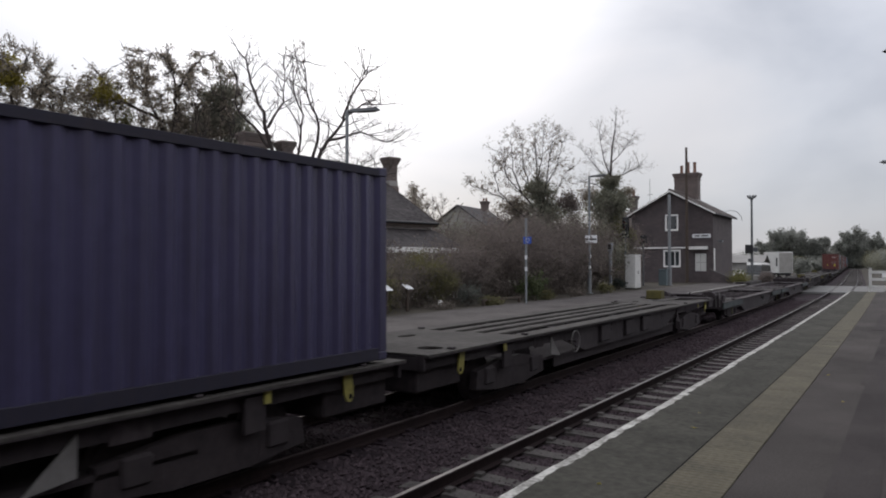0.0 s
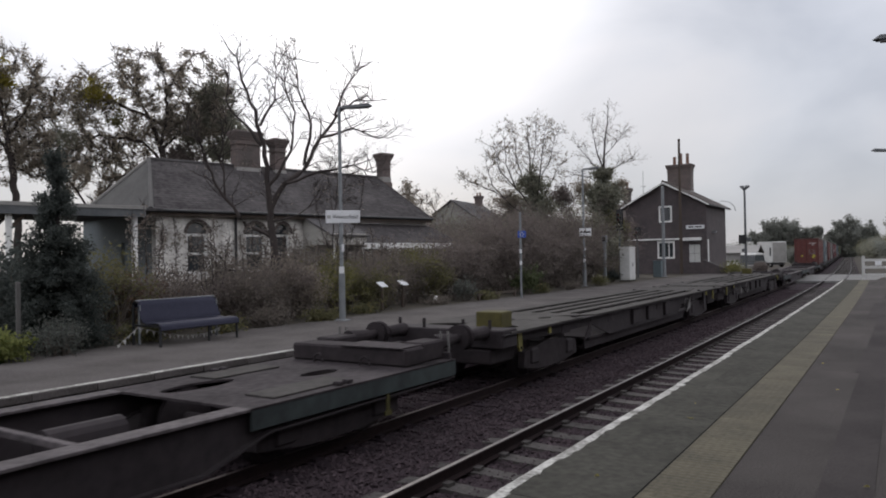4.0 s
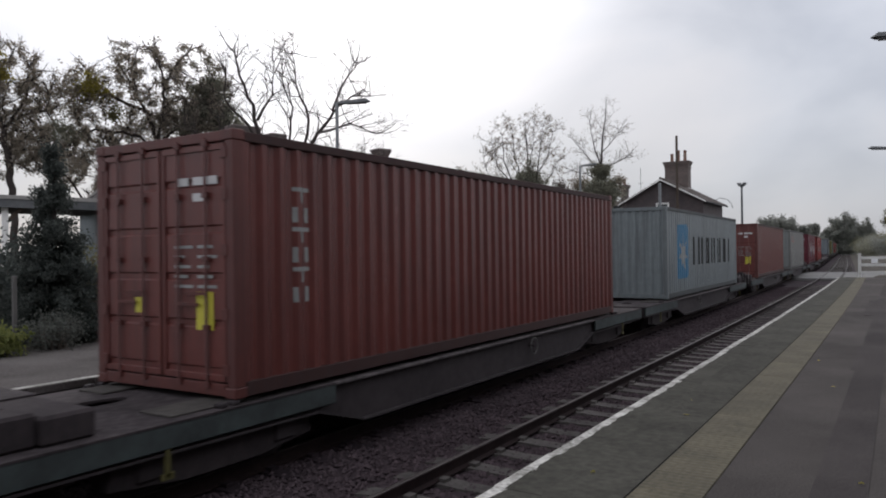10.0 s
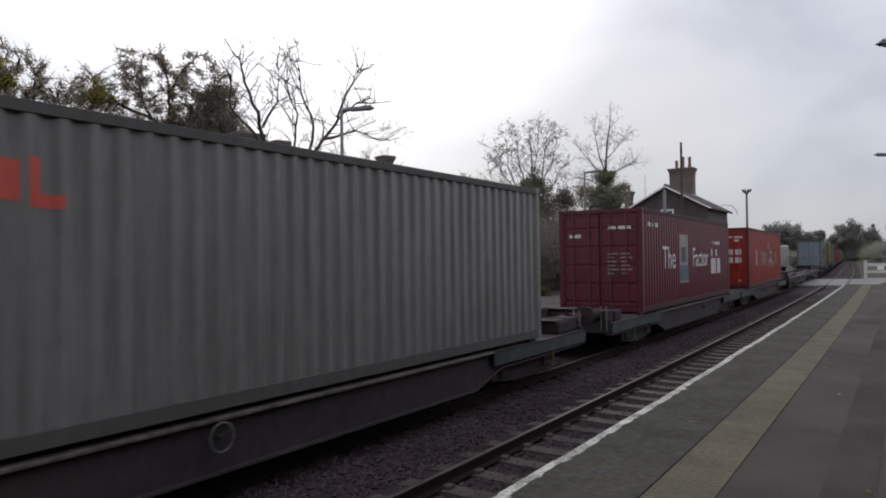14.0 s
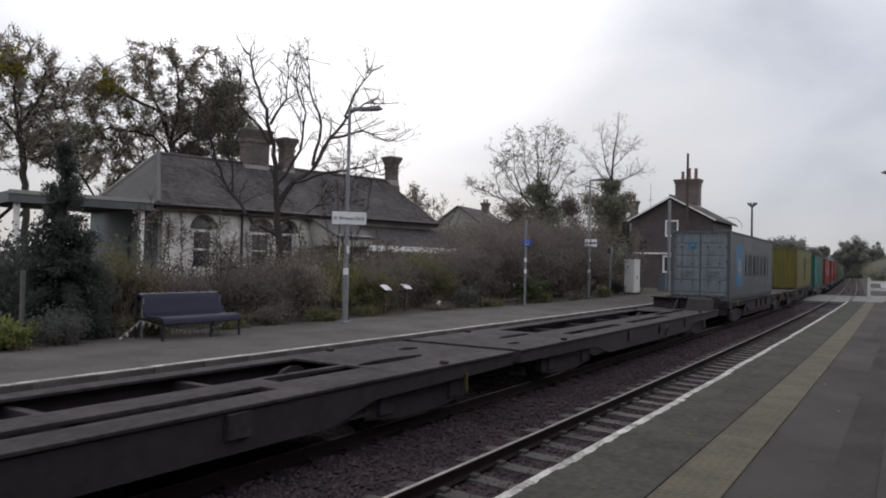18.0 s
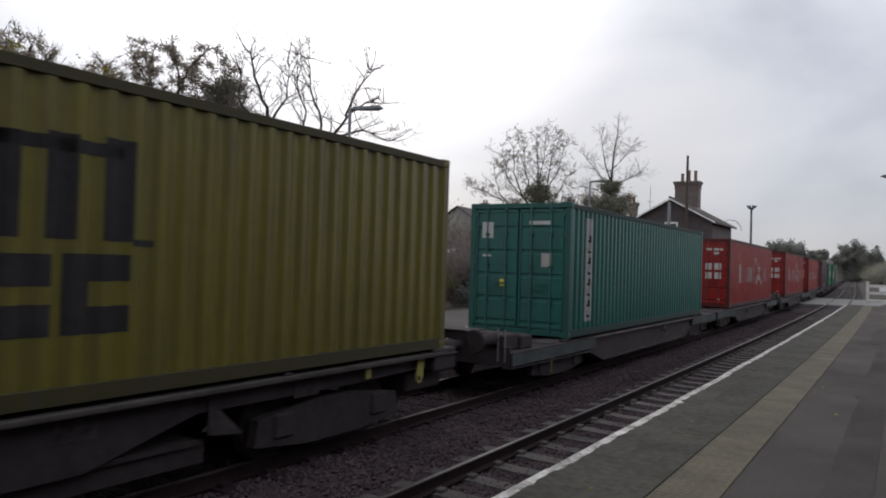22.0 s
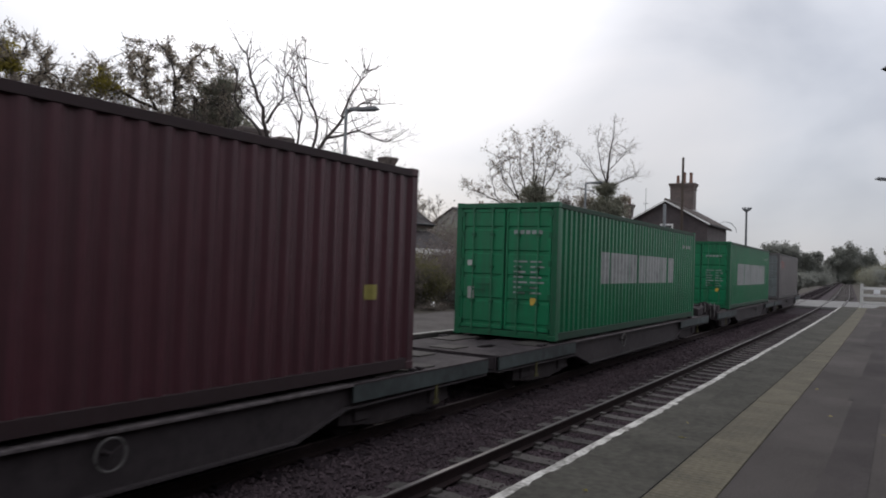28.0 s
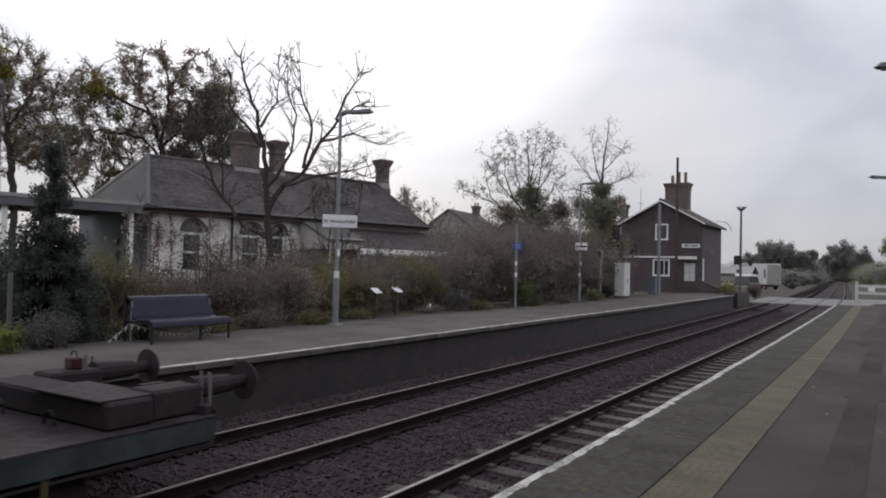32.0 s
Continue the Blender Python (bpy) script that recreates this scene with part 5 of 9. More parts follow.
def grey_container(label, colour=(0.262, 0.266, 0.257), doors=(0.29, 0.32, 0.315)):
    marks = [("painted_mark", "red_mark", decals([rect(1.42, 2.0, 0.36, 0.16), rect(1.42, 2.3, 0.36, 0.14), rect(1.84, 2.0, 0.2, 0.44), rect(2.1, 2.05, 0.22, 0.34), rect(2.38, 2.0, 0.3, 0.12), rect(2.38, 2.12, 0.1, 0.3)]), "red painted mark as blocks")]
    ends = [("painted_mark", "red_mark", -0.93, 2.32, 0.2, 0.15, "red painted block"), ("painted_mark", "red_mark", -0.69, 2.32, 0.16, 0.15, "red painted block"), ("painted_mark", "red_mark", -0.49, 2.32, 0.2, 0.15, "red painted block"), ("dark_panel", "dark_mark", -0.97, 1.0, 0.24, 0.28, "dark square label"), ("grey_panel", "plate_grey", -0.58, 1.02, 0.2, 0.26, "grey square label"),
            ("warning_label", "label_orange", -0.6, 1.55, 0.27, 0.27, "orange-yellow warning label"), ("small_label", "cream_mark", 0.25, 1.5, 0.16, 0.2, ""), ("diamond_label", "white_mark", 0.16, 0.36, 0.22, 0.22, "pale hazard label")]
    # doors holds the side's grey brightened for the light the end catches
    return container(label, colour, marks=marks, end_marks=ends, frame_colour=tuple(c * 0.9 for c in colour), lit_door_colour=doors)


def block_word(cells, z, h):
    """A painted name as one plain block to each letter's width."""
    return [rect(a, z, b - a, h) for a, b in cells]


def green_container(label, first, last, z, h):
    step = (last - first) / 9
    marks = [("painted_block", "grey_mark", decals(block_word([(first + step * k + 0.04, first + step * (k + 1) - 0.04) for k in range(9)], z, h)), "white painted block of a name"),
             ("painted_number", "grey_mark", decals([rect(10.6 + 0.16 * i, 2.3, 0.1, 0.1) for i in range(6)]), "")]
    ends = data_marks(0.22, 7) + [("painted_number", "grey_mark", 0.2 + 0.14 * i, 2.22, 0.1, 0.08, "") for i in range(5)] + [("warning_label", "label_orange", 0.62, 0.72, 0.14, 0.15, "orange warning sign"), ("grey_panel", "plate_grey", -0.9, 0.8, 0.16, 0.26, "dull grey label"), ("small_label", "cream_mark", -0.92, 1.52, 0.12, 0.12, "")]
    # door green raised above the side green to paint the end as better lit
    return container(label, (0.0005, 0.185, 0.075), marks=marks, end_marks=ends, lit_door_colour=(0.0005, 0.235, 0.095))


def load(ob, s, height):
    TRAIN.append((ob, s + CON_L / 2, 6.0, height, None))


LOW, TALL = 0.855, 1.07
load(container("deep blue corrugated steel shipping container on the train", (0.085, 0.078, 0.165), marks=[
    ("painted_block", "white_mark", decals([rect(4.0, 1.5, 0.5, 0.16), rect(4.0, 1.5, 0.18, 0.62), rect(2.6, 1.5, 0.9, 0.16), rect(2.6, 1.66, 0.18, 0.6)]), "white painted block of a name"),
    ("painted_band", "red_mark", decals([rect(3.0, 2.0, 2.6, 0.05)]), "thin red painted line")], tall=2.591), -4.31, TALL)
load(brown_container("rust-brown steel shipping container with pale upright mark"), 144.38, LOW)
load(grey_blue_container("pale blue-grey shipping container with a blank folded end", "folds"), 161.74, LOW)
load(brown_container("rust-brown steel shipping container with yellow door labels"), 180.6, LOW)
load(grey_container("light grey shipping container with a small red mark"), 197.98, LOW)
bits = [rect(8.75 + 0.3 * i, 1.98, 0.18, 0.12) for i in range(6)] + [rect(8.95, 1.55, 0.2, 0.25), rect(9.75, 1.55, 0.2, 0.25), rect(8.87, 0.88, 0.5, 0.58), rect(9.5, 0.88, 0.2, 0.58), rect(9.85, 0.88, 0.6, 0.58), rect(0.67, 2.4, 0.28, 0.12), rect(1.02, 2.4, 0.2, 0.12), rect(1.3, 2.4, 0.38, 0.12)]
maroon = container("maroon shipping container with white painted words", (0.15, 0.016, 0.032), marks=[
    ("painted_block", "white_mark", decals(bits), "small white painted block"),
    ("painted_picture", "grey_mark", decals([rect(4.1, 0.68, 1.2, 1.57)]), "pale picture panel"), ("picture_patch", "pole_blue", decals([rect(4.18, 0.75, 1.04, 0.5)], out=0.007), ""), ("picture_patch", "pole_dark", decals([rect(4.3, 1.35, 0.6, 0.5)], out=0.007), "")],
    end_marks=data_marks(0.22, 6) + [("painted_number", "white_mark", 0.25, 2.32, 0.22, 0.09, ""), ("painted_number", "white_mark", 0.54, 2.32, 0.36, 0.09, ""), ("painted_number", "white_mark", -0.9, 2.1, 0.34, 0.1, "")])
for word, size, y_, z_ in (("The", 0.98, 2.82, 1.47), ("Factor", 0.93, 7.05, 1.47)):
    text_on(word, size, pose(CON_W / 2 - 0.006, y_, z_, 90, 0, 90), M["white_mark"], maroon, "painted_word")
load(maroon, 216.83, LOW)
load(red_container("bright red shipping container on a low wagon"), 234.22, LOW)
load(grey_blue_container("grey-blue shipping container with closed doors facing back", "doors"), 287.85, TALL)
load(container("mustard-yellow shipping container with a dark block mark", (0.185, 0.163, 0.030), "folds", [
    ("painted_block", "dark_mark", decals([rect(5.5, 1.42, 0.28, 0.86), rect(5.98, 1.42, 0.28, 0.9), rect(6.5, 1.42, 0.3, 0.92), rect(5.28, 1.38, 0.3, 0.06), rect(6.8, 1.38, 0.23, 0.06), rect(5.5, 2.16, 1.2, 0.12), rect(5.52, 0.6, 0.54, 0.27), rect(5.52, 1.02, 0.54, 0.27), rect(6.16, 0.6, 0.62, 0.24), rect(6.16, 1.06, 0.62, 0.24), rect(6.16, 0.84, 0.24, 0.22)]), "dark painted mark as blocks"),
    ("painted_number", "dark_mark", decals([rect(0.88, 0.5 + i * 0.145, 0.13, 0.09) for i in range(13)] + [rect(1.12, 0.7 + i * 0.16, 0.09, 0.08) for i in range(10)]), "upright dark number as small blocks")]), 313.35, TALL)
load(container("turquoise-green shipping container with an upright pale panel", (0.014, 0.145, 0.12), marks=[
    ("painted_panel", "grey_mark", decals([rect(0.96, 0.32, 0.38, 2.3)]), "pale upright panel"),
    ("painted_block", "dark_mark", decals([rect(1.04, 0.40 + i * 0.24, 0.22, 0.05) for i in range(8)] + [rect(1.04 + 0.17 * (i % 2), 0.45 + i * 0.24, 0.05, 0.1) for i in range(8)], out=0.007), "dark upright name as bars")],
    end_marks=[("notice", "cream_mark", -0.92, 2.12, 0.28, 0.36, "pale square notice"), ("painted_number", "cream_mark", 0.25, 2.42, 0.5, 0.08, ""), ("painted_number", "cream_mark", -0.9, 1.7, 0.22, 0.05, ""), ("warning_label", "yellow", -0.45, 1.05, 0.14, 0.16, "yellow warning sign"), ("small_label", "plate_grey", 0.55, 1.5, 0.24, 0.3, "")]), 330.4, LOW)
load(red_container("bright red shipping container with pale block lettering"), 347.75, LOW)
load(red_container("red shipping container with grubby corner posts"), 366.6, LOW)
load(red_container("red shipping container with pale data panels"), 384.0, LOW)
load(container("dark plum-brown shipping container with small pale mark", (0.106, 0.038, 0.050), marks=[
    ("painted_block", "grey_mark", decals([rect(1.0, 2.0, 0.09, 0.42), rect(0.92, 2.3, 0.3, 0.07), rect(0.92, 1.55, 0.32, 0.07), rect(0.92, 1.7, 0.32, 0.07), rect(0.92, 1.55, 0.07, 0.3), rect(0.9, 1.1, 0.34, 0.08), rect(1.03, 1.15, 0.09, 0.3)]), "upright pale mark as blocks"),
    ("small_plate", "lug_yellow", decals([rect(11.0, 1.02, 0.32, 0.2)]), "small yellow label")],
    end_marks=data_marks(0.22, 6) + yellow(-0.95, 1.42, 0.22, 0.2) + [("painted_number", "white_mark", 0.25, 2.32, 0.22, 0.09, ""), ("painted_number", "white_mark", 0.54, 2.32, 0.4, 0.09, ""), ("painted_mark", "white_mark", -0.9, 2.05, 0.4, 0.26, "pale painted mark"), ("warning_label", "yellow", 0.62, 0.95, 0.1, 0.12, "")]), 402.75, LOW)
load(green_container("bright green shipping container with white block lettering", 2.64, 9.45, 1.18, 0.76), 420.1, LOW)
load(green_container("bright green shipping container on the last wagon pair", 1.82, 10.6, 1.0, 0.98), 439.0, LOW)
load(grey_container("warm grey shipping container at the end of the train", (0.18, 0.168, 0.166), (0.225, 0.255, 0.255)), 456.4, LOW)


def motions():
    """The train runs past, every wagon and every box by its own place in it."""
    for ob, s, base, height, turned in TRAIN:
        rows = []
        for k in [float(q) for q in range(32)] + [31.9, 32.0]:
            y = s - travelled(min(k, 31.963))
            a, b = on_line(TRAIN_X, y - base, 0), on_line(TRAIN_X, y + base, 0)
            mid = (a + b) / 2
            rz = -math.degrees(math.atan2(b.x - a.x, b.y - a.y))
            m = pose(mid.x, mid.y, RAIL_Z + height, 0, 0, rz)
            if turned:
                m = m @ pose(0, 0, 0, 0, 0, 180)
            if turned is None:
                m = m @ pose(0, -CON_L / 2, 0)
            rows.append((k, m))
        walk(ob, rows)

# ---- buildings ----
def wall(g, axis, at, a0, a1, z0, z1, openings):
    """A wall with square openings (a, b, z, z): axis 'x' runs along y at x from at[0] to at[1]; 'y' runs along x."""
    cuts = sorted({a0, a1} | {o[0] for o in openings} | {o[1] for o in openings})
    for a, b in zip(cuts, cuts[1:]):
        zs = sorted({z0, z1} | {z for o in openings if o[0] < (a + b) / 2 < o[1] for z in o[2:]})
        for p, q in zip(zs, zs[1:]):
            if any(o[0] < (a + b) / 2 < o[1] and o[2] < (p + q) / 2 < o[3] for o in openings):
                continue
            if axis == "x":
                g.box(at[0], at[1], a, b, p, q)
            else:
                g.box(a, b, at[0], at[1], p, q)
    return g


def slope(name, a, b, c, d, thick, material, parent, label=""):
    """A roof slab over four corners."""
    pts = [Vector(p) for p in (a, b, c, d)]
    n = (pts[1] - pts[0]).cross(pts[3] - pts[0]).normalized() * thick
    if n.z < 0:
        n = -n
    return part(name, Geo().add(pts + [p + n for p in pts], [(3, 2, 1, 0), (4, 5, 6, 7), (0, 1, 5, 4), (1, 2, 6, 5), (2, 3, 7, 6), (3, 0, 4, 7)]), material, parent, label)


def slates(a, b, c, d, rows, wide, lift=0.007):
    """Overlapping slates on a slope: a, b along the eave, d, c along the ridge."""
    a, b, c, d = (Vector(p) for p in (a, b, c, d))
    n = (b - a).cross(d - a).normalized()
    if n.z < 0:
        n = -n
    g = Geo()
    for r in range(rows):
        t0, t1 = r / rows, min((r + 1.12) / rows, 1.0)
        e0, e1 = a.lerp(d, t0), b.lerp(c, t0)
        f0, f1 = a.lerp(d, t1), b.lerp(c, t1)
        k = max(1, round((e1 - e0).length / wide))
        for i in range(k):
            s0, s1 = (i + 0.02 + 0.5 * (r % 2)) / k, (i + 0.98 + 0.5 * (r % 2)) / k
            s1 = min(s1, 1.0)
            if s0 >= 1:
                continue
            w = lift * random.uniform(0.7, 1.6)
            p = [e0.lerp(e1, s0) + n * (w + 0.008), e0.lerp(e1, s1) + n * (w + 0.008), f0.lerp(f1, s1) + n * 0.004, f0.lerp(f1, s0) + n * 0.004]
            q = [v - n * 0.008 for v in p[:2]]
            g.add(p + q, [(0, 1, 2, 3), (4, 5, 1, 0)])
    return g


def sash(parent, axis, at, a, b, z0, z1, bars=(1, 1), material="white_paint", name="window", t=0.09):
    """A window in its opening: frame, glazing bars and panes."""
    w = tagged(new(name), "white framed window", "")
    w.parent = parent

    def bx(g, p, q, r, s, d0, d1):
        return g.box(at + d0, at + d1, p, q, r, s) if axis == "x" else g.box(p, q, at + d0, at + d1, r, s)
    f_ = Geo()
    bx(f_, a, b, z0, z0 + t, -0.05, 0.03)
    bx(f_, a, b, z1 - t, z1, -0.05, 0.03)
    bx(f_, a, a + t, z0 + t, z1 - t, -0.05, 0.03)
    bx(f_, b - t, b, z0 + t, z1 - t, -0.05, 0.03)
    part("window_frame", f_, M[material], w)
    g = Geo()
    for i in range(1, bars[0] + 1):
        p = a + (b - a) * i / (bars[0] + 1)
        bx(g, p - 0.035, p + 0.035, z0 + t, z1 - t, -0.035, 0.02)
    for i in range(1, bars[1] + 1):
        p = z0 + (z1 - z0) * i / (bars[1] + 1)
        bx(g, a + t, b - t, p - 0.035, p + 0.035, -0.033, 0.022)
    if g.v:
        part("glazing_bar", g, M[material], w)
    part("pane", bx(Geo(), a + 0.02, b - 0.02, z0 + 0.02, z1 - 0.02, -0.028, -0.018), M["glass_dark"], w, "dark reflecting pane")
    s = Geo()
    bx(s, a - 0.06, b + 0.06, z0 - 0.07, z0, -0.02, 0.09)
    part("window_sill", s, M["render_grey"], w)
    return w


def chimney(parent, x, y, z0, z1, sx, sy, pots, material="dark_brick"):
    rings = [(z0, 0.0), (z1 - 0.62, 0.0), (z1 - 0.62, 0.05), (z1 - 0.55, 0.05), (z1 - 0.55, 0.01), (z1 - 0.42, 0.01), (z1 - 0.40, 0.04), (z1 - 0.32, 0.05), (z1 - 0.30, 0.08), (z1 - 0.22, 0.09), (z1 - 0.2, 0.12), (z1 - 0.12, 0.13), (z1 - 0.11, 0.15), (z1 - 0.05, 0.15), (z1, 0.11)]
    vs = [(x + i * (sx + w), y + j * (sy + w), z) for z, w in rings for i, j in ((-1, -1), (1, -1), (1, 1), (-1, 1))]
    n = len(rings)
    g = Geo().add(vs, [(4 * k + i, 4 * k + (i + 1) % 4, 4 * k + 4 + (i + 1) % 4, 4 * k + 4 + i) for k in range(n - 1) for i in range(4)] + [(3, 2, 1, 0), (4 * n - 4, 4 * n - 3, 4 * n - 2, 4 * n - 1)])
    c = part("chimney", g, M[material], parent, "weathered brick chimney stack")
    part("chimney_flashing", Geo().box(x - sx - 0.025, x + sx + 0.025, y - sy - 0.025, y + sy + 0.025, z0, z0 + 0.34), M["render_grey"], c, "pale flashing")
    for px, py, h, r in pots:
        part("chimney_pot", Geo().tube([(px, py, z1 - 0.01), (px, py, z1 + h * 0.2), (px, py, z1 + h * 0.8), (px, py, z1 + h)], [r * 1.15, r * 0.9, r * 0.85, r], 12), M["clay_pot"], c)


def cottage():
    """The two-storey brick house by the crossing, gable to the platform."""
    base = -0.15
    ob = thing("house", pose(0, 0, base), "two-storey dark brick cottage with white windows and bargeboards", "house")
    X0, X1, Y0, Y1, E = -19.75, -13.2, 60.0, 67.3, 5.64
    R, RX = 7.42, -16.48
    t = 0.28
    front = [(-16.98, -15.9, 4.22, 5.58), (-17.14, -15.73, 1.25, 2.68), (-14.62, -13.72, 0.92, 2.38)]
    part("wall", wall(Geo(), "y", (Y0, Y0 + t), X0, X1, 0, E, front), M["red_brick"], ob, "dark red brick gable wall")
    part("gable", Geo().prism([(X0, E), (X1, E), (RX, R)], "y", Y0, Y0 + t), M["red_brick"], ob)
    part("wall", Geo().box(X0, X1, Y1 - t, Y1, 0, E), M["red_brick"], ob)
    part("gable", Geo().prism([(X0, E), (X1, E), (RX, R)], "y", Y1 - t, Y1), M["red_brick"], ob)
    part("wall", Geo().box(X1 - t, X1, Y0 + t, Y1 - t, 0, E), M["red_brick"], ob)
    part("wall", Geo().box(X0, X0 + t, Y0 + t, Y1 - t, 0, E), M["red_brick"], ob)
    sash(ob, "y", Y0 + 0.08, -16.98, -15.9, 4.22, 5.58, (0, 0), t=0.14)
    sash(ob, "y", Y0 + 0.08, -17.14, -15.73, 1.25, 2.68, (2, 0), t=0.14)
    shut = part("window_shutter", Geo().box(-14.6, -13.74, Y0 + 0.06, Y0 + 0.11, 0.94, 2.36), M["gate_white"], ob, "white boarded shutter", bevel=0.006)
    part("shutter_bar", Geo().box(-14.19, -14.15, Y0 + 0.045, Y0 + 0.06, 0.96, 2.34).box(-14.58, -13.76, Y0 + 0.045, Y0 + 0.06, 1.62, 1.66), M["plate_grey"], shut)
    part("steps_wall", Geo().prism([(-13.3, -0.2), (-11.6, -0.2), (-11.6, 0.34), (-13.3, 1.08)], "y", Y0 - 0.75, Y0 - 0.5), M["red_brick"], ob, "sloping brick wall beside the house")
    part("wall_coping", Geo().prism([(-13.32, 1.085), (-11.57, 0.345), (-11.57, 0.40), (-13.32, 1.14)], "y", Y0 - 0.79, Y0 - 0.46), M["hip_grey"], ob, "pale sloping coping")
    part("porch_lintel", Geo().box(-15.0, -13.6, Y0 - 0.35, Y0 + 0.02, 2.68, 2.92), M["white_paint"], ob, "white porch board")
    part("string_course", Geo().box(-19.6, -15.25, Y0 - 0.12, Y0 + 0.02, 2.78, 2.9), M["white_paint"], ob, "pale lean-to fascia")
    part("sign_board", Geo().box(-14.78, -13.37, Y0 - 0.05, Y0 - 0.005, 3.62, 3.92), M["sign_white"], ob, "white sign board", bevel=0.008)
    part("sign_writing", Geo().box(-14.6, -14.2, Y0 - 0.056, Y0 - 0.052, 3.72, 3.82).box(-14.1, -13.55, Y0 - 0.056, Y0 - 0.052, 3.72, 3.82), M["dark_mark"], ob, "dark unreadable writing")
    part("red_panel", Geo().box(-19.5, -18.9, Y0 - 0.03, Y0 + 0.01, 3.3, 4.1), M["lit_red"], ob, "faded red panel")
    part("drainpipe", Geo().tube([(-13.08, Y0 - 0.06, 2.75), (-13.08, Y0 - 0.06, 0.93)], 0.05, 8), M["white_paint"], ob)
    over = 0.3
    for s, xe in ((1, X1), (-1, X0)):
        kk = (R - E) / abs(xe - RX)
        xo, zo = xe + s * over, E - over * kk
        a, b, c, d = (xo, Y0 - 0.4, zo), (xo, Y1 + 0.4, zo), (RX, Y1 + 0.4, R), (RX, Y0 - 0.4, R)
        slope("roof", a, b, c, d, 0.09, M["tile_brown"], ob, "brown tiled roof slope")
        up = 0.1
        tagged(part("tile_covering", slates(*[(p[0], p[1], p[2] + up) for p in (a, b, c, d)], 16, 0.33), M["tile_brown"], ob, "courses of brown tiles"), kind="stuff")
        for y in (Y0 - 0.44, Y1 + 0.40):
            part("bargeboard", Geo().add([(xo, y, zo - 0.04), (RX, y, R - 0.04), (RX, y, R + 0.08), (xo, y, zo + 0.08), (xo, y + 0.04, zo - 0.04), (RX, y + 0.04, R - 0.04), (RX, y + 0.04, R + 0.08), (xo, y + 0.04, zo + 0.08)],
                                         [(0, 1, 2, 3), (7, 6, 5, 4), (0, 4, 5, 1), (1, 5, 6, 2), (2, 6, 7, 3), (3, 7, 4, 0)]), M["white_paint"], ob, "white bargeboard")
        part("gutter", Geo().tube([(xo + s * 0.05, Y0 - 0.38, zo - 0.02), (xo + s * 0.05, Y1 + 0.38, zo - 0.02)], 0.06, 8), M["black"], ob)
    part("ridge", Geo().tube([(RX, Y0 - 0.42, R + 0.13), (RX, Y1 + 0.42, R + 0.13)], 0.11, 8), M["tile_brown"], ob)
    chimney(ob, -16.5, 65.3, 6.8, 9.46, 1.0, 0.5, [(-16.98, 65.3, 0.72, 0.15), (-16.42, 65.3, 1.0, 0.14), (-15.86, 65.3, 0.95, 0.15)])
    part("corner_pier", Geo().box(X0 - 0.02, X0 + 0.95, Y0 - 0.06, Y0 - 0.002, 0, 4.3), M["tile_brown"], ob, "redder brick pier")
    part("bracket_arm", Geo().tube([(-12.95, 63.0, 5.75), (-12.6, 63.2, 5.95), (-12.1, 63.6, 5.85), (-11.8, 63.9, 5.45), (-11.75, 64.0, 5.1)], 0.025, 6), M["galv"], ob, "thin curved bracket under the eave")
    part("wall_lamp", Geo().box(-13.2, -12.9, 62.0, 62.3, 3.3, 3.45), M["galv"], ob)
    # the low wing behind with its own stack
    part("rear_wing", Geo().box(-23.2, -19.72, 62.0, 66.5, 0, 4.6), M["red_brick"], ob)
    slope("roof", (-23.5, 61.7, 4.5), (-19.0, 61.7, 4.5), (-19.0, 64.25, 6.1), (-23.5, 64.25, 6.1), 0.1, M["tile_brown"], ob)
    slope("roof", (-23.5, 66.8, 4.5), (-19.0, 66.8, 4.5), (-19.0, 64.25, 6.1), (-23.5, 64.25, 6.1), 0.1, M["tile_brown"], ob)
    chimney(ob, -20.95, 64.2, 5.8, 7.6, 0.28, 0.28, [(-20.95, 64.2, 0.6, 0.14)])
    part("aerial", Geo().tube([(-19.3, 63.6, 5.6), (-19.3, 63.6, 9.0)], 0.02, 6).box(-19.55, -19.05, 63.58, 63.62, 7.6, 7.63), M["pole_dark"], ob, "thin television aerial")
    return ob


cottage()


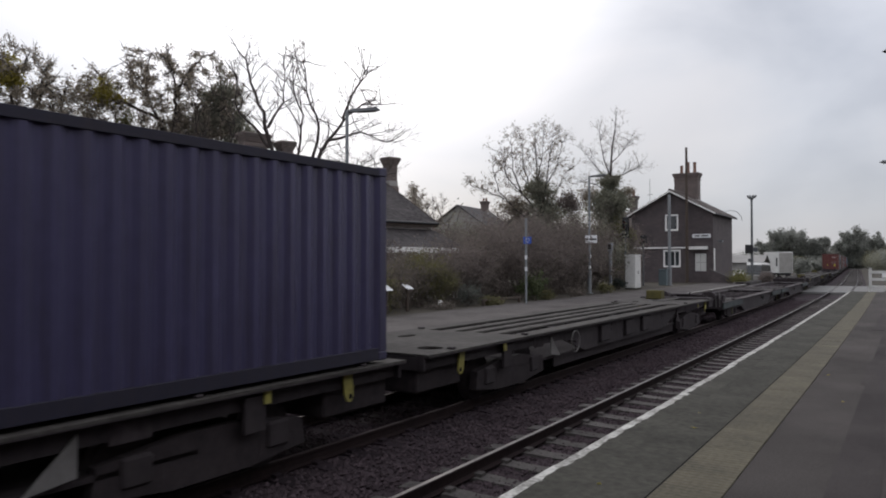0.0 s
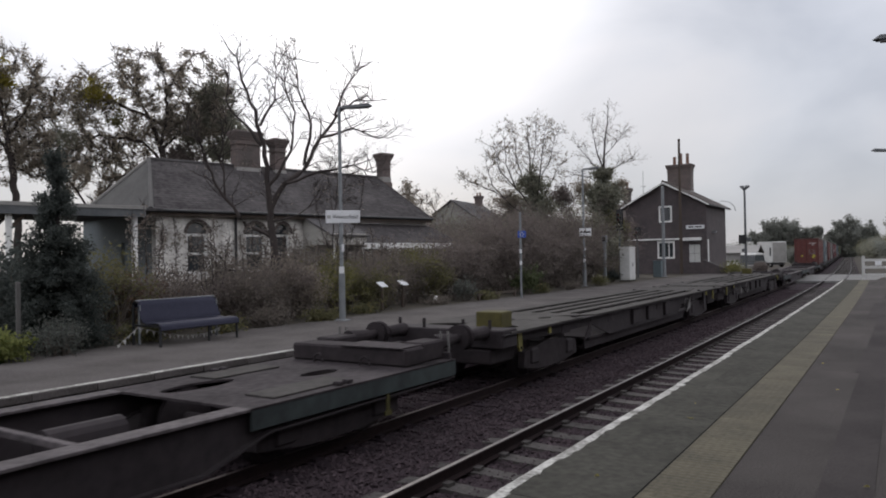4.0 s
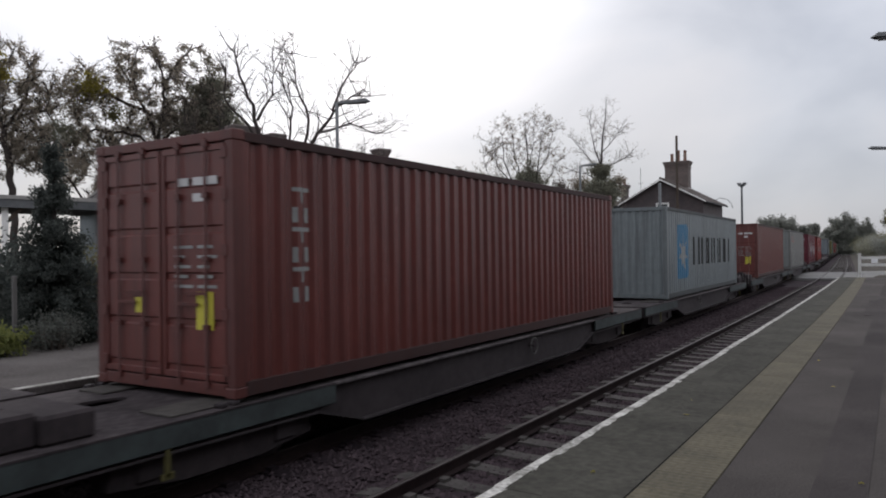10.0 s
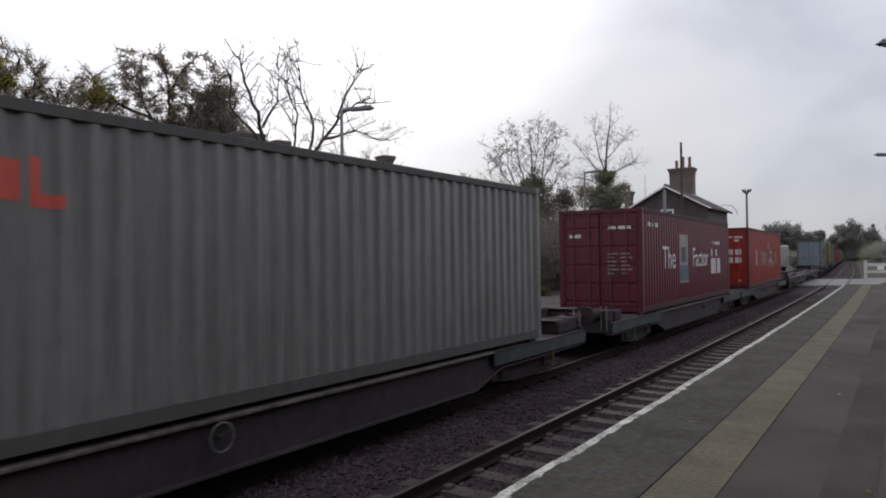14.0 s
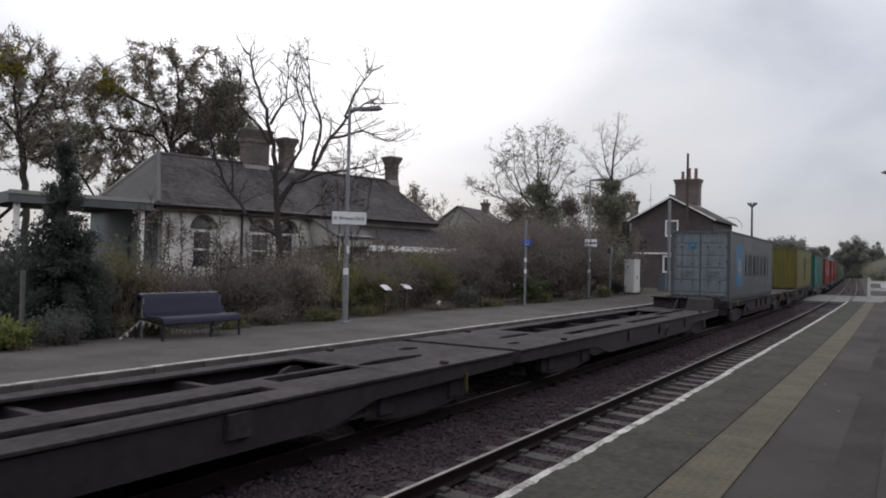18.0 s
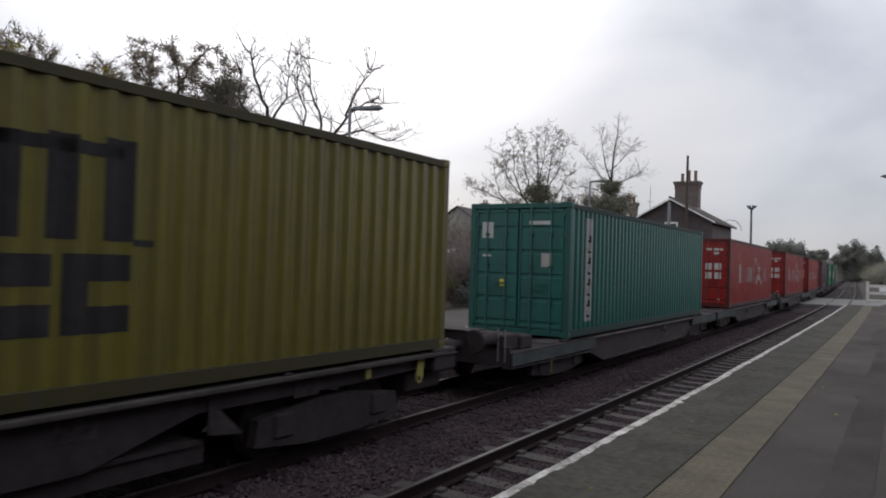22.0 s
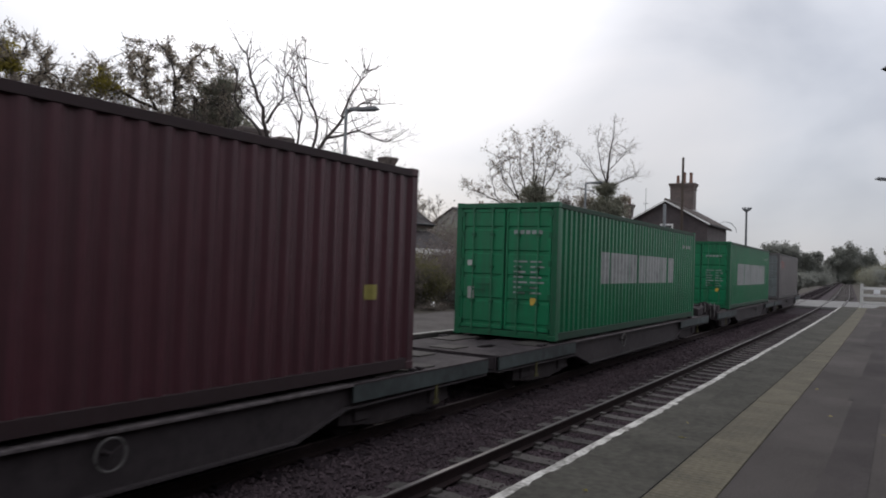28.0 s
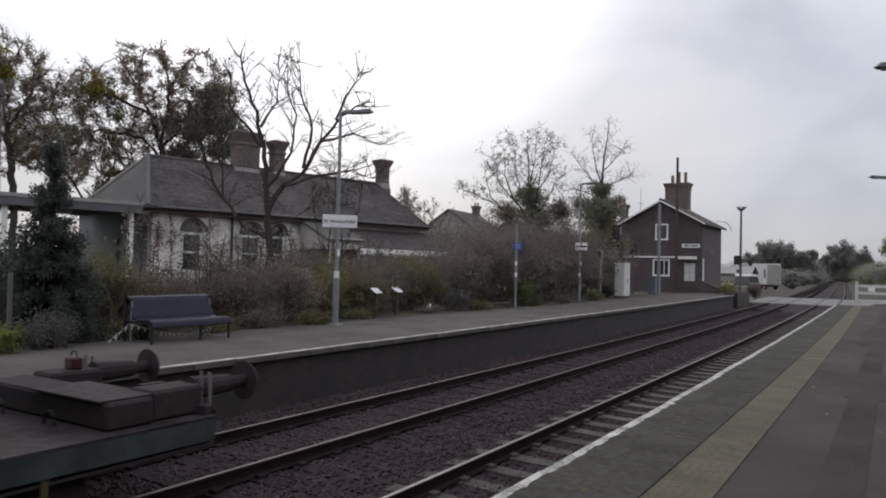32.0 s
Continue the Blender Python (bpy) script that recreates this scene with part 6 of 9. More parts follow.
def station_house():
    """The old white single-storey station building behind the far platform's hedge."""
    ob = thing("station_building", pose(-23.0, 16.75, -0.16, 0, 0, -13.5), "old white-painted brick station building with a slate hip roof", "building")
    E, R, D, LEN = 3.70, 5.93, 7.8, 13.42
    t = 0.34
    wins = [(1.16, 2.02), (3.6, 4.5), (4.98, 5.66)]
    sill, spring = 1.25, 2.78
    g = Geo()
    cuts = [0.0] + [v for w in wins for v in w] + [LEN]
    for a, b in zip(cuts[0::2], cuts[1::2]):
        g.box(-t, 0, a, b, 0, E)
    for a, b in wins:
        g.box(-t, 0, a, b, 0, sill)
        r = (b - a) / 2
        arch = [(a + r - r * math.cos(math.pi * k / 10), spring + 0.42 * math.sin(math.pi * k / 10)) for k in range(11)]
        for (y0, z0), (y1, z1) in zip(arch, arch[1:]):
            g.prism([(y0, z0), (y1, z1), (y1, E), (y0, E)], "x", -t, 0)
    part("front_wall", g, M["white_wall"], ob, "white painted brick wall, flaking")
    for a, b in wins:
        r = (b - a) / 2
        for k in range(9):
            w0, w1 = math.pi * k / 9 + 0.02, math.pi * (k + 1) / 9 - 0.02
            c = a + r
            part("arch_brick", Geo().prism([(c - r * math.cos(w0), spring + 0.42 * math.sin(w0)), (c - r * math.cos(w1), spring + 0.42 * math.sin(w1)), (c - (r + 0.12) * math.cos(w1), spring + 0.54 * math.sin(w1)), (c - (r + 0.12) * math.cos(w0), spring + 0.54 * math.sin(w0))], "x", -0.05, 0.025), M["tile_brown"], ob)
        sash(ob, "x", -0.16, a, b, sill, spring - 0.02, (0, 1))
        part("fanlight", Geo().prism([(a + r - r * math.cos(math.pi * k / 10), spring + 0.42 * math.sin(math.pi * k / 10)) for k in range(11)], "x", -0.2, -0.17), M["glass_dark"], ob)
    part("cornice", Geo().box(0.0, 0.10, -0.05, LEN, E - 0.22, E - 0.02), M["white_wall"], ob, "pale brick cornice")
    for z in [0.3 * k for k in range(12)]:
        part("quoin", Geo().box(-0.36, 0.02, -0.02, 0.22 if round(z / 0.3) % 2 else 0.36, z + 0.01, z + 0.29), M["white_wall"], ob)
    for y in (3.13, 9.2):
        part("drainpipe", Geo().tube([(0.09, y, E - 0.05), (0.09, y, 0.1)], 0.05, 8), M["black"], ob)
    part("end_wall", wall(Geo(), "y", (0.0, t), -D, -t, 0, E, [(-3.4, -2.3, 0.1, 2.5)]), M["blue_wall"], ob, "blue-grey painted end wall")
    part("end_door", Geo().box(-3.4, -2.3, 0.1, 0.16, 0.1, 2.5), M["teal_door"], ob)
    part("back_wall", Geo().box(-D, -D + t, t, LEN, 0, E), M["white_wall"], ob)
    part("far_wall", Geo().box(-D + t, -t, LEN - t, LEN, 0, E), M["white_wall"], ob)
    part("far_gable", Geo().prism([(-D, E), (0, E), (-D / 2, R)], "y", LEN - t, LEN), M["white_wall"], ob)
    o, hip = 0.3, 1.35
    zo = E - 0.14
    fa, fb, fc, fd = (o, -o, zo), (o, LEN + 0.12, zo), (-D / 2, LEN + 0.12, R), (-D / 2, hip, R)
    slope("roof", fa, fb, fc, fd, 0.06, M["slate"], ob, "grey slate roof slope")
    tagged(part("slate_covering", slates(*[(p[0], p[1], p[2] + 0.065) for p in (fa, fb, fc, fd)], 24, 0.3), M["slate_join"], ob, "courses of grey slates"), kind="stuff")
    slope("roof", (-D - o, -o, zo), (-D - o, LEN + 0.12, zo), fc, fd, 0.06, M["slate"], ob)
    hipface = [(-D - o, -o, zo), (o, -o, zo), fd]
    part("hip_end", Geo().add(hipface + [(p[0], p[1], p[2] + 0.06) for p in hipface], [(0, 1, 2), (3, 4, 5), (0, 3, 4, 1)]), M["hip_grey"], ob, "pale weathered hip end")
    part("hip_ridge", Geo().tube([(o, -o, zo + 0.08), (-D / 2, hip, R + 0.09)], 0.09, 8), M["hip_grey"], ob, "pale ridge tiles")
    part("hip_ridge", Geo().tube([(-D - o, -o, zo + 0.08), (-D / 2, hip, R + 0.09)], 0.09, 8), M["render_grey"], ob)
    part("ridge", Geo().tube([(-D / 2, hip, R + 0.08), (-D / 2, LEN + 0.12, R + 0.08)], 0.09, 8), M["slate"], ob)
    part("verge", Geo().add([(o, LEN + 0.12, zo - 0.1), (-D / 2, LEN + 0.12, R - 0.1), (-D / 2, LEN + 0.12, R + 0.1), (o, LEN + 0.12, zo + 0.1), (o, LEN + 0.16, zo - 0.1), (-D / 2, LEN + 0.16, R - 0.1), (-D / 2, LEN + 0.16, R + 0.1), (o, LEN + 0.16, zo + 0.1)],
                            [(0, 1, 2, 3), (7, 6, 5, 4), (0, 4, 5, 1), (2, 6, 7, 3)]), M["wood_dark"], ob)
    part("gutter", Geo().tube([(o + 0.06, -o, zo + 0.02), (o + 0.06, LEN + 0.12, zo + 0.02)], 0.06, 8), M["black"], ob)
    part("fascia", Geo().box(o - 0.04, o, -o, LEN + 0.12, zo - 0.16, zo), M["wood_dark"], ob)
    chimney(ob, -D / 2 + 0.1, 5.75, 5.6, 7.6, 0.30, 0.58, [])
    chimney(ob, -D / 2 + 0.1, 7.42, 5.6, 7.42, 0.26, 0.28, [])
    chimney(ob, -D / 2 + 0.1, 13.90, 5.7, 7.30, 0.25, 0.27, [])
    part("stack_base", Geo().box(-D / 2 - 0.25, -D / 2 + 0.45, 13.43, 14.2, 0.0, 5.75), M["dark_brick"], ob, "brick flue on the end wall")
    # the low wing on the platform side
    w0, w1, wx = 8.0, 13.3, 2.0
    part("wing_wall", wall(Geo(), "x", (wx - 0.2, wx), w0, w1, 0, 2.35, [(8.5, 9.2, 0.1, 2.1), (9.8, 10.9, 0.9, 2.1), (11.6, 12.7, 0.9, 2.1)]), M["white_wall"], ob)
    sash(ob, "x", wx - 0.06, 9.8, 10.9, 0.9, 2.1, (1, 0))
    sash(ob, "x", wx - 0.06, 11.6, 12.7, 0.9, 2.1, (1, 0))
    part("wing_door", Geo().box(wx - 0.12, wx - 0.06, 8.5, 9.2, 0.1, 2.1), M["wood_brown"], ob)
    part("wing_end", Geo().prism([(0.0, 0.0), (wx, 0.0), (wx, 2.35), (0.0, 3.1)], "y", w0, w0 + 0.2), M["white_wall"], ob)
    part("wing_end", Geo().prism([(0.0, 0.0), (wx, 0.0), (wx, 2.35), (0.0, 3.1)], "y", w1 - 0.2, w1), M["white_wall"], ob)
    la, lb, lc, ld = (wx + 0.25, w0 - 0.15, 2.30), (wx + 0.25, w1 + 0.2, 2.30), (0.0, w1 + 0.2, 3.22), (0.0, w0 - 0.15, 3.22)
    slope("wing_roof", la, lb, lc, ld, 0.06, M["slate"], ob, "low slate lean-to roof")
    tagged(part("wing_slate_covering", slates(*[(p[0], p[1], p[2] + 0.065) for p in (la, lb, lc, ld)], 11, 0.3), M["slate_join"], ob, "courses of grey slates"), kind="stuff")
    part("wing_fascia", Geo().box(wx + 0.25, wx + 0.29, w0 - 0.2, w1 + 0.2, 2.12, 2.36), M["white_paint"], ob, "cream fascia board")
    # the boarded porch, pale end up to the eave
    part("porch", Geo().prism([(0.0, 2.30), (2.1, 2.30), (2.1, 2.6), (0.0, 3.45)], "y", 6.3, 6.36), M["cream_board"], ob, "pale boarded porch side")
    part("porch_front", Geo().box(2.1, 2.16, 6.3, 8.0, 2.3, 2.75), M["cream_board"], ob)
    slope("porch_roof", (2.25, 6.2, 2.62), (2.25, 8.1, 2.62), (0.0, 8.1, 3.52), (0.0, 6.2, 3.52), 0.05, M["slate"], ob)
    for y in (6.4, 7.9):
        part("porch_post", Geo().box(2.02, 2.12, y - 0.05, y + 0.05, 0.0, 2.4), M["white_paint"], ob)
    return ob


station_house()


def canopy():
    ob = thing("platform_canopy", pose(-23.0, 16.75, -0.16, 0, 0, -13.5), "flat timber canopy on posts beside the old building", "canopy")
    part("canopy_roof", Geo().box(-6.0, 1.3, -5.2, -0.25, 3.48, 3.58), M["slate"], ob, bevel=0.01)
    part("canopy_fascia", Geo().box(1.3, 1.36, -5.3, -0.9, 3.26, 3.6), M["pole_dark"], ob, "dark deep fascia board")
    part("canopy_fascia", Geo().box(-6.0, 1.3, -5.3, -5.22, 3.26, 3.6), M["pole_dark"], ob)
    part("canopy_trim", Geo().box(1.37, 1.39, -5.3, -0.9, 3.52, 3.64), M["render_grey"], ob, "pale metal edge")
    for x, y in ((1.1, -5.0), (1.1, -3.9), (-1.4, -5.0), (-4.5, -5.0), (1.1, -1.2)):
        part("canopy_post", Geo().box(x - 0.08, x + 0.08, y - 0.08, y + 0.08, 0.0, 3.48), M["white_paint"], ob, "painted timber post", bevel=0.01)
        part("post_brace", Geo().add([(x - 0.04, y, 2.7), (x + 0.04, y, 2.7), (x + 0.04, y + 0.7, 3.46), (x - 0.04, y + 0.7, 3.46), (x - 0.04, y, 2.86), (x + 0.04, y, 2.86), (x + 0.04, y + 0.56, 3.46), (x - 0.04, y + 0.56, 3.46)], [(0, 1, 2, 3), (4, 7, 6, 5), (0, 3, 7, 4), (1, 5, 6, 2)]), M["wood_dark"], ob)
    return ob


canopy()


def far_house(x, y, w, d, eave, ridge, rz, label, wallm):
    ob = thing("house", pose(x, y, -0.2, 0, 0, rz), label, "house", "houses behind the station")
    part("wall", Geo().box(-w / 2, w / 2, 0, d, 0, eave), M[wallm], ob)
    part("gable", Geo().prism([(-w / 2, eave), (w / 2, eave), (0, ridge)], "y", 0.0, d), M[wallm], ob)
    for s in (-1, 1):
        k = (ridge - eave) / (w / 2)
        a = (s * (w / 2 + 0.3), -0.3, eave - 0.3 * k + 0.03)
        b = (s * (w / 2 + 0.3), d + 0.3, eave - 0.3 * k + 0.03)
        slope("roof", a, b, (0, d + 0.3, ridge + 0.03), (0, -0.3, ridge + 0.03), 0.12, M["slate"], ob)
    for px in (-w / 4, w / 4):
        sash(ob, "y", -0.03, px - 0.5, px + 0.5, eave - 1.5, eave - 0.2, (1, 0))
        sash(ob, "y", -0.03, px - 0.5, px + 0.5, 0.9, 2.2, (1, 0))
    chimney(ob, 0.6, d * 0.75, ridge - 0.6, ridge + 1.0, 0.4, 0.3, [(0.45, d * 0.75, 0.4, 0.13), (0.8, d * 0.75, 0.4, 0.13)])
    return ob


far_house(-43.1, 70, 7.0, 9, 5.6, 8.1, 8, "distant grey gabled house behind bushes", "render_grey")
far_house(-36.6, 72, 5.0, 8, 4.9, 6.9, 4, "distant brick house with dark roof", "dark_brick")
far_house(-50.5, 74, 6.0, 8, 4.7, 6.8, 8, "distant pale house roof behind the station", "render_grey")

# ---- platform furniture ----
def lamp_post(x, y, z, height, label, arm, head_m="pole_dark", pole="galv", r0=0.085, r1=0.05):
    ob = thing("street_lamp", pose(x, y, z), label, "lamp post", "platform lamps")
    part("pole", Geo().tube([(0, 0, 0), (0, 0, 1.25), (0, 0, 1.27), (0, 0, height)], [r0, r0, r1, r1 * 0.85], 12), M[pole], ob, smooth=False)
    part("base_plate", Geo().box(-0.16, 0.16, -0.16, 0.16, -0.01, 0.03), M[pole], ob, bevel=0.008)
    part("band", Geo().tube([(0, 0, 1.27), (0, 0, 1.45)], r1 + 0.022, 12), M["sign_white"], ob, "white painted band")
    part("number_plate", Geo().box(r1, r1 + 0.012, -0.05, 0.05, 1.85, 2.05), M["sign_white"], ob, "small blank plate")
    ax, ay = arm
    part("arm", Geo().tube([(0, 0, height - 0.05), (ax * 0.3, ay * 0.3, height - 0.02)], 0.03, 8), M[head_m], ob)
    h = part("lamp_head", Geo().add([(0.05, -0.09, 0), (0.85, -0.12, 0.02), (0.92, 0, 0.03), (0.85, 0.12, 0.02), (0.05, 0.09, 0), (0.08, -0.06, 0.08), (0.8, -0.08, 0.10), (0.8, 0.08, 0.10), (0.08, 0.06, 0.08)],
                              [(0, 5, 6, 1), (1, 6, 2), (2, 6, 7), (2, 7, 3), (3, 7, 8, 4), (4, 8, 5, 0), (5, 8, 7, 6), (0, 1, 2, 3, 4)]), M[head_m], ob, "dark flat lantern head", m=pose(0, 0, height - 0.06, 0, -4, math.degrees(math.atan2(ay, ax))))
    part("lens", Geo().box(0.3, 0.8, -0.08, 0.08, -0.012, 0.004), M["glass_dark"], h)
    return ob


post = lamp_post(-12.79, 15.05, FAR_Z, 5.76, "grey steel lamp post carrying the white station name sign", (0.65, 0.55))
board = part("name_sign", Geo().box(-0.011, 0.011, -0.46, 0.46, 2.62, 2.96), M["sign_white"], post, "white station name board", bevel=0.006, m=pose(0.075, 0, 0, 0, 0, -44))
text_on("Westerfield", 0.142, pose(0.015, 0.06, 2.785, 90, 0, 90), M["black"], board)
part("sign_emblem", Geo().box(0.0118, 0.014, -0.43, -0.33, 2.74, 2.83), M["cream_mark"], board, "small grey emblem")
part("sign_bracket", Geo().box(0.0, 0.07, -0.03, 0.03, 2.62, 2.67).box(0.0, 0.07, -0.03, 0.03, 2.9, 2.95), M["galv"], post)

lamp2 = lamp_post(-14.15, 36.1, FAR_Z, 6.15, "tall grey lamp post with a small white name sign", (0.75, 0.35), r0=0.1, r1=0.06)
b2 = part("name_sign", Geo().box(-0.011, 0.011, -0.31, 0.31, 2.64, 3.04), M["sign_white"], lamp2, "small white name board", bevel=0.006, m=pose(0.09, 0, 0, 0, 0, -60))
part("sign_writing", Geo().box(0.0118, 0.0145, -0.1, 0.27, 2.80, 2.88).box(0.0118, 0.0145, -0.26, -0.17, 2.78, 2.9), M["dark_mark"], b2, "dark writing too far off to read")
lamp3 = thing("mast", pose(-14.3, 51.6, FAR_Z), "plain pale grey steel mast before the brick cottage", "mast")
part("pole", Geo().tube([(0, 0, 0), (0, 0, 1.3), (0, 0, 1.32), (0, 0, 6.35)], [0.14, 0.14, 0.11, 0.10], 12), M["galv"], lamp3)
part("base_plate", Geo().box(-0.2, 0.2, -0.2, 0.2, -0.01, 0.03), M["galv"], lamp3, bevel=0.008)
kiosk = thing("utility_cabinet", pose(-14.62, 51.2, FAR_Z), "small pale blue cabinet at the foot of a mast", "cabinet")
part("body", Geo().box(-0.28, 0.28, -0.2, 0.2, 0.0, 1.1), M["teal_door"], kiosk, bevel=0.015)
part("lid", Geo().box(-0.31, 0.31, -0.23, 0.23, 1.1, 1.15), M["teal_door"], kiosk, bevel=0.01)
part("pole_cap", Geo().tube([(0, 0, 6.34), (0, 0, 6.39)], [0.115, 0.06], 12), M["galv"], lamp3)


def blue_sign_pole():
    ob = thing("sign_post", pose(-12.72, 25.75, FAR_Z), "thin grey post with a small blue sign", "sign post")
    part("pole", Geo().tube([(0, 0, 0), (0, 0, 3.38)], 0.045, 10), M["galv"], ob)
    s = part("sign_plate", Geo().box(-0.01, 0.01, -0.16, 0.16, 2.36, 2.64), M["sign_blue"], ob, "blue sign plate", bevel=0.005, m=pose(0.06, 0, 0, 0, 0, -60))
    ring = [(0.012, 0.07 * math.cos(2 * math.pi * k / 16), 2.5 + 0.07 * math.sin(2 * math.pi * k / 16)) for k in range(17)]
    part("sign_ring", Geo().tube(ring, 0.008, 6, False), M["sign_white"], s, "white ring mark")
    for z in (1.3, 1.75):
        part("band", Geo().tube([(0, 0, z), (0, 0, z + 0.16)], 0.053, 10), M["sign_white"], ob, "white band")


blue_sign_pole()


def bench():
    ob = thing("bench", pose(-12.35, 8.95, FAR_Z), "dark blue metal platform bench with curved back and seat", "bench")
    L = 1.95
    prof = [(0.185, 0.335), (0.18, 0.385), (0.15, 0.43), (0.08, 0.455), (-0.02, 0.46), (-0.28, 0.44), (-0.40, 0.47), (-0.46, 0.56), (-0.53, 0.78), (-0.565, 0.855), (-0.61, 0.885), (-0.67, 0.88), (-0.72, 0.84), (-0.735, 0.77)]

    def sheet(p, name):
        vs, fs = [], []
        n = len(p)
        for y in (0.0, L):
            vs += [(a, y, b) for a, b in p] + [(a - 0.006, y, b - 0.022) for a, b in p]
        for i in range(n - 1):
            fs += [(i, i + 1, 2 * n + i + 1, 2 * n + i), (n + i + 1, n + i, 3 * n + i, 3 * n + i + 1)]
        fs += [(0, 2 * n, 3 * n, n), (n - 1, 2 * n - 1, 4 * n - 1, 3 * n - 1)]
        return part(name, Geo().add(vs, fs), M["bench_blue"], ob, smooth=True)
    sheet(prof[:7], "seat")
    sheet(prof[6:], "backrest")
    part("seat_rim", Geo().tube([(0.172, 0, 0.335), (0.172, L, 0.335)], 0.02, 10), M["bench_blue"], ob, "rounded front edge")
    part("back_rim", Geo().tube([(-0.62, 0, 0.892), (-0.62, L, 0.892)], 0.012, 8), M["galv"], ob, "pale top edge")
    for y in (0.02, L - 0.02):
        part("front_leg", Geo().tube([(0.12, y, 0.4), (0.13, y, 0.0)], 0.028, 8), M["black"], ob)
        part("back_leg", Geo().tube([(-0.56, y, 0.84), (-0.62, y, 0.87), (-0.70, y, 0.84), (-0.725, y, 0.76), (-0.72, y, 0.0)], 0.03, 8), M["black"], ob)
        part("side_rail", Geo().tube([(-0.72, y, 0.40), (0.12, y, 0.40)], 0.025, 8), M["black"], ob)
        part("side_panel", Geo().box(-0.56, -0.5, y - 0.01, y + 0.01, 0.02, 0.8), M["galv"], ob, "grey steel upright")
    part("middle_leg", Geo().tube([(0.1, L * 0.62, 0.41), (0.1, L * 0.62, 0.0)], 0.026, 8), M["black"], ob)


bench()


def bunting():
    """A cord of small white pennants, tied under the seat and trailing to the ground."""
    ob = thing("bunting", pose(-12.72, 8.75, FAR_Z), "string of small white pennants hanging under the bench", "bunting")
    cord = [(0.0, -0.36, 0.07), (0.02, -0.16, 0.22), (0.02, 0.06, 0.38), (0.16, 0.3, 0.30), (0.25, 0.6, 0.21), (0.25, 0.9, 0.16), (0.25, 1.2, 0.14), (0.25, 1.5, 0.15), (0.2, 1.8, 0.19), (0.15, 2.0, 0.24)]
    part("cord", Geo().tube(cord, 0.008, 6), M["plate_grey"], ob)
    flags = random.Random(4)
    y = -0.34
    while y < 1.98:
        i = max(k for k in range(len(cord) - 1) if cord[k][1] <= y)
        w = (y - cord[i][1]) / (cord[i + 1][1] - cord[i][1])
        z = cord[i][2] + w * (cord[i + 1][2] - cord[i][2])
        d = min(flags.uniform(0.09, 0.14), z - 0.005)
        tip = flags.uniform(-0.02, 0.02)
        part("pennant", Geo().prism([(-0.04, 0.0), (tip, -d * 0.75), (0.04, 0.0)], "x", -0.003, 0.003), M["cream_mark"], ob, m=pose(cord[i][0] + w * (cord[i + 1][0] - cord[i][0]) + flags.uniform(-0.008, 0.008), y, z, 0, flags.uniform(-12, 12), flags.uniform(-20, 20)))
        y += flags.uniform(0.095, 0.125)


bunting()


def info_board(x, y):
    ob = thing("information_board", pose(x, y, FAR_Z), "small sloping white information panel on a wooden post", "information board", "information boards")
    part("post", Geo().box(-0.045, 0.045, -0.045, 0.045, 0, 0.78), M["wood_dark"], ob, bevel=0.008)
    part("panel", Geo().box(-0.14, 0.14, -0.18, 0.18, -0.012, 0.012), M["sign_white"], ob, "white panel", bevel=0.004, m=pose(0.02, 0, 0.82, 0, 34, 0))
    return ob


info_board(-14.03, 18.45)
info_board(-14.23, 19.85)


def cabinet():
    ob = thing("equipment_cabinet", pose(-14.38, 43.85, FAR_Z), "tall white metal equipment cabinet on the platform", "cabinet")
    part("body", Geo().box(-0.3, 0.3, -0.55, 0.55, 0.06, 2.02), M["gate_white"], ob, bevel=0.015)
    part("roof", Geo().box(-0.34, 0.34, -0.59, 0.59, 2.02, 2.1), M["gate_white"], ob, bevel=0.02)
    part("plinth", Geo().box(-0.32, 0.32, -0.57, 0.57, -0.02, 0.06), M["coping"], ob)
    for s in (-1, 1):
        d = part("door", Geo().box(0.3, 0.32, *sorted((s * 0.012, s * 0.53)), 0.1, 1.98), M["gate_white"], ob, bevel=0.006)
        part("handle", Geo().box(0.32, 0.345, s * 0.06 - 0.015, s * 0.06 + 0.015, 0.9, 1.1), M["steel_rod"], d)
    part("end_panel", Geo().box(-0.27, 0.27, -0.568, -0.55, 0.12, 1.96), M["gate_white"], ob, bevel=0.006)
    part("notice", Geo().box(-0.16, 0.0, -0.574, -0.57, 1.55, 1.68), M["plate_grey"], ob, "small grey notice")


cabinet()


def help_point():
    ob = thing("help_point", pose(-14.5, 40.2, FAR_Z), "slim grey post with a box near its top", "help point")
    part("post", Geo().box(-0.07, 0.07, -0.07, 0.07, 0, 2.3), M["galv"], ob, bevel=0.01)
    part("box", Geo().box(-0.13, 0.13, -0.13, 0.13, 2.3, 2.76), M["galv"], ob, bevel=0.02)
    part("front_panel", Geo().box(-0.09, 0.09, -0.145, -0.13, 2.4, 2.68), M["dark_mark"], ob)


help_point()


